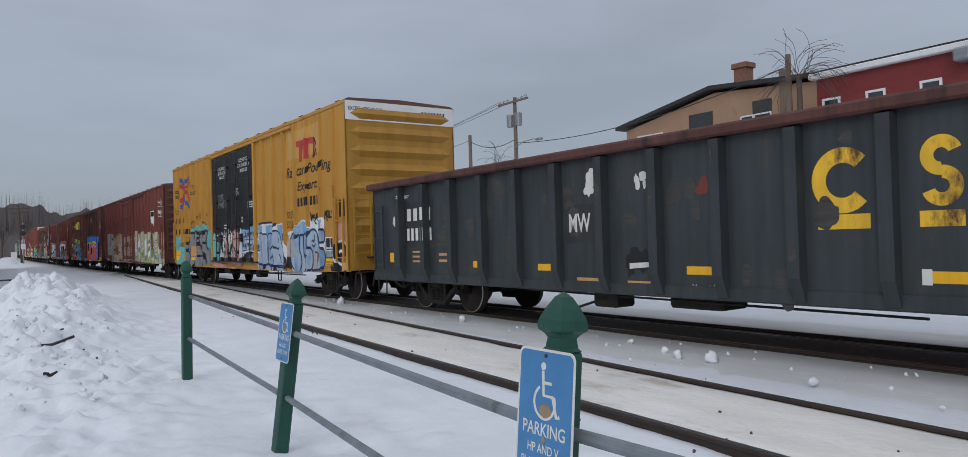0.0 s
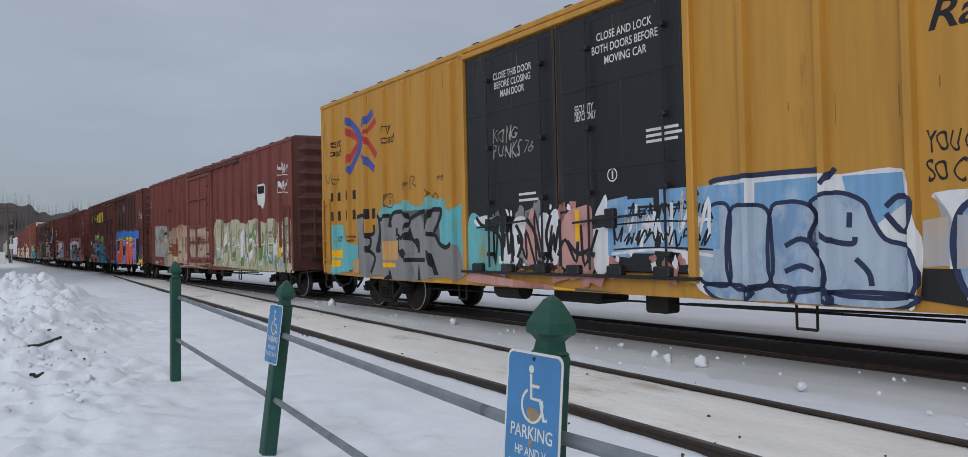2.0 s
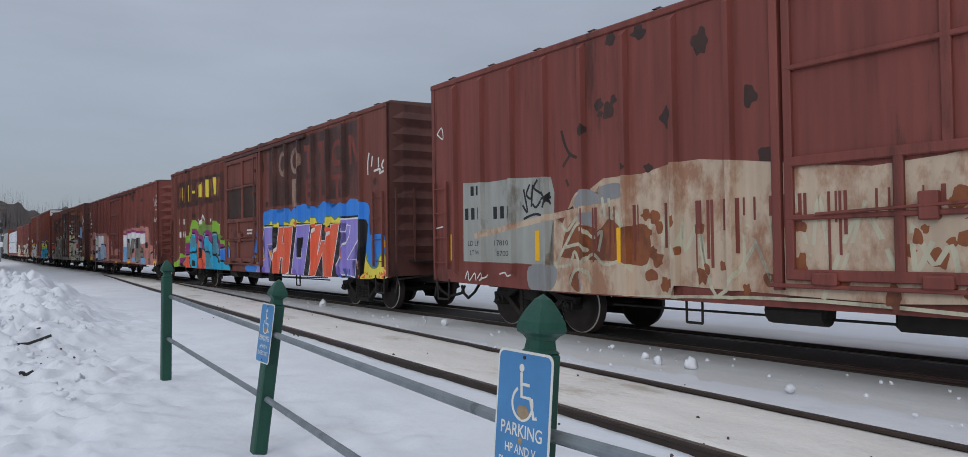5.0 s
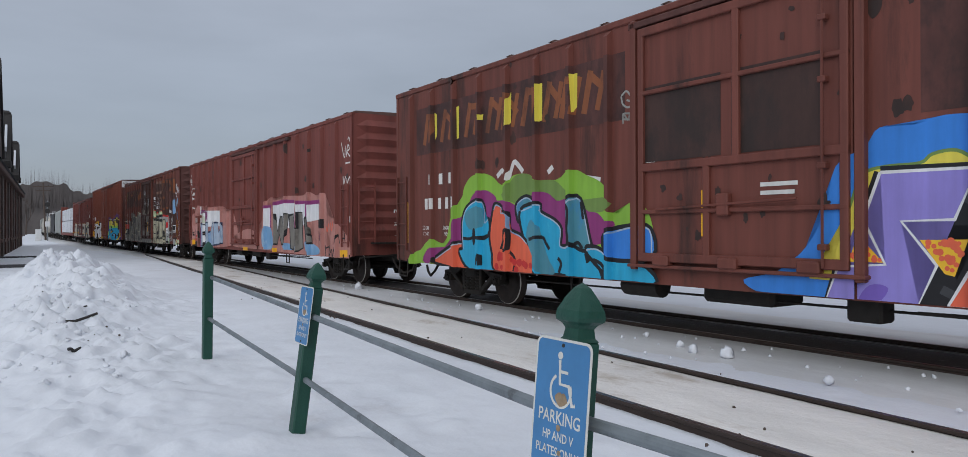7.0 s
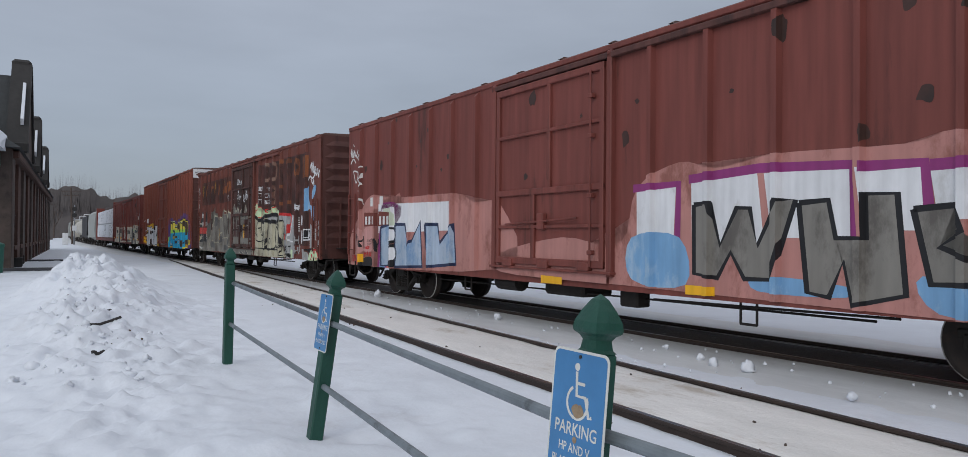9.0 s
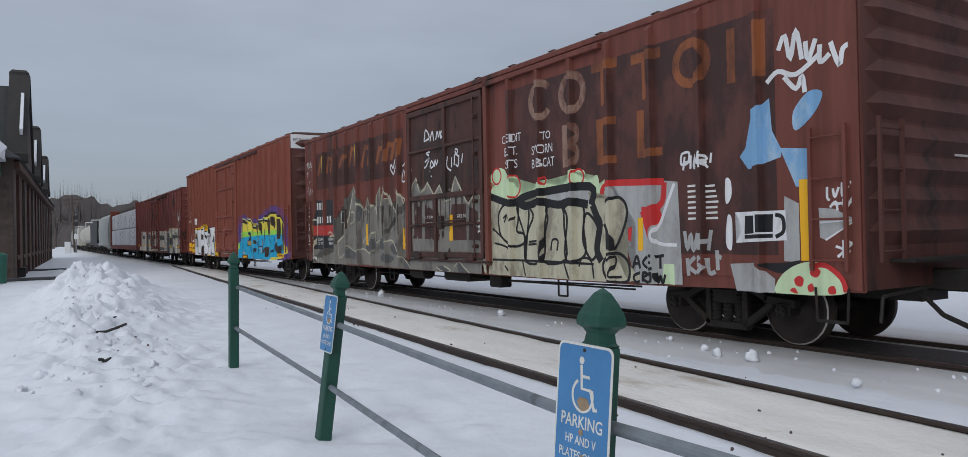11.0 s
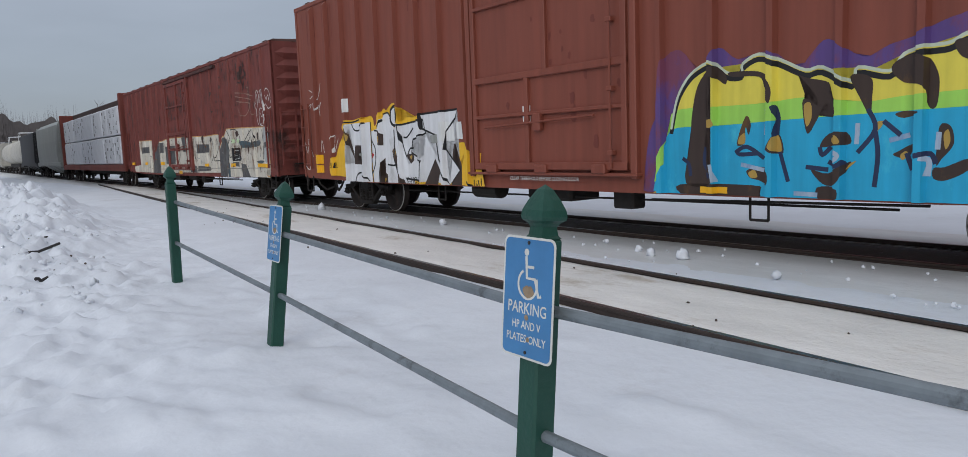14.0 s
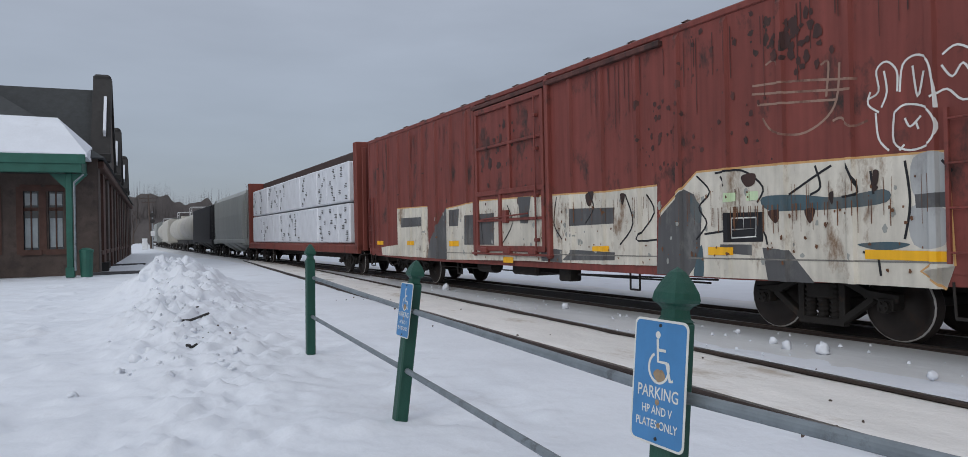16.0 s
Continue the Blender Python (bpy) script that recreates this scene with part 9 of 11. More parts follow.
for q_ in ([(12.58, 2.32), (12.77, 2.22), (12.77, 2.09), (12.58, 2.20), (12.57, 1.95), (12.52, 1.67), (12.47, 1.31), (12.62, 0.89), (12.18, 0.88), (12.25, 1.38), (12.28, 1.75), (12.37, 2.11)], [(12.83, 2.23), (13.22, 2.20), (13.37, 2.09), (13.43, 1.95), (13.39, 1.82), (13.30, 2.00), (13.22, 2.14), (12.87, 2.17)], [(13.05, 1.69), (13.12, 1.60), (13.09, 1.47), (13.05, 1.56), (13.03, 1.37), (12.93, 1.37)], [(13.48, 1.47), (13.54, 1.25), (13.36, 1.29)], [(13.07, 1.05), (13.27, 1.09), (13.38, 1.02), (13.37, 0.88), (13.23, 0.93), (13.11, 0.96)], [(13.51, 2.21), (13.79, 2.08), (14.06, 2.00), (14.06, 1.87), (14.14, 1.80), (14.17, 1.68), (14.14, 1.62), (14.03, 1.78), (13.93, 1.60), (13.82, 1.46), (13.76, 1.80), (13.83, 1.84), (13.93, 1.76), (13.91, 1.88), (13.72, 2.09)], [(14.29, 2.04), (14.43, 2.05), (14.52, 1.98), (14.52, 1.81), (14.50, 1.63), (14.39, 1.82)], [(14.07, 1.45), (14.26, 1.46), (14.31, 1.34), (14.13, 1.32), (13.97, 1.31)], [(13.87, 1.06), (14.07, 1.02), (14.31, 1.15), (14.26, 1.03), (14.17, 0.90), (14.01, 0.90)], [(14.74, 2.14), (14.90, 2.20), (15.04, 2.16), (15.12, 2.04), (15.15, 1.90), (15.13, 1.68), (15.06, 1.68), (15.03, 1.88), (14.83, 1.93), (14.71, 2.05)], [(14.75, 1.62), (14.84, 1.65), (15.00, 1.63), (14.84, 1.58)], [(14.74, 1.21), (14.79, 1.25), (14.94, 1.32), (14.88, 1.18)], [(15.16, 1.48), (15.26, 1.48), (15.29, 1.31), (15.19, 1.17), (15.14, 1.12)], [(15.12, 1.08), (15.22, 1.09), (15.42, 1.17), (15.42, 1.06), (15.23, 0.96), (15.12, 0.98)], [(12.09, 0.86), (13.15, 0.87), (13.23, 0.81), (13.15, 0.69), (12.22, 0.71)], [(13.94, 0.86), (14.20, 0.85), (14.16, 0.66), (13.98, 0.67)], [(15.27, 2.27), (15.38, 2.29), (15.57, 2.23), (15.53, 2.08), (15.34, 2.12)], [(15.65, 1.91), (15.78, 1.92), (15.84, 1.63), (15.74, 1.33), (15.68, 1.64)]):
    fill(n_, q_, "spray_dark_brown", 4)
for q_ in ([(12.52, 1.65), (12.62, 1.68), (12.64, 1.59), (12.56, 1.58)], [(12.97, 1.45), (13.04, 1.49), (13.04, 1.37), (12.95, 1.37)], [(13.41, 1.39), (13.48, 1.45), (13.52, 1.27), (13.39, 1.30)], [(14.10, 1.40), (14.18, 1.43), (14.23, 1.35), (14.12, 1.34)], [(13.78, 1.77), (13.86, 1.79), (13.87, 1.63), (13.81, 1.54)], [(13.09, 1.02), (13.17, 1.05), (13.21, 0.97), (13.12, 0.96)], [(14.81, 1.21), (14.86, 1.25), (14.89, 1.21), (14.83, 1.16)], [(15.20, 1.40), (15.24, 1.45), (15.26, 1.34), (15.22, 1.26)], [(14.31, 1.13), (14.37, 1.15), (14.26, 1.06)], [(14.54, 1.54), (14.64, 1.56), (14.61, 1.49), (14.56, 1.46)]):
    fill(n_, q_, "spray_ochre", 4.4)
ink(n_, [[(12.13, 1.20), (12.23, 1.12), (12.25, 0.97)], [(12.49, 1.34), (12.47, 1.12), (12.60, 0.96)], [(12.91, 1.26), (13.07, 1.33), (13.30, 1.19)], [(13.43, 1.79), (13.48, 1.65), (13.47, 1.39), (13.60, 0.92)], [(12.95, 1.30), (12.97, 1.24), (13.23, 1.25)], [(13.81, 1.09), (14.07, 1.06)], [(13.97, 1.31), (14.00, 1.22), (14.10, 1.31)], [(14.07, 1.15), (14.17, 1.10), (14.26, 1.15)], [(14.48, 1.69), (14.56, 1.48), (14.38, 1.24)], [(14.56, 1.46), (14.59, 1.21), (14.56, 0.88)], [(14.64, 1.56), (14.81, 1.41)], [(14.87, 1.23), (14.93, 1.06)], [(14.96, 1.20), (15.09, 1.22), (15.14, 1.12)]], "spray_navy", 4.2, 0.05)
ink(n_, [[(12.60, 1.12), (12.64, 0.90)], [(12.99, 1.12), (13.30, 1.05)], [(13.34, 1.76), (13.32, 1.46)], [(14.13, 1.26), (14.21, 1.21), (14.14, 1.15)], [(14.38, 1.55), (14.37, 1.33)], [(14.70, 1.36), (14.90, 1.41)], [(15.01, 1.18), (15.08, 1.15), (15.07, 1.00)], [(15.16, 1.43), (15.15, 1.26)], [(12.45, 0.68), (12.79, 0.71)], [(13.67, 0.79), (13.95, 0.78)]], "spray_pale", 4.3, 0.05)
paint(n_, "placard", [rect(17.1, 17.9, 0.86, 0.98), rect(12.4, 12.8, 0.76, 0.84)], M["reflector"], 7, true=True)
paint(n_, "lettering", [word("EXCESS HEIGHT", 17.15, 17.85, 0.88, 0.95, 0.01)], M["spray_black"], 8, true=True)
fill(n_, [(1.54, 0.89), (1.58, 1.25), (1.88, 1.30), (2.01, 1.46), (2.23, 1.71), (2.53, 1.70), (2.36, 1.91), (2.30, 2.03), (2.51, 2.15), (2.90, 2.14), (3.22, 2.18), (3.42, 2.14), (3.71, 2.20), (3.86, 2.13), (3.88, 1.97), (4.10, 2.07), (4.32, 2.32), (4.48, 2.26), (4.64, 2.39), (4.83, 2.40), (4.99, 2.28), (5.04, 2.03), (5.28, 2.09), (5.51, 2.07), (5.90, 2.10), (6.25, 2.12), (6.43, 2.07), (6.37, 1.66), (6.62, 1.68), (6.80, 1.56), (6.79, 0.75), (4.90, 0.67), (2.06, 0.86)], "spray_gold", 1, "yellow edge of the graffiti", n=3)
fill(n_, [(2.45, 2.00), (2.68, 2.07), (3.70, 2.06), (3.69, 0.67), (2.87, 0.69), (2.48, 0.78), (2.51, 1.14), (2.88, 1.17), (2.86, 1.45)], "spray_white", 3, "white graffiti letter", bend=False)
panel(n_, [(2.95, 1.57), (3.40, 1.56), (3.40, 1.43), (3.04, 1.41), (3.04, 1.21), (3.40, 1.20), (3.39, 1.13), (2.88, 1.14), (2.88, 1.36)], "spray_dark_brown", 4)
panel(n_, [(3.12, 1.38), (3.42, 1.39), (3.42, 1.33), (3.14, 1.33)], "panel_grey", 5)
fill(n_, [(3.75, 1.86), (3.97, 1.90), (4.10, 1.89), (4.23, 2.08), (4.34, 2.20), (4.52, 2.24), (4.63, 2.08), (4.74, 1.89), (5.00, 1.98), (5.08, 1.63), (5.18, 1.31), (5.49, 1.08), (5.48, 0.65), (4.83, 0.67), (4.07, 0.70), (3.76, 0.68), (3.71, 1.40)], "spray_white", 3, "white graffiti letter", bend=False)
for q_ in ([(4.10, 1.78), (4.19, 1.87), (4.27, 1.77), (4.26, 1.54), (4.14, 1.55), (4.08, 1.70)], [(4.62, 1.41), (4.74, 1.51), (4.84, 1.21), (4.98, 0.93), (5.13, 0.69), (4.83, 0.69), (4.82, 0.95), (4.69, 1.28)], [(4.26, 1.24), (4.32, 1.28), (4.32, 0.94), (4.39, 0.92), (4.39, 0.70), (4.07, 0.70), (4.31, 0.94), (4.24, 1.09)], [(5.21, 1.33), (5.50, 1.36), (5.49, 1.21), (5.36, 1.14), (5.23, 1.28)], [(2.45, 1.97), (2.59, 1.97), (2.86, 1.45), (2.88, 1.28), (2.67, 1.54)]):
    fill(n_, q_, "spray_dark_brown", 4, bend=False)
for q_ in ([(4.12, 1.72), (4.20, 1.74), (4.19, 1.60), (4.14, 1.64)], [(4.70, 1.42), (4.77, 1.40), (4.73, 1.31)], [(4.89, 0.94), (4.96, 0.87), (4.89, 0.73), (4.87, 0.83)], [(4.27, 0.84), (4.33, 0.82), (4.27, 0.75)], [(5.33, 1.29), (5.43, 1.31), (5.39, 1.23)], [(2.59, 1.85), (2.65, 1.81), (2.64, 1.67)]):
    fill(n_, q_, "spray_ochre", 5)
panel(n_, [(3.71, 1.42), (3.83, 1.34), (3.72, 1.26)], "spray_red", 5)
ink(n_, [[(3.73, 2.06), (3.73, 1.40), (3.70, 1.00), (3.76, 0.70)], [(3.74, 1.66), (3.89, 1.47), (3.87, 1.16), (3.72, 0.94)], [(2.87, 0.71), (2.98, 0.89), (3.24, 0.94), (3.58, 0.75)], [(2.51, 2.11), (2.90, 2.10), (3.22, 2.14)], [(2.82, 2.06), (2.95, 1.92), (3.21, 1.91), (3.46, 2.06)], [(3.88, 1.87), (4.10, 1.88), (4.27, 2.09)], [(4.30, 2.20), (4.52, 2.22), (4.58, 2.14)], [(4.74, 1.86), (4.73, 1.39), (4.67, 1.31), (4.83, 0.92)], [(5.00, 1.94), (5.08, 1.56), (5.21, 1.28)], [(5.26, 1.33), (5.36, 1.45), (5.50, 1.46)], [(5.51, 1.86), (5.27, 1.69), (5.12, 1.69)], [(4.42, 1.13), (4.65, 1.11), (4.80, 1.13)]], "spray_black", 6, 0.035)
fill(n_, [(4.62, 2.14), (4.66, 2.28), (4.81, 2.34), (4.95, 2.25), (4.97, 2.09), (4.89, 1.95), (4.74, 1.95), (4.63, 2.03)], "spray_white", 6.5)
ink(n_, [[(4.62, 2.14), (4.66, 2.28), (4.81, 2.34), (4.95, 2.25), (4.97, 2.09), (4.89, 1.95), (4.74, 1.95), (4.63, 2.03)]], "spray_black", 7, 0.06, closed=True)
fill(n_, [(4.97, 1.94), (5.88, 2.01), (5.97, 1.74), (5.48, 1.63), (5.41, 1.37), (5.83, 1.20), (5.78, 0.80), (5.14, 0.84), (5.09, 1.06), (5.43, 1.18), (5.09, 1.35)], "spray_white", 3.5, "white graffiti letter", bend=False)
fill(n_, [(5.83, 2.12), (7.07, 2.14), (7.00, 1.98), (6.68, 1.75), (6.66, 1.42), (7.10, 1.02), (6.74, 0.71), (6.39, 1.23), (6.32, 1.69), (5.86, 1.83)], "spray_white", 3.5, "white graffiti letter", bend=False)
ink(n_, [[(4.97, 1.94), (5.88, 2.01), (5.97, 1.74), (5.48, 1.63), (5.41, 1.37), (5.83, 1.20), (5.78, 0.80), (5.14, 0.84)], [(5.83, 2.12), (7.07, 2.14), (7.00, 1.98), (6.68, 1.75), (6.66, 1.42), (7.10, 1.02), (6.74, 0.71), (6.39, 1.23), (6.32, 1.69), (5.86, 1.83), (5.83, 2.12)]], "spray_black", 6, 0.04, bend=False)
fill(n_, [(6.79, 0.67), (7.10, 1.02), (6.88, 1.39), (6.97, 1.53), (7.38, 1.53), (7.47, 1.33), (7.83, 1.33), (7.80, 1.16), (7.90, 0.68), (7.42, 0.66)], "spray_gold", 2.8, "yellow edge of the graffiti", bend=False)
panel(n_, [(5.85, 0.72), (6.27, 1.24), (6.43, 1.01), (6.33, 0.62), (5.89, 0.63)], "spray_dark_brown", 3)
panel(n_, [(6.66, 1.42), (6.97, 1.52), (7.15, 1.11), (7.13, 0.73), (6.79, 0.70), (7.10, 1.02)], "spray_dark_brown", 3)
panel(n_, [(6.52, 1.94), (6.93, 1.92), (6.97, 1.56), (6.56, 1.57)], "panel_white", 6)
panel(n_, [(7.01, 1.91), (7.19, 1.91), (7.23, 1.59), (7.04, 1.60)], "panel_white", 6)
panel(n_, [(6.14, 1.69), (6.36, 1.71), (6.38, 1.54), (6.15, 1.54)], "panel_grey", 7)
ink(n_, [[(7.39, 0.82), (7.50, 0.71), (7.52, 0.85)], [(7.58, 0.82), (7.69, 0.75)], [(7.71, 0.85), (7.74, 0.73)], [(7.80, 0.88), (7.80, 0.75)]], "spray_black", 4, 0.03)
paint(n_, "graffiti", [word("K-HOLE", 5.17, 5.75, 0.74, 0.88, 0.0, 0.1), word("ADEL", 1.64, 1.97, 1.05, 1.18, 0.0, 0.1)], M["spray_black"], 8, "black handwritten tag", true=True)
ink(n_, [[(0.57, 3.01), (0.84, 2.89), (0.60, 2.79)], [(0.47, 2.60), (0.67, 2.65), (0.55, 2.54)], [(0.75, 2.67), (0.79, 2.51), (0.90, 2.60)], [(0.94, 2.65), (1.01, 2.47), (1.09, 2.61)], [(1.24, 2.67), (1.12, 2.51), (1.15, 2.35)], [(1.06, 2.74), (1.21, 2.97), (1.26, 3.12)], [(0.78, 2.44), (0.86, 2.40)], [(1.09, 1.45), (1.17, 1.73), (1.27, 1.42)], [(1.71, 1.27), (1.69, 1.61), (1.92, 1.84), (1.85, 1.42), (2.08, 1.74)], [(0.16, 1.71), (0.28, 1.43), (0.41, 1.91)], [(0.10, 1.11), (0.35, 1.01), (0.48, 1.49), (0.60, 1.33)]], "stencil_white", 2, 0.022)
panel(n_, [(2.36, 2.65), (2.71, 2.65), (2.71, 2.34), (2.36, 2.34)], "panel_white", 5, "white placard")
panel(n_, [(0.75, 1.39), (1.21, 1.37), (1.21, 1.15), (0.75, 1.16)], "reflector", 6)
panel(n_, [(0.76, 1.13), (1.21, 1.11), (1.20, 0.93), (0.76, 0.93)], "reflector", 6)
paint(n_, "placard", [rect(9.0, 9.19, 1.82, 2.07)], M["panel_white"], 5, true=True)
paint(n_, "lettering", [word("CLEAR THRESHOLD BEFORE CLOSING DOOR", 8.62, 10.26, 0.87, 0.93, 0.01)], M["stencil_white"], 3, true=True)
paint(n_, "rust_stain", stains(7.8, 11.1, 1.2, 3.8, 14, 0.07, 126) + drips(0.3, 18.2, 4.9, 26, 127, 0.02, 1.0), M["oxide"], 0.5, true=True)
# the front third of the blue and yellow piece
fill(n_, [(14.87, 2.25), (15.96, 2.64), (17.02, 2.72), (17.92, 2.50), (18.41, 2.14), (18.54, 1.58), (18.49, 0.83), (14.75, 0.75)], "spray_purple", 0.95)
fill(n_, [(15.35, 2.28), (15.79, 2.35), (16.22, 2.45), (16.87, 2.45), (17.35, 2.36), (17.79, 2.15), (18.03, 1.86), (18.13, 1.45), (18.11, 0.88), (15.23, 0.83)], "spray_yellow", 2.05, n=3)
fill(n_, [(15.30, 1.71), (16.17, 1.80), (17.20, 1.86), (18.07, 1.81), (18.15, 1.45), (18.11, 0.88), (15.23, 0.83)], "spray_lime", 2.45, bend=False)
fill(n_, [(15.29, 1.59), (16.16, 1.63), (17.19, 1.69), (18.10, 1.63), (18.14, 1.38), (18.11, 0.87), (15.23, 0.81)], "spray_cyan", 2.85, bend=False, label="bright blue lower half of the graffiti")
ink(n_, [[(15.79, 2.35), (16.22, 2.45), (16.87, 2.45), (17.35, 2.36), (17.79, 2.15), (18.03, 1.86), (18.12, 1.38), (18.11, 0.91)]], "spray_black", 3.2, 0.07)
for q_ in ([(15.87, 2.18), (16.10, 2.29), (16.25, 2.07), (16.10, 1.59), (15.95, 1.76)], [(16.53, 2.29), (16.79, 2.30), (16.92, 2.03), (16.76, 1.88), (16.62, 2.05)], [(17.17, 2.17), (17.46, 2.22), (17.57, 1.84), (17.41, 1.47), (17.24, 1.78)], [(17.67, 2.06), (17.84, 1.97), (17.94, 1.53), (17.87, 1.05), (17.72, 1.46)], [(16.28, 1.42), (16.55, 1.49), (16.45, 1.14), (16.24, 1.21)], [(16.87, 1.33), (17.21, 1.38), (17.10, 1.05), (16.85, 1.08)], [(15.68, 1.14), (16.08, 1.21), (15.94, 0.87), (15.66, 0.87)], [(17.39, 1.20), (17.62, 1.29), (17.55, 0.93), (17.37, 0.96)]):
    fill(n_, q_, "spray_dark_brown", 4)
ink(n_, [[(16.10, 1.50), (16.35, 1.25), (16.11, 0.93)], [(16.69, 1.62), (16.82, 1.33), (16.60, 1.01)], [(17.29, 1.47), (17.39, 1.24), (17.19, 0.99)], [(17.73, 1.32), (17.65, 0.99)]], "spray_navy", 4.2, 0.06)
ink(n_, [[(16.43, 1.66), (16.37, 1.50)], [(17.03, 1.56), (16.97, 1.39)], [(17.55, 1.59), (17.58, 1.38)]], "spray_pale", 4.3, 0.05)
panel(n_, [(4.95, 1.88), (5.92, 2.00), (7.07, 2.13), (7.00, 1.95), (6.80, 1.68), (6.77, 1.42), (7.10, 1.02), (6.74, 0.72), (6.31, 0.78), (5.79, 0.78), (5.12, 0.84)], "spray_white", 2.9, "white ground of the graffiti")

# -- the whitewashed one
o_ = OLD
wash_ = [(6.15, 2.10), (7.96, 2.21), (11.57, 2.17), (12.91, 2.14), (14.31, 2.16), (14.26, 0.87), (12.87, 0.85), (10.12, 0.85), (6.08, 0.78)]
fill(o_, wash_, "old_white", 1, "rust-stained whitewash along the lower side", bend=False)
wash2_ = [(14.35, 1.72), (14.91, 2.10), (15.19, 2.30), (16.24, 2.29), (17.40, 2.26), (18.85, 2.22), (18.90, 1.01), (18.54, 0.94), (18.81, 0.76), (17.05, 0.76), (14.98, 0.73), (14.51, 0.88)]
fill(o_, wash2_, "old_white", 1, "rust-stained whitewash along the lower side", bend=False)
fill(o_, [(2.61, 2.24), (4.93, 2.21), (4.97, 0.80), (1.20, 0.81), (1.12, 1.06), (2.64, 1.15)], "old_white", 1, "rust-stained whitewash along the lower side", bend=False)
ink(o_, [[(6.15, 2.10), (7.96, 2.21), (11.57, 2.17), (12.91, 2.14), (14.31, 2.16)], [(14.35, 1.72), (14.91, 2.10), (15.19, 2.30), (16.24, 2.29), (17.40, 2.26), (18.85, 2.22), (18.90, 1.01)], [(2.61, 2.24), (4.93, 2.21)], [(18.82, 1.15), (18.54, 0.94), (18.81, 0.76)]], "label_tan", 2, 0.03, bend=False)
for q_ in ([(4.86, 0.80), (5.07, 1.31), (6.15, 2.13), (6.15, 0.79)], [(14.26, 0.74), (14.33, 1.63), (14.90, 2.06), (15.13, 1.97), (15.28, 1.68), (15.21, 0.98), (14.98, 0.73)], [(7.23, 1.89), (8.87, 1.90), (8.84, 1.18), (7.20, 1.17)], [(11.83, 1.88), (13.20, 1.85), (13.17, 1.57), (11.82, 1.55)], [(11.89, 1.10), (13.18, 1.07), (13.17, 0.93), (11.52, 0.89)], [(16.39, 1.18), (16.82, 1.15), (17.20, 0.73), (16.47, 0.74)], [(18.49, 1.78), (18.84, 1.79), (18.83, 1.63), (18.50, 1.63)], [(2.90, 1.94), (4.54, 1.93), (4.53, 1.68), (2.89, 1.66)], [(6.31, 2.05), (6.94, 2.07), (6.86, 1.64), (6.38, 1.64)], [(9.95, 2.20), (10.49, 2.19), (10.36, 1.63), (10.04, 1.64)], [(10.86, 1.14), (11.53, 1.09), (11.52, 0.84), (10.85, 0.87)], [(15.63, 1.22), (16.21, 1.22), (16.21, 1.07), (15.63, 1.10)]):
    fill(o_, q_, "spray_slate", 3, "dull dark grey paint patch", bend=False)
for q_ in ([(16.41, 1.86), (17.00, 1.86), (17.53, 1.80), (18.14, 1.86), (18.16, 1.71), (17.60, 1.66), (17.00, 1.66), (16.50, 1.68)], [(15.02, 1.97), (15.28, 1.76), (15.22, 1.53), (15.06, 1.69)], [(17.79, 1.23), (18.18, 1.26), (18.43, 1.23), (18.12, 1.16)], [(15.15, 0.98), (15.27, 1.21), (15.29, 0.75), (15.09, 0.74)]):
    fill(o_, q_, "spray_teal", 4)
for q_ in ([(18.48, 2.18), (18.82, 2.19), (18.83, 1.76), (18.49, 1.76)], [(18.44, 1.64), (18.81, 1.61), (18.80, 1.23), (18.47, 1.23)]):
    fill(o_, q_, "spray_grey_pale", 2.5)
ink(o_, [[(15.19, 2.24), (15.45, 1.99), (15.23, 1.77), (15.38, 1.53), (15.16, 1.29)], [(15.56, 2.25), (16.06, 2.25), (16.42, 2.00), (16.32, 1.79)], [(16.84, 1.87), (17.24, 2.08), (17.47, 2.19)], [(17.24, 2.21), (17.31, 1.94), (17.16, 1.85)], [(17.68, 2.20), (17.81, 1.85), (17.60, 1.80)], [(17.98, 2.08), (18.01, 1.81)], [(18.05, 1.11), (18.08, 0.87)], [(17.86, 1.14), (18.30, 1.11), (18.43, 1.14)], [(18.90, 2.00), (18.79, 2.13)], [(14.05, 2.03), (14.23, 1.72), (13.82, 1.30), (14.28, 1.29)], [(13.50, 2.06), (13.69, 1.56), (13.33, 1.20)], [(12.44, 2.17), (12.59, 1.87), (12.33, 1.59)], [(11.38, 2.13), (11.27, 1.61), (11.54, 1.30)], [(8.22, 1.80), (8.32, 1.18)], [(9.49, 2.05), (9.70, 1.64), (9.21, 1.18)], [(15.66, 2.20), (15.76, 2.05)], [(18.39, 2.16), (18.44, 1.70), (18.37, 1.29)], [(15.33, 1.37), (16.31, 1.44), (16.48, 1.22)]], "spray_black", 5, 0.03)
ink(o_, [[(6.09, 0.96), (10.12, 0.99), (14.27, 1.02)], [(14.99, 1.01), (17.36, 1.03), (18.82, 1.04)]], "spray_warm_grey", 5, 0.02, bend=False)
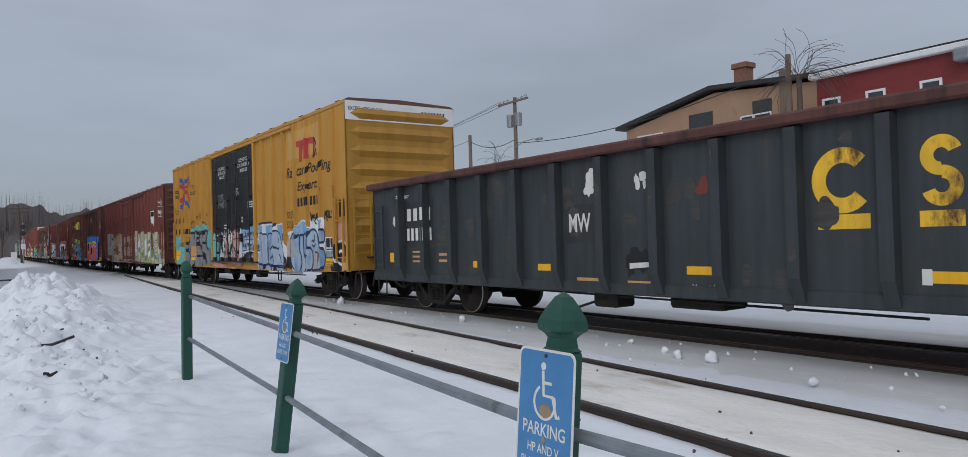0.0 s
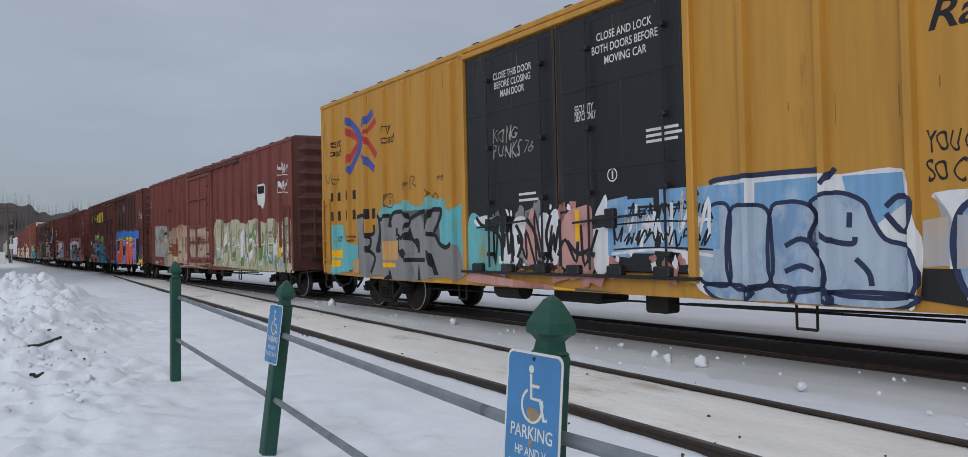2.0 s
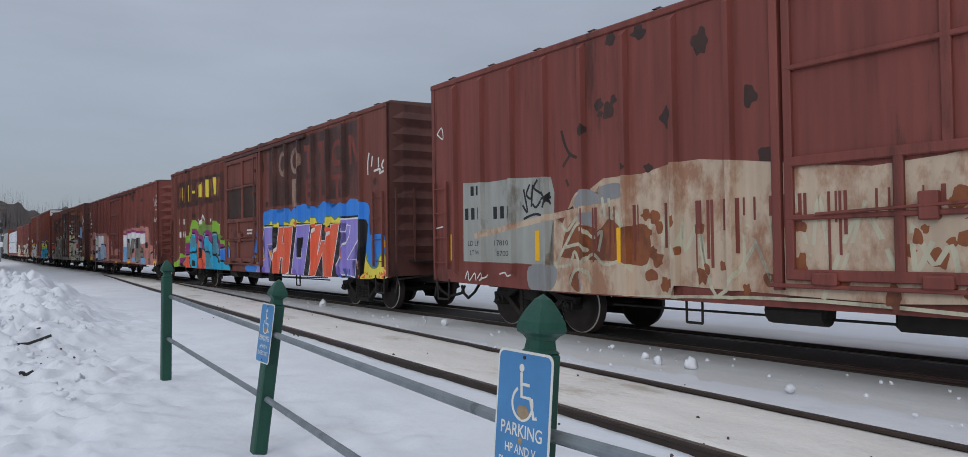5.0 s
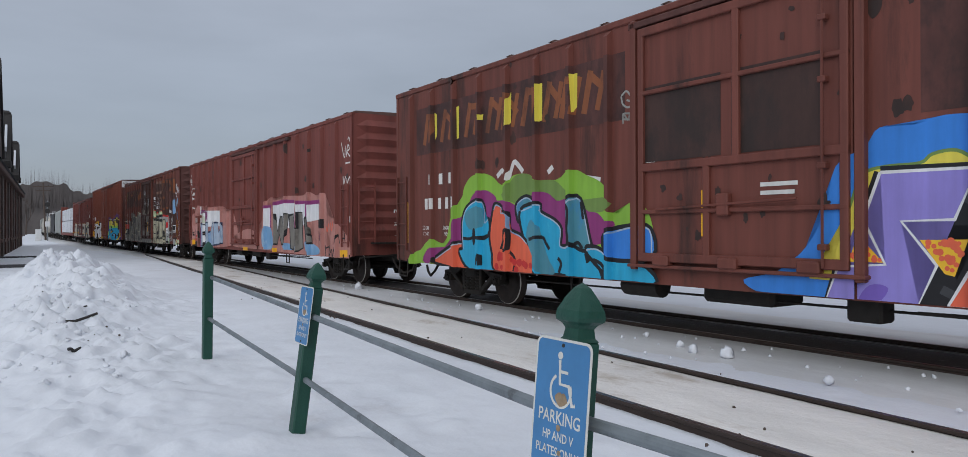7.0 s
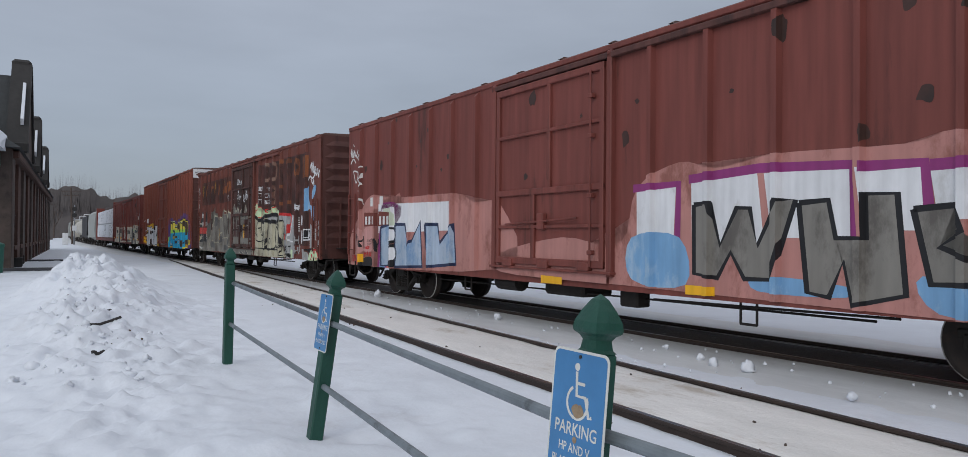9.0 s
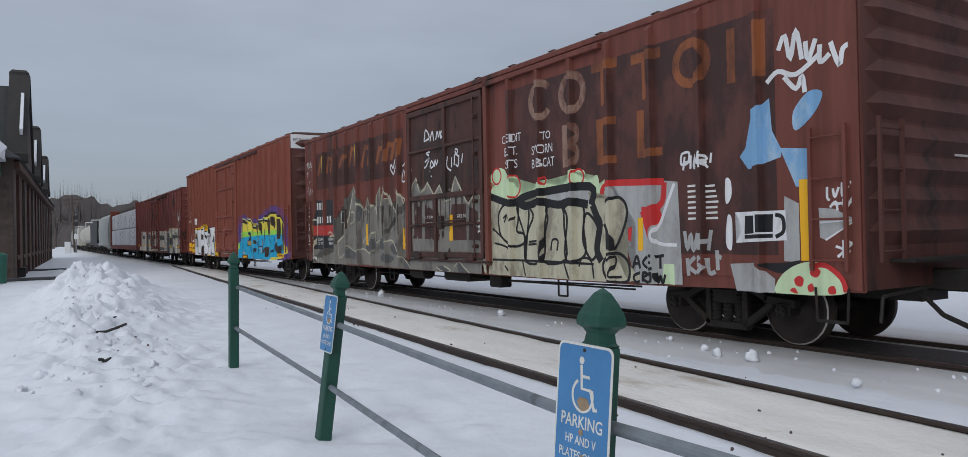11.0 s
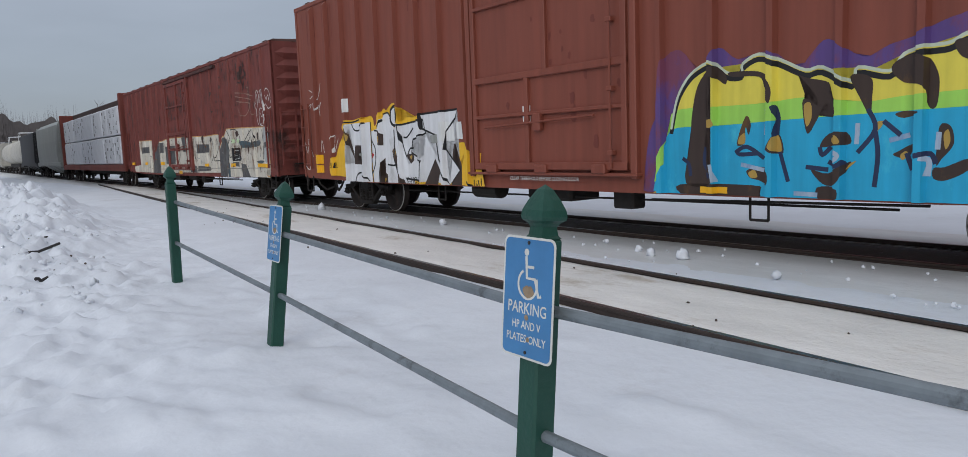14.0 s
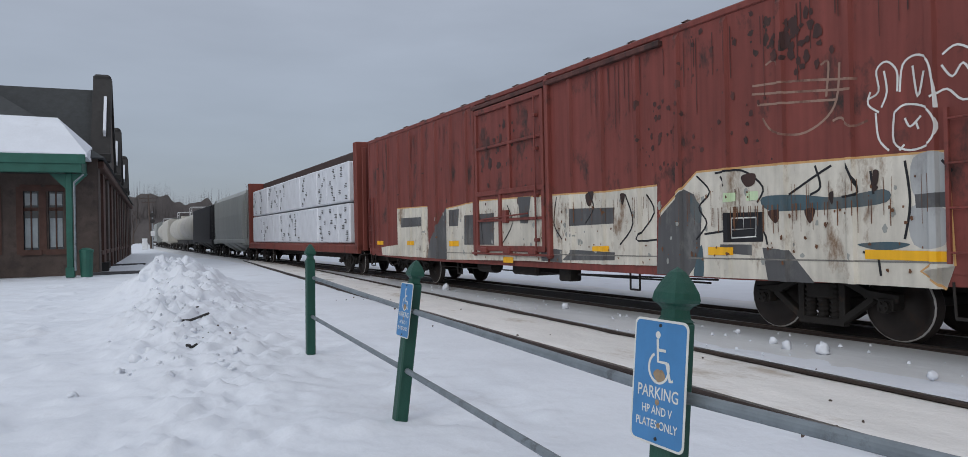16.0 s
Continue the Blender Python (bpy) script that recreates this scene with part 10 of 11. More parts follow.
for q_ in ([(16.05, 2.17), (16.29, 2.19), (16.28, 2.05), (16.13, 2.02)], [(18.01, 2.08), (18.08, 2.07), (18.06, 1.92), (18.01, 1.93)], [(17.98, 1.96), (18.07, 1.89), (18.01, 1.84)], [(12.35, 2.12), (12.60, 2.16), (12.51, 1.92), (12.40, 1.93)], [(13.36, 2.07), (13.50, 2.06), (13.42, 1.88)], [(16.49, 1.66), (16.71, 1.67), (16.62, 1.50)], [(17.07, 1.66), (17.23, 1.67), (17.15, 1.49)], [(17.42, 1.84), (17.49, 1.87), (17.47, 1.71)]):
    fill(o_, q_, "soot", 5.5)
panel(o_, [(15.75, 1.67), (16.42, 1.66), (16.41, 1.26), (15.74, 1.25)], "spray_black", 7)
ink(o_, [[(15.86, 1.59), (16.30, 1.59), (16.29, 1.33), (15.86, 1.31)], [(16.08, 1.58), (16.08, 1.42)], [(15.86, 1.43), (16.29, 1.44)]], "stencil_white", 8, 0.02, bend=False, closed=True)
panel(o_, [(15.76, 1.95), (15.95, 1.95), (15.95, 1.83), (15.75, 1.82)], "spray_mint", 7)
panel(o_, [(16.14, 1.95), (16.34, 1.95), (16.34, 1.83), (16.14, 1.82)], "spray_mint", 7)
for q_ in ([(15.40, 1.18), (15.88, 1.18), (15.88, 1.07), (15.40, 1.06)], [(17.89, 1.17), (18.82, 1.16), (18.82, 1.05), (17.89, 1.06)], [(12.53, 1.17), (13.03, 1.18), (13.03, 1.08), (12.53, 1.08)], [(9.27, 0.92), (9.72, 0.91), (9.71, 0.79), (9.27, 0.79)], [(6.43, 1.26), (6.90, 1.27), (6.89, 1.13), (6.42, 1.13)], [(3.38, 1.26), (3.92, 1.26), (3.91, 1.14), (3.37, 1.14)], [(0.72, 1.26), (1.33, 1.26), (1.32, 1.14), (0.71, 1.14)]):
    panel(o_, q_, "reflector", 8)
ink(o_, [[(17.96, 2.91), (18.10, 2.98), (18.08, 3.22), (18.20, 3.30), (18.32, 3.17), (18.32, 2.94)], [(18.17, 3.20), (18.20, 2.96), (18.13, 2.79)], [(18.35, 2.93), (18.39, 3.22), (18.54, 3.30), (18.68, 3.21), (18.73, 2.98), (18.75, 2.69)], [(18.50, 3.19), (18.55, 2.84), (18.62, 3.11)], [(18.28, 2.71), (18.41, 2.78), (18.64, 2.71), (18.75, 2.52), (18.68, 2.33), (18.45, 2.27), (18.27, 2.38), (18.28, 2.71)], [(18.40, 2.63), (18.46, 2.53), (18.58, 2.63)], [(18.06, 2.74), (18.09, 2.44), (18.21, 2.29)], [(18.00, 2.99), (17.97, 2.85), (18.10, 2.74)], [(18.52, 2.58), (18.55, 2.49)], [(18.82, 3.24), (18.98, 3.31), (19.18, 3.15), (19.23, 2.88)], [(18.70, 2.81), (18.86, 2.87), (19.02, 2.73), (19.22, 2.77)], [(18.81, 3.13), (18.92, 2.99), (19.03, 3.11), (19.13, 2.93)], [(18.33, 2.28), (18.39, 2.34)]], "stencil_white", 3, 0.024)
ink(o_, [[(16.51, 3.62), (16.64, 3.66), (16.72, 3.57)], [(16.28, 3.38), (16.96, 3.32), (17.84, 3.18)], [(16.27, 3.27), (17.04, 3.17), (17.77, 3.07)], [(16.36, 3.11), (17.03, 3.04), (17.56, 2.98)], [(16.44, 2.92), (16.61, 2.72), (17.02, 2.63), (17.37, 2.75), (17.56, 2.98), (17.61, 3.42)], [(17.35, 3.44), (17.46, 3.45), (17.42, 3.04)], [(17.50, 2.73), (17.62, 2.75), (17.76, 2.63), (17.96, 2.67)]], "faded_letter", 1, 0.03)
paint(o_, "rust_stain", stains(8.2, 10.9, 2.9, 4.1, 24, 0.12, 137) + stains(8.2, 11.0, 2.1, 3.2, 16, 0.05, 143) + stains(13.6, 16.4, 2.3, 4.4, 60, 0.045, 138) + stains(1.0, 7.6, 2.2, 4.2, 24, 0.04, 139) + stains(16.3, 17.2, 3.4, 4.2, 26, 0.08, 140) + drips(12.0, 18.6, 4.3, 30, 144, 0.012, 1.2) + drips(1.0, 7.6, 4.3, 22, 146, 0.012, 1.0), M["soot_red"], 0.6, "soot-dark blotches")
paint(o_, "rust_stain", stains(15.9, 16.9, 3.7, 4.3, 20, 0.05, 147) + stains(8.8, 10.4, 3.2, 3.9, 20, 0.05, 148) + stains(13.6, 14.6, 2.4, 3.9, 12, 0.03, 149), M["soot"], 0.8)
paint(o_, "rust_stain", drips(4.0, 18.4, 2.0, 110, 133, 0.006, 0.6) + stains(4.0, 18.3, 0.9, 2.0, 170, 0.022, 142) + drips(15.2, 17.9, 1.75, 50, 141, 0.008, 0.4), M["rust_runs"], 6, "fine brown rust runs")
paint(o_, "rust_stain", stains(4.0, 18.3, 0.9, 2.0, 60, 0.05, 151), M["panel_grey"], 2.2)


# -- lettering on the car ends
def end_marks(car, shapes, material, H):
    bm = bmesh.new()
    for pts, faces in shapes:
        vs = [bm.verts.new((p[0], -car.L / 2 - 0.016, p[1])) for p in pts]
        for f in faces:
            bm.faces.new([vs[i] for i in f])
    for f in bm.faces:
        f.normal_update()
        if f.normal.y > 0:
            f.normal_flip()
    ob = part("end_lettering", bm, material, car.ob)
    ob["kind"] = "stuff"


end_marks(YEL, [word("EXCESS HEIGHT CAR", -1.5, -0.55, 4.82, 4.92, 0.01)] + bars(0.6, 1.35, 4.78, 4.92, 8), M["spray_black"], 5.1)
end_marks(NEW, [word("EXCESS HEIGHT CAR", -1.5, -0.55, 4.84, 4.94, 0.01)] + bars(0.6, 1.35, 4.8, 4.94, 8), M["spray_black"], 5.1)
for c_, h_ in ((RED, 4.6), (SHO, 4.6), (PIN, 4.55), (SSW, 4.65), (OLD, 4.6)):
    end_marks(c_, bars(0.55, 1.3, h_ - 0.3, h_ - 0.16, 8) + lines(0.4, 1.2, 2.2, 2.4, 2, 0.3), M["stencil_white"], h_)
end_marks(PIN, scribble(-0.4, 0.5, 1.75, 2.1, 4, 0.035, 400) + scribble(-0.4, 0.5, 1.4, 1.68, 4, 0.035, 401), M["stencil_white"], 4.5)
end_marks(YEL, scribble(0.3, 1.4, 2.95, 3.15, 5, 0.03, 402), M["stencil_white"], 4.5)


# ---- small things in the snow ----
def clods(name, n, xa, xb, ya, yb, r0, r1, seed, label, fz=None, material=None):
    rnd = random.Random(seed)
    bm = bmnew()
    for _ in range(n):
        x, y = rnd.uniform(xa, xb), rnd.uniform(ya, yb)
        z = fz(x, y) if fz else snow_height(x, y)
        r = rnd.uniform(r0, r1)
        g = bmesh.ops.create_icosphere(bm, subdivisions=1, radius=r, matrix=Matrix.Translation((x, y, z + r * 0.25)) @ Euler((rnd.uniform(0, 6), rnd.uniform(0, 6), 0)).to_matrix().to_4x4())
        for v in g["verts"]:
            v.co += Vector((rnd.uniform(-1, 1), rnd.uniform(-1, 1), rnd.uniform(-1, 0.6))) * r * 0.3
    return tagged(part(name, bm, material or M["snow"]), label, "snow clods", kind="stuff")


def ridge_clods(n, seed):
    rnd = random.Random(seed)
    bm = bmnew()
    for _ in range(n):
        t = rnd.random() ** 0.8
        y = 9 + t * 16
        ridge = 1.0 + 0.8 * min(1, max(0, (y - 4) / 20))
        x = ridge + rnd.gauss(0, 0.5)
        r = abs(rnd.gauss(0, 0.022)) + 0.01
        z = snow_height(x, y)
        g = bmesh.ops.create_icosphere(bm, subdivisions=2, radius=r, matrix=Matrix.Translation((x, y, z)) @ Euler((rnd.uniform(0, 6), rnd.uniform(0, 6), 0)).to_matrix().to_4x4())
        for v in g["verts"]:
            v.co += Vector((rnd.uniform(-1, 1), rnd.uniform(-1, 1), rnd.uniform(-1, 1))) * r * 0.33
    return tagged(part("snow_lumps", bm, M["snow"], smooth=True), "broken lumps of ploughed snow on the bank", "snow lumps", kind="stuff")


ridge_clods(330, 3)
for x, y, r in ((7.95, 6.43, 0.085), (7.9, 6.9, 0.06), (8.1, 7.3, 0.05), (8.2, 9.5, 0.06), (8.25, 12.5, 0.07), (8.3, 18.5, 0.1), (7.6, 4.9, 0.05), (8.4, 8.2, 0.04)):
    bm = bmesh.new()
    bmesh.ops.create_icosphere(bm, subdivisions=2, radius=r, matrix=Matrix.Translation((x, y, 0.1 + r * 0.5)))
    for v in bm.verts:
        v.co += Vector((noise.noise(v.co * 25), noise.noise(v.co * 25 + Vector((9, 0, 0))), noise.noise(v.co * 25 + Vector((0, 9, 0))))) * r * 0.5
    tagged(part("snow_lump", bm, M["snow"], smooth=True), "small lump of snow beside the main track", "snow lump", "snow lumps by the track")
clods("snow_crumbs", 150, 7.2, 8.9, 1, 30, 0.008, 0.028, 6, "crumbs of snow beside the rails", lambda x, y: 0.09)
clods("debris", 40, 4.8, 7.2, 1, 22, 0.008, 0.02, 7, "dark grit on the siding snow", lambda x, y: 0.105, M["bark"])
clods("dirt_specks", 26, 0.7, 2.0, 11, 20, 0.006, 0.018, 8, "dark specks of dirt in the snow bank", None, M["bark"])


def plank_piece(x, y, z, ln, turn, tilt):
    bm = bmesh.new()
    pts = [(-ln / 2, 0), (-ln / 4, 0.012), (0, -0.01), (ln / 4, 0.018), (ln / 2, 0.05)]
    for (a, b), (c, d) in zip(pts, pts[1:]):
        rod(bm, (a, 0, b), (c, 0, d), 0.022, 0.02, 6)
    ob = part("stick", bm, M["dark_trim"])
    ob.matrix_basis = pose(x, y, z, 0, tilt, turn)
    return tagged(ob, "dark stick lying in the snow bank", "stick", "sticks in the snow")


plank_piece(1.5, 13.3, snow_height(1.5, 13.3) + 0.02, 0.62, 10, -6)
plank_piece(1.62, 14.8, snow_height(1.62, 14.8) + 0.02, 0.3, -30, 10)
plank_piece(1.35, 11.2, snow_height(1.35, 11.2) + 0.02, 0.16, 30, 20)


# ---- the station ----
def station():
    st = empty("station", Matrix.Translation((-0.5, 39.6, 0)) @ pose(0, 0, 0, 0, 0, -2.0) @ Matrix.Translation((0.5, -39.6, 0)), "old brownstone railway station with slate roofs and a green porch", "station building")
    # main walls: the long side faces the track
    X1, X0 = -0.5, -13.0
    Y0, Y1 = 39.6, 92.0
    EZ = 5.5
    def wall(name, *b):
        return part(name, box(bmnew(), *b), M["stone"], st)
    # front wall with two window openings
    wins = [(-2.55, -1.95), (-3.55, -2.95), (-5.6, -4.9), (-6.6, -5.9)]
    z0, z1 = 1.25, 3.95
    xs = sorted([X0, X1] + [v for w in wins for v in w])
    for a, b in zip(xs, xs[1:]):
        if (a, b) in wins:
            wall("front_wall", a, b, Y0, Y0 + 0.4, 0, z0)
            wall("front_wall", a, b, Y0, Y0 + 0.4, z1, EZ)
        else:
            wall("front_wall", a, b, Y0, Y0 + 0.4, 0, EZ)
    for a, b in wins:
        fr = part("window", box(bmnew(), a, b, Y0 + 0.16, Y0 + 0.18, z0, z1), M["glass"], st, "dark window with pale lower panes")
        part("sash", box(bmnew(), a, b, Y0 + 0.1, Y0 + 0.16, (z0 + z1) / 2 + 0.45, (z0 + z1) / 2 + 0.6), M["redstone"], fr)
        part("sash", box(bmnew(), (a + b) / 2 - 0.03, (a + b) / 2 + 0.03, Y0 + 0.1, Y0 + 0.16, z0, z1), M["redstone"], fr)
        # pale sheets before the dark glass, below and at the top
        part("pane", box(bmnew(), a + 0.05, b - 0.05, Y0 + 0.14, Y0 + 0.155, z0 + 0.1, z0 + 1.45), M["pane_pale"], fr)
        part("pane", box(bmnew(), a + 0.05, b - 0.05, Y0 + 0.14, Y0 + 0.155, z1 - 0.65, z1 - 0.1), M["pane_pale"], fr)
        part("sill", box(bmnew(), a - 0.12, b + 0.12, Y0 - 0.1, Y0 + 0.1, z0 - 0.25, z0 - 0.002), M["redstone"], fr)
        part("lintel", box(bmnew(), a - 0.12, b + 0.12, Y0 - 0.04, Y0 + 0.1, z1 + 0.002, z1 + 0.3), M["redstone"], fr)
    for a, b in ((-3.8, -1.7), (-6.85, -4.65)):
        for x in (a, (a + b) / 2 - 0.14, b):
            part("jamb", box(bmnew(), x - 0.02, x + 0.26, Y0 - 0.05, Y0 + 0.02, z0 - 0.2, z1 + 0.2), M["redstone"], st)
    # track side: piers and tall openings, one after another
    n = 13
    step_ = (Y1 - Y0) / n
    wall("side_wall", X1 - 0.4, X1 - 0.14, Y0 + 0.4, Y1, 0, EZ)
    for i in range(n):
        y = Y0 + i * step_
        part("pier", box(bmnew(), X1 - 0.14, X1, y, y + step_ * 0.45, 0, EZ - 0.4), M["redstone"] if i % 2 else M["stone"], st)
        part("side_window", box(bmnew(), X1 - 0.139, X1 - 0.11, y + step_ * 0.5, y + step_ * 0.95, 1.1, 4.2), M["glass"], st)
        part("side_sill", box(bmnew(), X1 - 0.14, X1 + 0.04, y + step_ * 0.45, y + step_, 0.9, 1.098), M["redstone"], st)
    part("cornice", box(bmnew(), X1 - 0.3, X1 + 0.25, Y0 + 0.4, Y1, EZ - 0.4, EZ - 0.05, 0.05), M["redstone"], st)
    wall("back_wall", X0, X1, Y1, Y1 + 0.4, 0, EZ)
    wall("far_wall", X0 - 0.4, X0, Y0, Y1 + 0.4, 0, EZ)
    # hip roof over the front, main roof behind, cross gable to the track
    bm = bmnew()
    a = [bm.verts.new(v) for v in ((X0 - 0.5, Y0 - 0.6, EZ), (X1 + 0.35, Y0 - 0.6, EZ), (X1 + 0.35, Y1 + 0.6, EZ), (X0 - 0.5, Y1 + 0.6, EZ), (-7.0, Y0 + 5.5, 10.4), (-7.0, Y1 - 5.5, 10.4))]
    for f in ((a[0], a[1], a[4]), (a[1], a[2], a[5], a[4]), (a[2], a[3], a[5]), (a[3], a[0], a[4], a[5]), (a[0], a[3], a[2], a[1])):
        bm.faces.new(f)
    bmesh.ops.recalc_face_normals(bm, faces=bm.faces)
    part("roof", bm, M["slate"], st)
    def gable(y, half, apex, thick=0.5):
        bm = prism(bmnew(), [(y - half, EZ - 0.05), (y + half, EZ - 0.05), (y + half, EZ + 0.6), (y + 0.25, apex), (y - 0.25, apex), (y - half, EZ + 0.6)], "x", X1 - thick, X1 + 0.22)
        g = part("gable", bm, M["stone"], st, "stepped stone gable with snow on its ledges")
        for s in (-1, 1):
            lo, hi = (y + s * half, EZ + 0.6), (y + s * 0.22, apex)
            part("coping", prism(bmnew(), [(lo[0] + s * 0.3, lo[1] - 0.1), (lo[0] + s * 0.12, lo[1] + 0.22), (hi[0] + s * 0.05, hi[1] + 0.25), (hi[0], hi[1] - 0.1), (lo[0] - s * 0.1, lo[1] - 0.12)], "x", X1 - thick - 0.1, X1 + 0.34), M["dark_trim"], g)
            part("kneeler", box(bmnew(), X1 - thick - 0.12, X1 + 0.38, lo[0] + s * 0.05 - 0.3, lo[0] + s * 0.05 + 0.3, lo[1] - 0.35, lo[1] + 0.16, 0.06), M["dark_trim"], g)
        mid = ((y - half + y - 0.22) / 2, (EZ + 0.6 + apex) / 2)
        part("snow_ledge", prism(bmnew(), [(mid[0] - half * 0.3 - 0.1, mid[1] - (apex - EZ) * 0.22), (mid[0] + half * 0.2 - 0.1, mid[1] + (apex - EZ) * 0.2), (mid[0] + half * 0.2 - 0.2, mid[1] + (apex - EZ) * 0.2 + 0.3), (mid[0] - half * 0.3 - 0.3, mid[1] - (apex - EZ) * 0.22 + 0.3)], "x", X1 - 0.02, X1 + 0.12), M["snow"], g)
        part("finial", box(bmnew(), X1 - thick - 0.12, X1 + 0.3, y - 0.3, y + 0.3, apex - 0.15, apex + 0.5, 0.14), M["dark_trim"], g)
        bm = prism(bmnew(), [(y - half, EZ + 0.1), (y + half, EZ + 0.1), (y, apex - 0.4)], "x", -8.0, X1 - thick)
        part("gable_roof", bm, M["slate"], g)
    gable(47.5, 3.2, 10.6)
    gable(60.0, 1.9, 9.3)
    gable(74.0, 1.9, 8.7)
    # the porch: a lean-to roof deep in snow, green beam and posts
    bm = bmnew()
    P0, P1 = 36.9, 40.2
    a = [bm.verts.new(v) for v in ((-14, P0, 5.6), (-0.75, P0, 5.45), (-0.75, P1, 6.1), (-2.2, P1 + 0.2, 7.5), (-14, P1 + 0.2, 7.7), (-14, P0, 5.5), (-0.75, P0, 5.3), (-0.75, P1, 5.35), (-14, P1, 5.35))]
    for f in ((0, 1, 3, 4), (1, 2, 3), (0, 5, 6, 1), (1, 6, 7, 2), (5, 8, 7, 6)):
        bm.faces.new([a[i] for i in f])
    bmesh.ops.recalc_face_normals(bm, faces=bm.faces)
    part("porch_roof", bm, M["snow"], st, "porch roof under a thick snow cover")
    part("porch_beam", box(bmnew(), -14, -0.95, P0 + 0.05, P0 + 0.4, 4.62, 5.3, 0.03), M["porch_green"], st, "green-painted porch beam")
    part("porch_beam", box(bmnew(), -1.25, -0.95, P0 + 0.4, Y0, 4.62, 5.3, 0.03), M["porch_green"], st)
    part("porch_fascia", box(bmnew(), -14, -0.8, P0 - 0.02, P0 + 0.05, 5.0, 5.42, 0.02), M["porch_green"], st)
    part("porch_ceiling", box(bmnew(), -14, -1.0, P0 + 0.4, Y0, 4.75, 4.85), M["dark_trim"], st)
    for x in (-1.5, -6.2, -10.9):
        p = part("porch_post", box(bmnew(), x - 0.13, x + 0.13, P0 + 0.45, P0 + 0.71, 0, 4.62, 0.03), M["porch_green"], st, "green square porch post")
        part("bracket", prism(bmnew(), [(x - 0.75, 4.6), (x + 0.75, 4.6), (x + 0.1, 3.9), (x - 0.1, 3.9)], "y", P0 + 0.5, P0 + 0.62), M["porch_green"], p)
        part("post_base", box(bmnew(), x - 0.18, x + 0.18, P0 + 0.4, P0 + 0.76, 0, 0.45, 0.03), M["porch_green"], p)
    part("downpipe", rod(rod(bmnew(), (-1.28, P0 + 0.35, 0.3), (-1.28, P0 + 0.35, 4.2), 0.045), (-1.28, P0 + 0.35, 4.2), (-0.9, P0 + 0.2, 4.55), 0.045), M["pipe"], st)
    part("door", box(bmnew(), -9.0, -7.6, Y0 - 0.06, Y0 - 0.02, 0, 2.9, 0.01), M["dark_trim"], st)
    return st


station()


def bin_(x, y):
    b = empty("litter_bin", pose(x, y, 0), "green round litter bin beside the porch post", "litter bin")
    part("body", rod(bmnew(), (0, 0, 0), (0, 0, 1.1), 0.24, 0.28, 16), M["porch_green"], b)
    part("lid", rod(rod(bmnew(), (0, 0, 1.1), (0, 0, 1.2), 0.3, 0.3, 16), (0, 0, 1.2), (0, 0, 1.3), 0.3, 0.12, 16), M["porch_green"], b)


bin_(-0.95, 37.6)

# low kerb of the platform and a bench beyond it
tagged(part("platform_kerb", box(bmnew(), -0.8, 1.9, 38.9, 39.4, 0, 0.13, 0.02), M["asphalt"]), "dark bare strip at the platform edge", "kerb", kind="structure")
tagged(part("platform_kerb", box(bmnew(), -0.6, 1.8, 52.0, 52.5, 0, 0.10, 0.02), M["asphalt"]), "dark bare strip at the platform edge", "kerb", kind="structure")


def bench(x, y):
    b = empty("bench", pose(x, y, 0, 0, 0, 90), "dark iron bench against the station wall", "bench")
    for i in range(4):
        part("slat", box(bmnew(), -0.8, 0.8, -0.2 + i * 0.12, -0.11 + i * 0.12, 0.44, 0.47), M["dark_trim"], b)
    for i in range(3):
        part("back_slat", box(bmnew(), -0.8, 0.8, 0.28, 0.31, 0.6 + i * 0.13, 0.7 + i * 0.13), M["dark_trim"], b)
    for s in (-0.7, 0.7):
        part("leg", box(bmnew(), s - 0.03, s + 0.03, -0.2, 0.3, 0, 0.44), M["dark_trim"], b)


bench(-0.35, 44.0)
bench(-0.35, 49.0)


# ---- far down the line: poles, crossing signal, woods, hills ----
def old_pole(x, y, h, lean=0.0):
    p = empty("utility_pole", pose(x, y, 0, 0, lean, 0), "weathered wooden utility pole with cross-arms", "utility pole", "utility poles")
    part("pole", rod(bmnew(), (0, 0, -0.2), (0, 0, h), 0.17, 0.12, 10), M["bark"], p)
    for z, w in ((h - 0.6, 1.5), (h - 1.3, 1.1)):
        part("cross_arm", box(bmnew(), -w, w, -0.18, -0.06, z - 0.07, z + 0.07), M["bark"], p)
        bm = bmnew()
        for k in (-1, -0.5, 0.5, 1):
            rod(bm, (k * w * 0.95, -0.12, z + 0.07), (k * w * 0.95, -0.12, z + 0.22), 0.05, seg=6)
        part("insulators", bm, M["dark_trim"], p)


old_pole(4.9, 140, 9.4, -2.0)
old_pole(-4.0, 185, 9.0, 1.0)


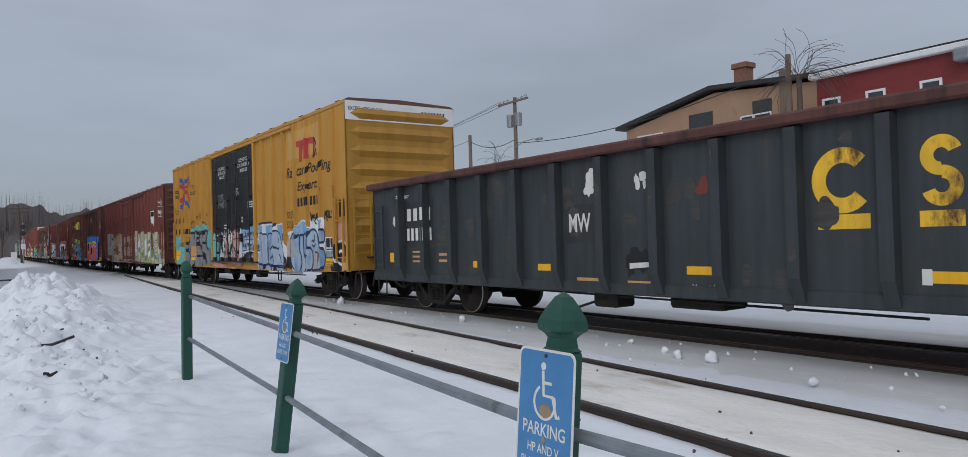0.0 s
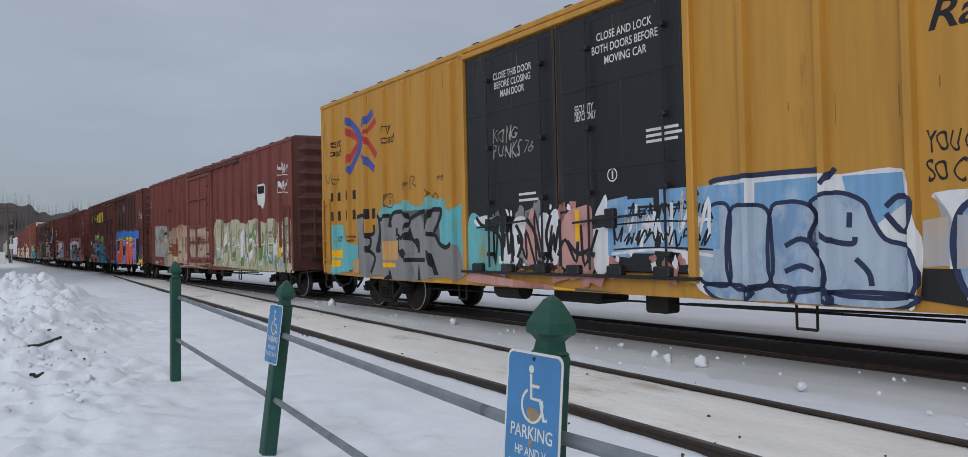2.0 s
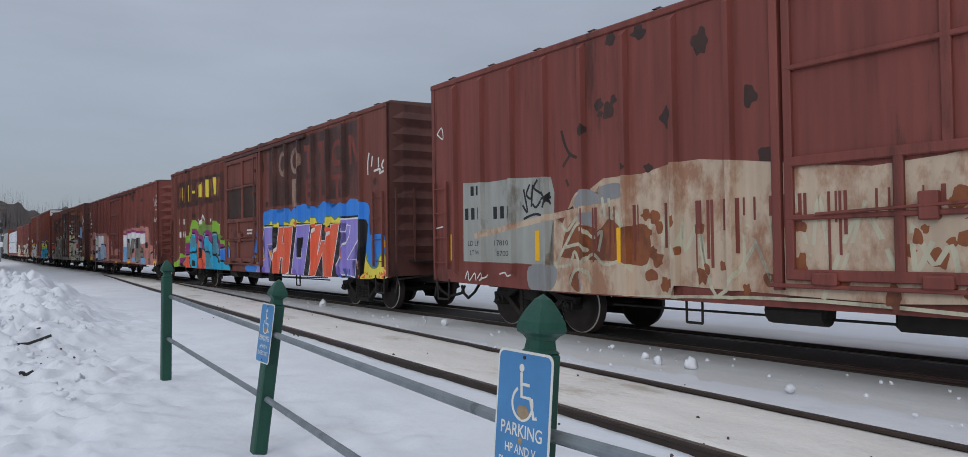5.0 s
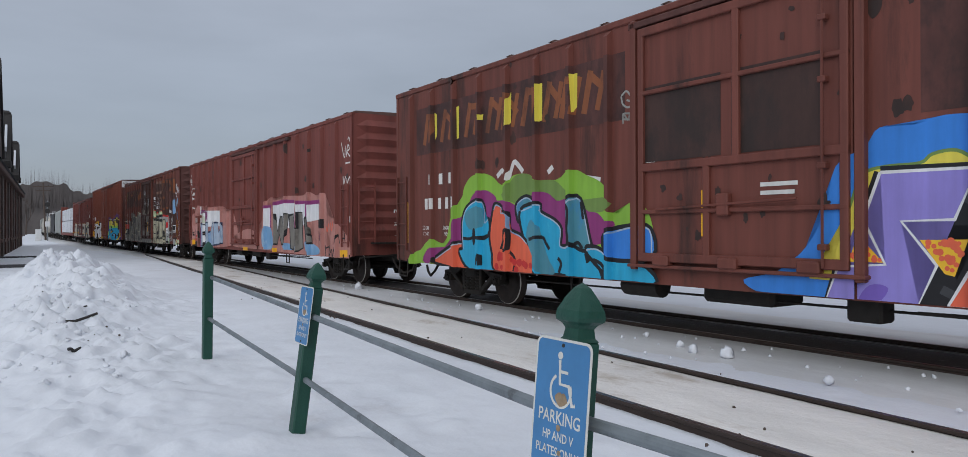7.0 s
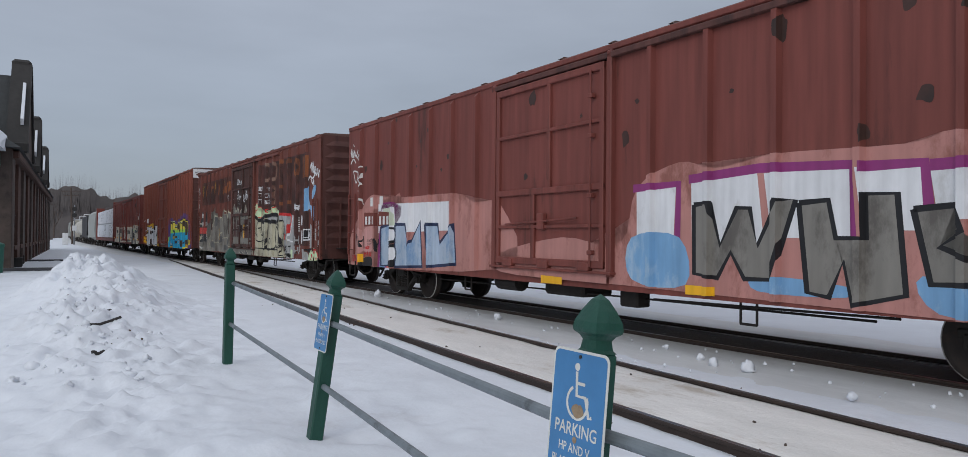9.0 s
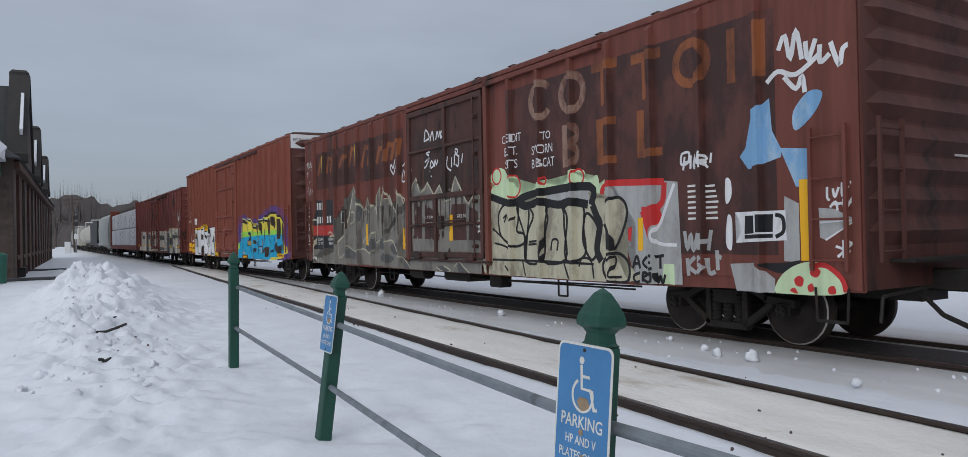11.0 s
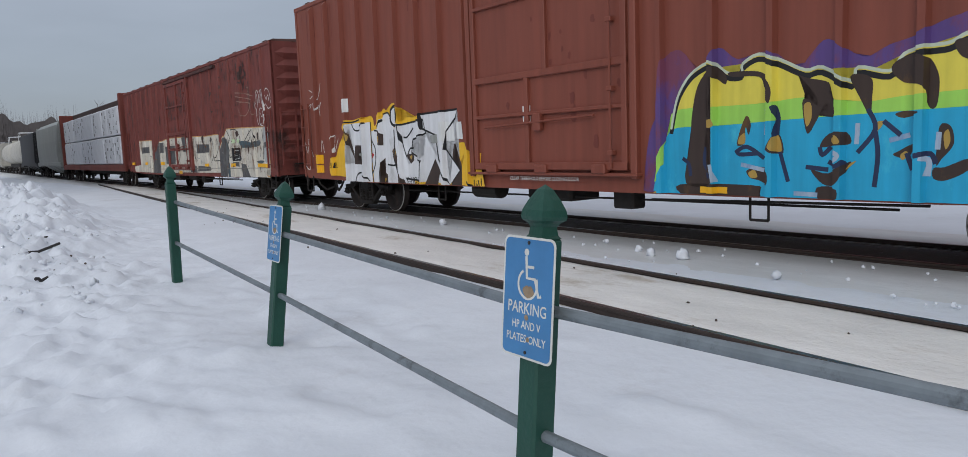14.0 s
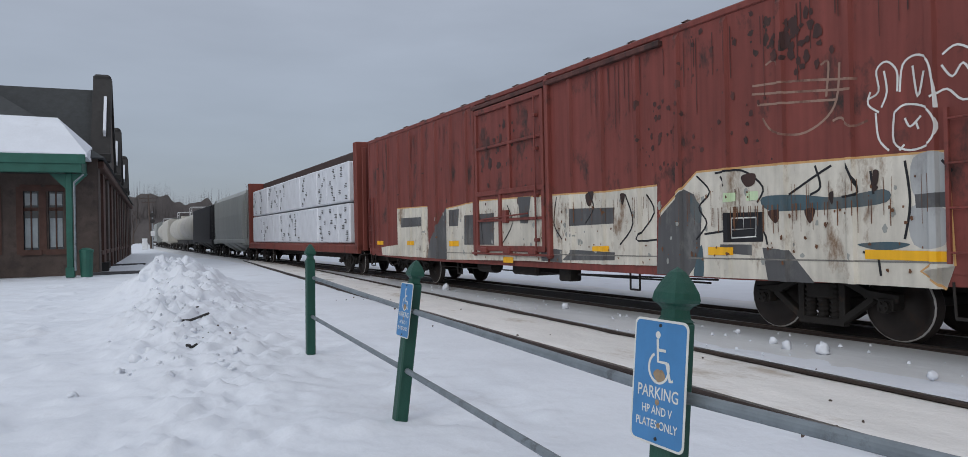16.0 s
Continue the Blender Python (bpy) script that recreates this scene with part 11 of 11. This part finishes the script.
def crossing_signal(x, y):
    c = empty("crossing_signal", pose(x, y, 0), "railway signal mast with dark round lamp shields", "railway signal")
    part("mast", rod(bmnew(), (0, 0, 0), (0, 0, 6.2), 0.1, 0.08, 8), M["grey_metal"], c)
    for z in (5.6, 4.6):
        part("lamp_shield", rod(bmnew(), (0, -0.2, z), (0, -0.1, z), 0.36, seg=14), M["dark_trim"], c)
    part("lower_board", box(bmnew(), -0.3, 0.3, -0.15, -0.1, 2.2, 3.0), M["white"], c)
    part("relay_box", box(bmnew(), -1.6, -0.8, -0.3, 0.3, 0, 1.8, 0.03), M["white"], c)


crossing_signal(4.9, 132)


def bare_tree(x, y, h, seed, name="tree", label="bare winter tree with grey-brown twigs"):
    rnd = random.Random(seed)
    t = empty(name, pose(x, y, 0), label, "tree", "bare trees")
    trunk, twigs = bmnew(), bmnew()
    def grow(bm, a, d, ln, r, depth):
        b = a + d * ln
        rod(trunk if depth < 2 else twigs, a, b, r, r * 0.62, 5 if depth < 2 else 3)
        if depth >= 4:
            return
        for _ in range(3 if depth < 3 else 2):
            nd = (d + Vector((rnd.uniform(-1, 1), rnd.uniform(-1, 1), rnd.uniform(-0.25, 0.7))) * 0.62).normalized()
            grow(bm, a + d * ln * rnd.uniform(0.55, 1.0), nd, ln * rnd.uniform(0.55, 0.78), r * 0.55, depth + 1)
    grow(trunk, Vector((0, 0, -0.2)), Vector((rnd.uniform(-0.08, 0.08), rnd.uniform(-0.08, 0.08), 1)).normalized(), h * 0.36, h * 0.022, 0)
    part("trunk", trunk, M["bark"], t)
    part("crown", twigs, M["bark"], t)
    return t


rt = random.Random(12)
protos = [bare_tree(-24 + 3 * i, 205 + 8 * (i % 3), 13 + 2 * (i % 4), 200 + i) for i in range(5)]
for i in range(44):
    x = rt.uniform(-75, 120)
    y = rt.uniform(190, 330)
    if abs(x - main_x(y)) < 5:
        x += 12
    copy_thing(protos[i % 5], pose(x, y, 0, 0, 0, rt.uniform(0, 360)))


def woods(name, y, x0, x1, h, seed, material, step_=2.5):
    """A far edge of bare woods: an uneven hedge of thin spikes."""
    rnd = random.Random(seed)
    bm = bmnew()
    n = int((x1 - x0) / 1.2)
    lo, hi = [], []
    for i in range(n + 1):
        x = x0 + (x1 - x0) * i / n
        z = h * (0.62 + 0.22 * noise.noise((x * 0.05, seed, 0)) + 0.16 * noise.noise((x * 0.25, seed, 3)))
        lo.append(bm.verts.new((x, y, 0)))
        hi.append(bm.verts.new((x, y + 4, z)))
        for _ in range(9):
            a, lean = rnd.uniform(-1, 1), rnd.uniform(-1.2, 1.2)
            t = [bm.verts.new(q) for q in ((x + a - 0.07, y - 0.3, z * 0.5), (x + a + 0.07, y - 0.3, z * 0.5), (x + a + lean, y - 0.3, z * rnd.uniform(0.95, 1.35)))]
            bm.faces.new(t)
    for i in range(n):
        bm.faces.new((lo[i], lo[i + 1], hi[i + 1], hi[i]))
    return tagged(part(name, bm, material), "far edge of bare brown woods, greyed in colour for haze", "woods", kind="stuff")


woods("far_woods", 345, -190, 380, 30, 5, M["woods"])
woods("far_woods", 240, -150, 3.0, 17, 6, M["woods"])


def hill(name, y, x0, x1, h, seed, material):
    bm = bmnew()
    n = 60
    top, bot, back = [], [], []
    for i in range(n + 1):
        x = x0 + (x1 - x0) * i / n
        z = h * (0.78 + 0.3 * noise.noise((i * 0.09, seed, 0)) + 0.05 * noise.noise((i * 0.9, seed, 2)))
        top.append(bm.verts.new((x, y, z)))
        bot.append(bm.verts.new((x, y - 160, -2)))
        back.append(bm.verts.new((x, y + 300, z * 0.7)))
    for i in range(n):
        bm.faces.new((bot[i], bot[i + 1], top[i + 1], top[i]))
        bm.faces.new((top[i], top[i + 1], back[i + 1], back[i]))
    return tagged(part(name, bm, material, smooth=True), "wooded hill under the clouds, tinted pale for haze", "hill", kind="structure")


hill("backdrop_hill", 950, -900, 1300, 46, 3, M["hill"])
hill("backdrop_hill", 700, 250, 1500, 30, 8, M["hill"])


# ---- buildings and poles behind the train ----
def tan_building():
    b = empty("tan_building", None, "tan stucco building with a shallow gable and a brick chimney", "building")
    x = 45.0
    out = [(14, 0), (44.2, 0), (44.2, 10.3), (35.2, 11.9), (27.0, 11.2), (14, 10.2)]
    part("wall", prism(bmnew(), out, "x", x, x + 14), M["tan"], b)
    bm = bmnew()
    for (a, za), (c, zc) in (((44.9, 10.4), (35.2, 12.1)), ((35.2, 12.1), (27.0, 11.4)), ((27.0, 11.4), (14, 10.4))):
        prism(bm, [(a, za), (c, zc), (c, zc + 0.28), (a, za + 0.28)], "x", x - 0.6, x + 14.3)
    part("roof", bm, M["dark_trim"], b)
    ch = part("chimney", box(bmnew(), x + 1.0, x + 1.9, 33.2, 34.2, 11.5, 13.5), M["brick"], b)
    part("chimney_cap", box(bmnew(), x + 0.85, x + 2.05, 33.05, 34.35, 13.5, 13.9, 0.05), M["brick"], ch)
    part("vent", rod(bmnew(), (x + 1, 36.0, 11.8), (x + 1, 36.0, 12.5), 0.18, seg=8), M["dark_trim"], b)
    for y0, y1, z0, z1, m_ in ((42.1, 42.9, 8.3, 9.6, "w"), (41.2, 42.0, 8.3, 9.6, "w"), (40.3, 41.1, 8.3, 9.6, "w"), (36.6, 37.5, 8.0, 9.35, "w"), (35.5, 36.3, 8.0, 9.4, "w"), (34.3, 35.1, 8.0, 9.4, "w"), (32.0, 32.9, 8.2, 9.7, "w"), (30.6, 31.8, 8.2, 9.7, "w")):
        w = part("window", box(bmnew(), x - 0.05, x - 0.01, y0, y1, z0, z1), M["glass"], b)
        for a, c, d, e in ((y0 - 0.08, y0, z0 - 0.08, z1 + 0.08), (y1, y1 + 0.08, z0 - 0.08, z1 + 0.08), (y0, y1, z1, z1 + 0.1), (y0, y1, z0 - 0.1, z0), (y0, y1, (z0 + z1) / 2 - 0.03, (z0 + z1) / 2 + 0.03)):
            part("frame", box(bmnew(), x - 0.09, x - 0.02, a, c, d, e), M["white"], w)
    part("boarded_patch", box(bmnew(), x - 0.04, x - 0.01, 35.4, 37.6, 9.55, 10.6), M["slate"], b, "dark patch of bare boards")
    part("boarded_patch", box(bmnew(), x - 0.04, x - 0.01, 30.5, 32.0, 9.8, 10.7), M["slate"], b)
    part("corner_pilaster", box(bmnew(), x - 0.3, x, 29.2, 29.7, 0, 12.4), M["wood"], b)
    return b


tan_building()


def red_building():
    b = empty("red_building", None, "red clapboard building with white cornice and small white windows", "building")
    x = 42.0
    part("wall", box(bmnew(), x, x + 12, -30, 25.4, 0, 10.6), M["redsiding"], b)
    for i in range(30):
        z = 7.6 + i * 0.1
        part("clapboard", box(bmnew(), x - 0.025, x, -30, 25.4, z, z + 0.085), M["redsiding"], b)
    part("cornice", box(bmnew(), x - 0.45, x + 12.2, -30.2, 25.7, 10.6, 10.95, 0.05), M["white"], b, "white wooden cornice")
    part("roof", box(bmnew(), x - 0.2, x + 12, -30, 25.4, 10.95, 11.1), M["dark_trim"], b)
    for y in (24.5, 21.9, 19.0, 15.9, 12.8, 9.7, 6.6):
        w = part("window", box(bmnew(), x - 0.05, x - 0.03, y - 0.42, y + 0.42, 8.1, 9.25), M["glass"], b)
        for a, c, d, e in ((-0.55, -0.42, 8.0, 9.38), (0.42, 0.55, 8.0, 9.38), (-0.42, 0.42, 9.25, 9.38), (-0.42, 0.42, 8.0, 8.1), (-0.42, 0.42, 8.64, 8.7)):
            part("frame", box(bmnew(), x - 0.1, x - 0.02, y + a, y + c, d, e), M["white"], w)
    part("meter_bracket", box(bmnew(), x - 0.9, x, 16.8, 17.6, 9.9, 10.6, 0.1), M["grey_metal"], b)
    return b


red_building()


def street_pole(x, y, h, full=True):
    p = empty("utility_pole", pose(x, y, 0), "grey-brown utility pole with transformers and a street lamp" if full else "plain grey-brown wooden utility pole", "utility pole", "utility poles")
    part("pole", rod(bmnew(), (0, 0, 0), (0, 0, h), 0.22, 0.16, 12), M["wood"], p)
    if full:
        part("cross_arm", box(bmnew(), -0.3, -0.15, -2.2, 2.2, h - 0.5, h - 0.33), M["wood"], p)
        bm = bmnew()
        for k in (-2.0, -1.3, -0.6, 0.7, 1.4, 2.0):
            rod(bm, (-0.22, k, h - 0.33), (-0.22, k, h - 0.08), 0.05, seg=6)
        part("insulators", bm, M["grey_metal"], p)
        for s in (-1, 1):
            part("transformer", rod(bmnew(), (-0.1, s * 0.62, h - 2.6), (-0.1, s * 0.62, h - 1.5), 0.32, seg=14), M["grey_metal"], p)
        bm = bmnew()
        pts = [(-0.2, 0, h - 4.6), (-0.2, -1.2, h - 4.2), (-0.2, -2.6, h - 4.1), (-0.2, -3.2, h - 4.15)]
        for a, b in zip(pts, pts[1:]):
            rod(bm, a, b, 0.04, seg=6)
        part("lamp_arm", bm, M["grey_metal"], p)
        part("lamp_head", box(bmnew(), -0.35, -0.05, -4.0, -3.2, h - 4.3, h - 4.1, 0.05), M["grey_metal"], p)
    return p


street_pole(40, 53.0, 14.3)
street_pole(40, 60.5, 11.9, False)
street_pole(41, 26.6, 12.3, False)


def wire(a, b, sag, r=0.02):
    bm = bmnew()
    a, b = Vector(a), Vector(b)
    pts = []
    for i in range(15):
        t = i / 14
        p = a.lerp(b, t)
        p.z -= sag * 4 * t * (1 - t)
        pts.append(p)
    along = (b - a).normalized()
    side = along.cross(Vector((0, 0, 1))).normalized()
    up = side.cross(along)
    rings = [[bm.verts.new(p + (side * math.cos(k * math.pi / 2) + up * math.sin(k * math.pi / 2)) * r) for k in range(4)] for p in pts]
    for lo, hi in zip(rings, rings[1:]):
        for k in range(4):
            bm.faces.new((lo[k], lo[(k + 1) % 4], hi[(k + 1) % 4], hi[k]))
    tagged(part("overhead_wire", bm, M["dark_trim"]), "thin dark overhead wire between poles", "wire", "overhead wires")


for dy, z in ((-2.0, 14.2), (0.7, 14.2), (2.0, 14.2)):
    wire((39.8, 53 + dy, z), (42, 95, 13.2), 0.8)
wire((40, 53, 10.6), (40, 60.5, 11.3), 0.7, 0.03)
wire((40, 60.5, 11.4), (42, 100, 11.5), 0.8)
wire((40, 53, 10.2), (41, 26.6, 11.6), 1.0, 0.03)


def vine_tangle(x, y, z, w, h, seed, n=46):
    rnd = random.Random(seed)
    bm = bmnew()
    for _ in range(n):
        a = Vector((x + rnd.uniform(-0.3, 0.3), y + rnd.uniform(-0.4, 0.4) * w * 0.3, z))
        d = Vector((0, rnd.uniform(-1, 1), rnd.uniform(0.0, 0.9))).normalized()
        for k in range(6):
            b = a + d * w * 0.17
            rod(bm, a, b, 0.016, 0.013, 3)
            a = b
            d = (d + Vector((rnd.uniform(-0.2, 0.2), rnd.uniform(-0.5, 0.5), -0.32 + rnd.uniform(-0.2, 0.2)))).normalized()
    t = empty("vine", None, "tangle of bare leafless vine stems", "vine", "bare vines")
    part("stems", bm, M["bark"], t)
    part("trunk", rod(bmnew(), (x, y, 0), (x, y, z + 0.2), 0.25, 0.15, 8), M["bark"], t)


vine_tangle(40.5, 25.6, 10.6, 3.2, 2, 5)
vine_tangle(40.5, 56.5, 8.6, 2.6, 2, 6, 30)

# low wall of town behind the rest, so that gaps under and between the cars close
tagged(part("town_wall", box(bmnew(), 44, 56, 64, 150, 0, 6.5), M["tan"]), "low plain tan building behind the train", "building")


# ---- parking signs on the fence ----
def flat(name, shapes, material, parent, out, label=""):
    """Flat shapes (right, up) on the sign's face, which looks to -x."""
    bm = bmesh.new()
    for k, (pts, faces) in enumerate(shapes):
        vs = [bm.verts.new((-out - k * 0.00004, -p[0], p[1])) for p in pts]
        for f in faces:
            try:
                bm.faces.new([vs[i] for i in f])
            except ValueError:
                pass
    bmesh.ops.recalc_face_normals(bm, faces=bm.faces)
    for f in bm.faces:
        f.normal_update()
        if f.normal.x > 0:
            f.normal_flip()
    return part(name, bm, material, parent, label)


def rounded(w, h, r, n=5):
    pts = []
    for cx, cz, a0 in ((w - r, h - r, 0), (-w + r, h - r, 90), (-w + r, -h + r, 180), (w - r, -h + r, 270)):
        for i in range(n + 1):
            a = radians(a0 + 90 * i / n)
            pts.append((cx + r * math.cos(a), cz + r * math.sin(a)))
    return pts


def parking_sign(m):
    s = empty("parking_sign", m, "blue and white disabled parking sign screwed to the green post", "sign", "parking signs")
    w, h = 0.153, 0.238
    bm = prism(bmnew(), rounded(w, h, 0.03), "x", 0.0, 0.003)
    part("plate", bm, M["sign_white"], s, "white-edged metal plate")
    flat("blue_field", [poly(rounded(w - 0.009, h - 0.009, 0.024))], M["sign_blue"], s, 0.0006, "sun-faded blue sheeting")
    sym = [ring(0.0, 0.055, 0.062, 0.011, 120, 385, 1.0), disc(-0.012, 0.178, 0.014), stroke([(-0.013, 0.162), (-0.006, 0.078), (0.042, 0.078), (0.066, 0.012), (0.082, 0.018)], 0.014, False), stroke([(-0.01, 0.122), (0.036, 0.122)], 0.011, False)]
    flat("symbol", sym, M["sign_white"], s, 0.0012, "white wheelchair symbol with brown smudges")
    for t, a, b, z0, z1 in (("PARKING", -0.115, 0.115, -0.063, -0.017), ("HP AND V", -0.085, 0.085, -0.122, -0.09), ("PLATES ONLY", -0.118, 0.118, -0.175, -0.143)):
        flat("lettering", [word(t, a, b, z0, z1, 0.012)], M["sign_white"], s, 0.0012, "white block lettering")
    for z in (0.215, -0.212):
        bm = rod(bmnew(), (-0.004, 0, z), (0.0, 0, z), 0.007, seg=8)
        part("screw", bm, M["dark_trim"], s)
    flat("smudge", [poly(catmull([(-0.03 + 0.02 * k, 0.03), (0.0 + 0.02 * k, 0.05), (0.03 + 0.01 * k, 0.02), (0.0, 0.0)], True, 3)) for k in range(2)] + [disc(0.0, -0.075, 0.012), disc(0.012, -0.16, 0.01)], mat("brown_smudge", (0.30, 0.22, 0.14), 0.8, vary=0.3, scale=30), s, 0.0016)
    return s


parking_sign(pose(2.345, 2.635, 1.03, 0, 5.2, 0))
parking_sign(pose(2.73, 6.47, 0.95, 0, 7.6, 0))


def motions():
    """The train draws past, slowing a little; its wheels roll."""
    for car, s0 in MOVERS:
        rows = []
        for i in range(33):
            t = i * 0.5
            y = travelled(s0, t)
            x = main_x(y)
            turn = math.degrees(math.atan2(-(main_x(y + 1) - main_x(y - 1)), 2))
            rows.append((t, pose(x, y, RAIL_Z, 0, 0, turn)))
        walk(car, rows)
    for w, y in WHEELS:
        rows = []
        for i in range(271):
            t = 16.0 * i / 270
            t = round(t * FPS) / FPS
            a = math.degrees((travelled(0, 0) - travelled(0, t)) / WHEEL_R)
            if not rows or rows[-1][0] != t:
                rows.append((t, pose(0, y, WHEEL_R, a, 0, 0)))
        walk(w, rows)


motions()
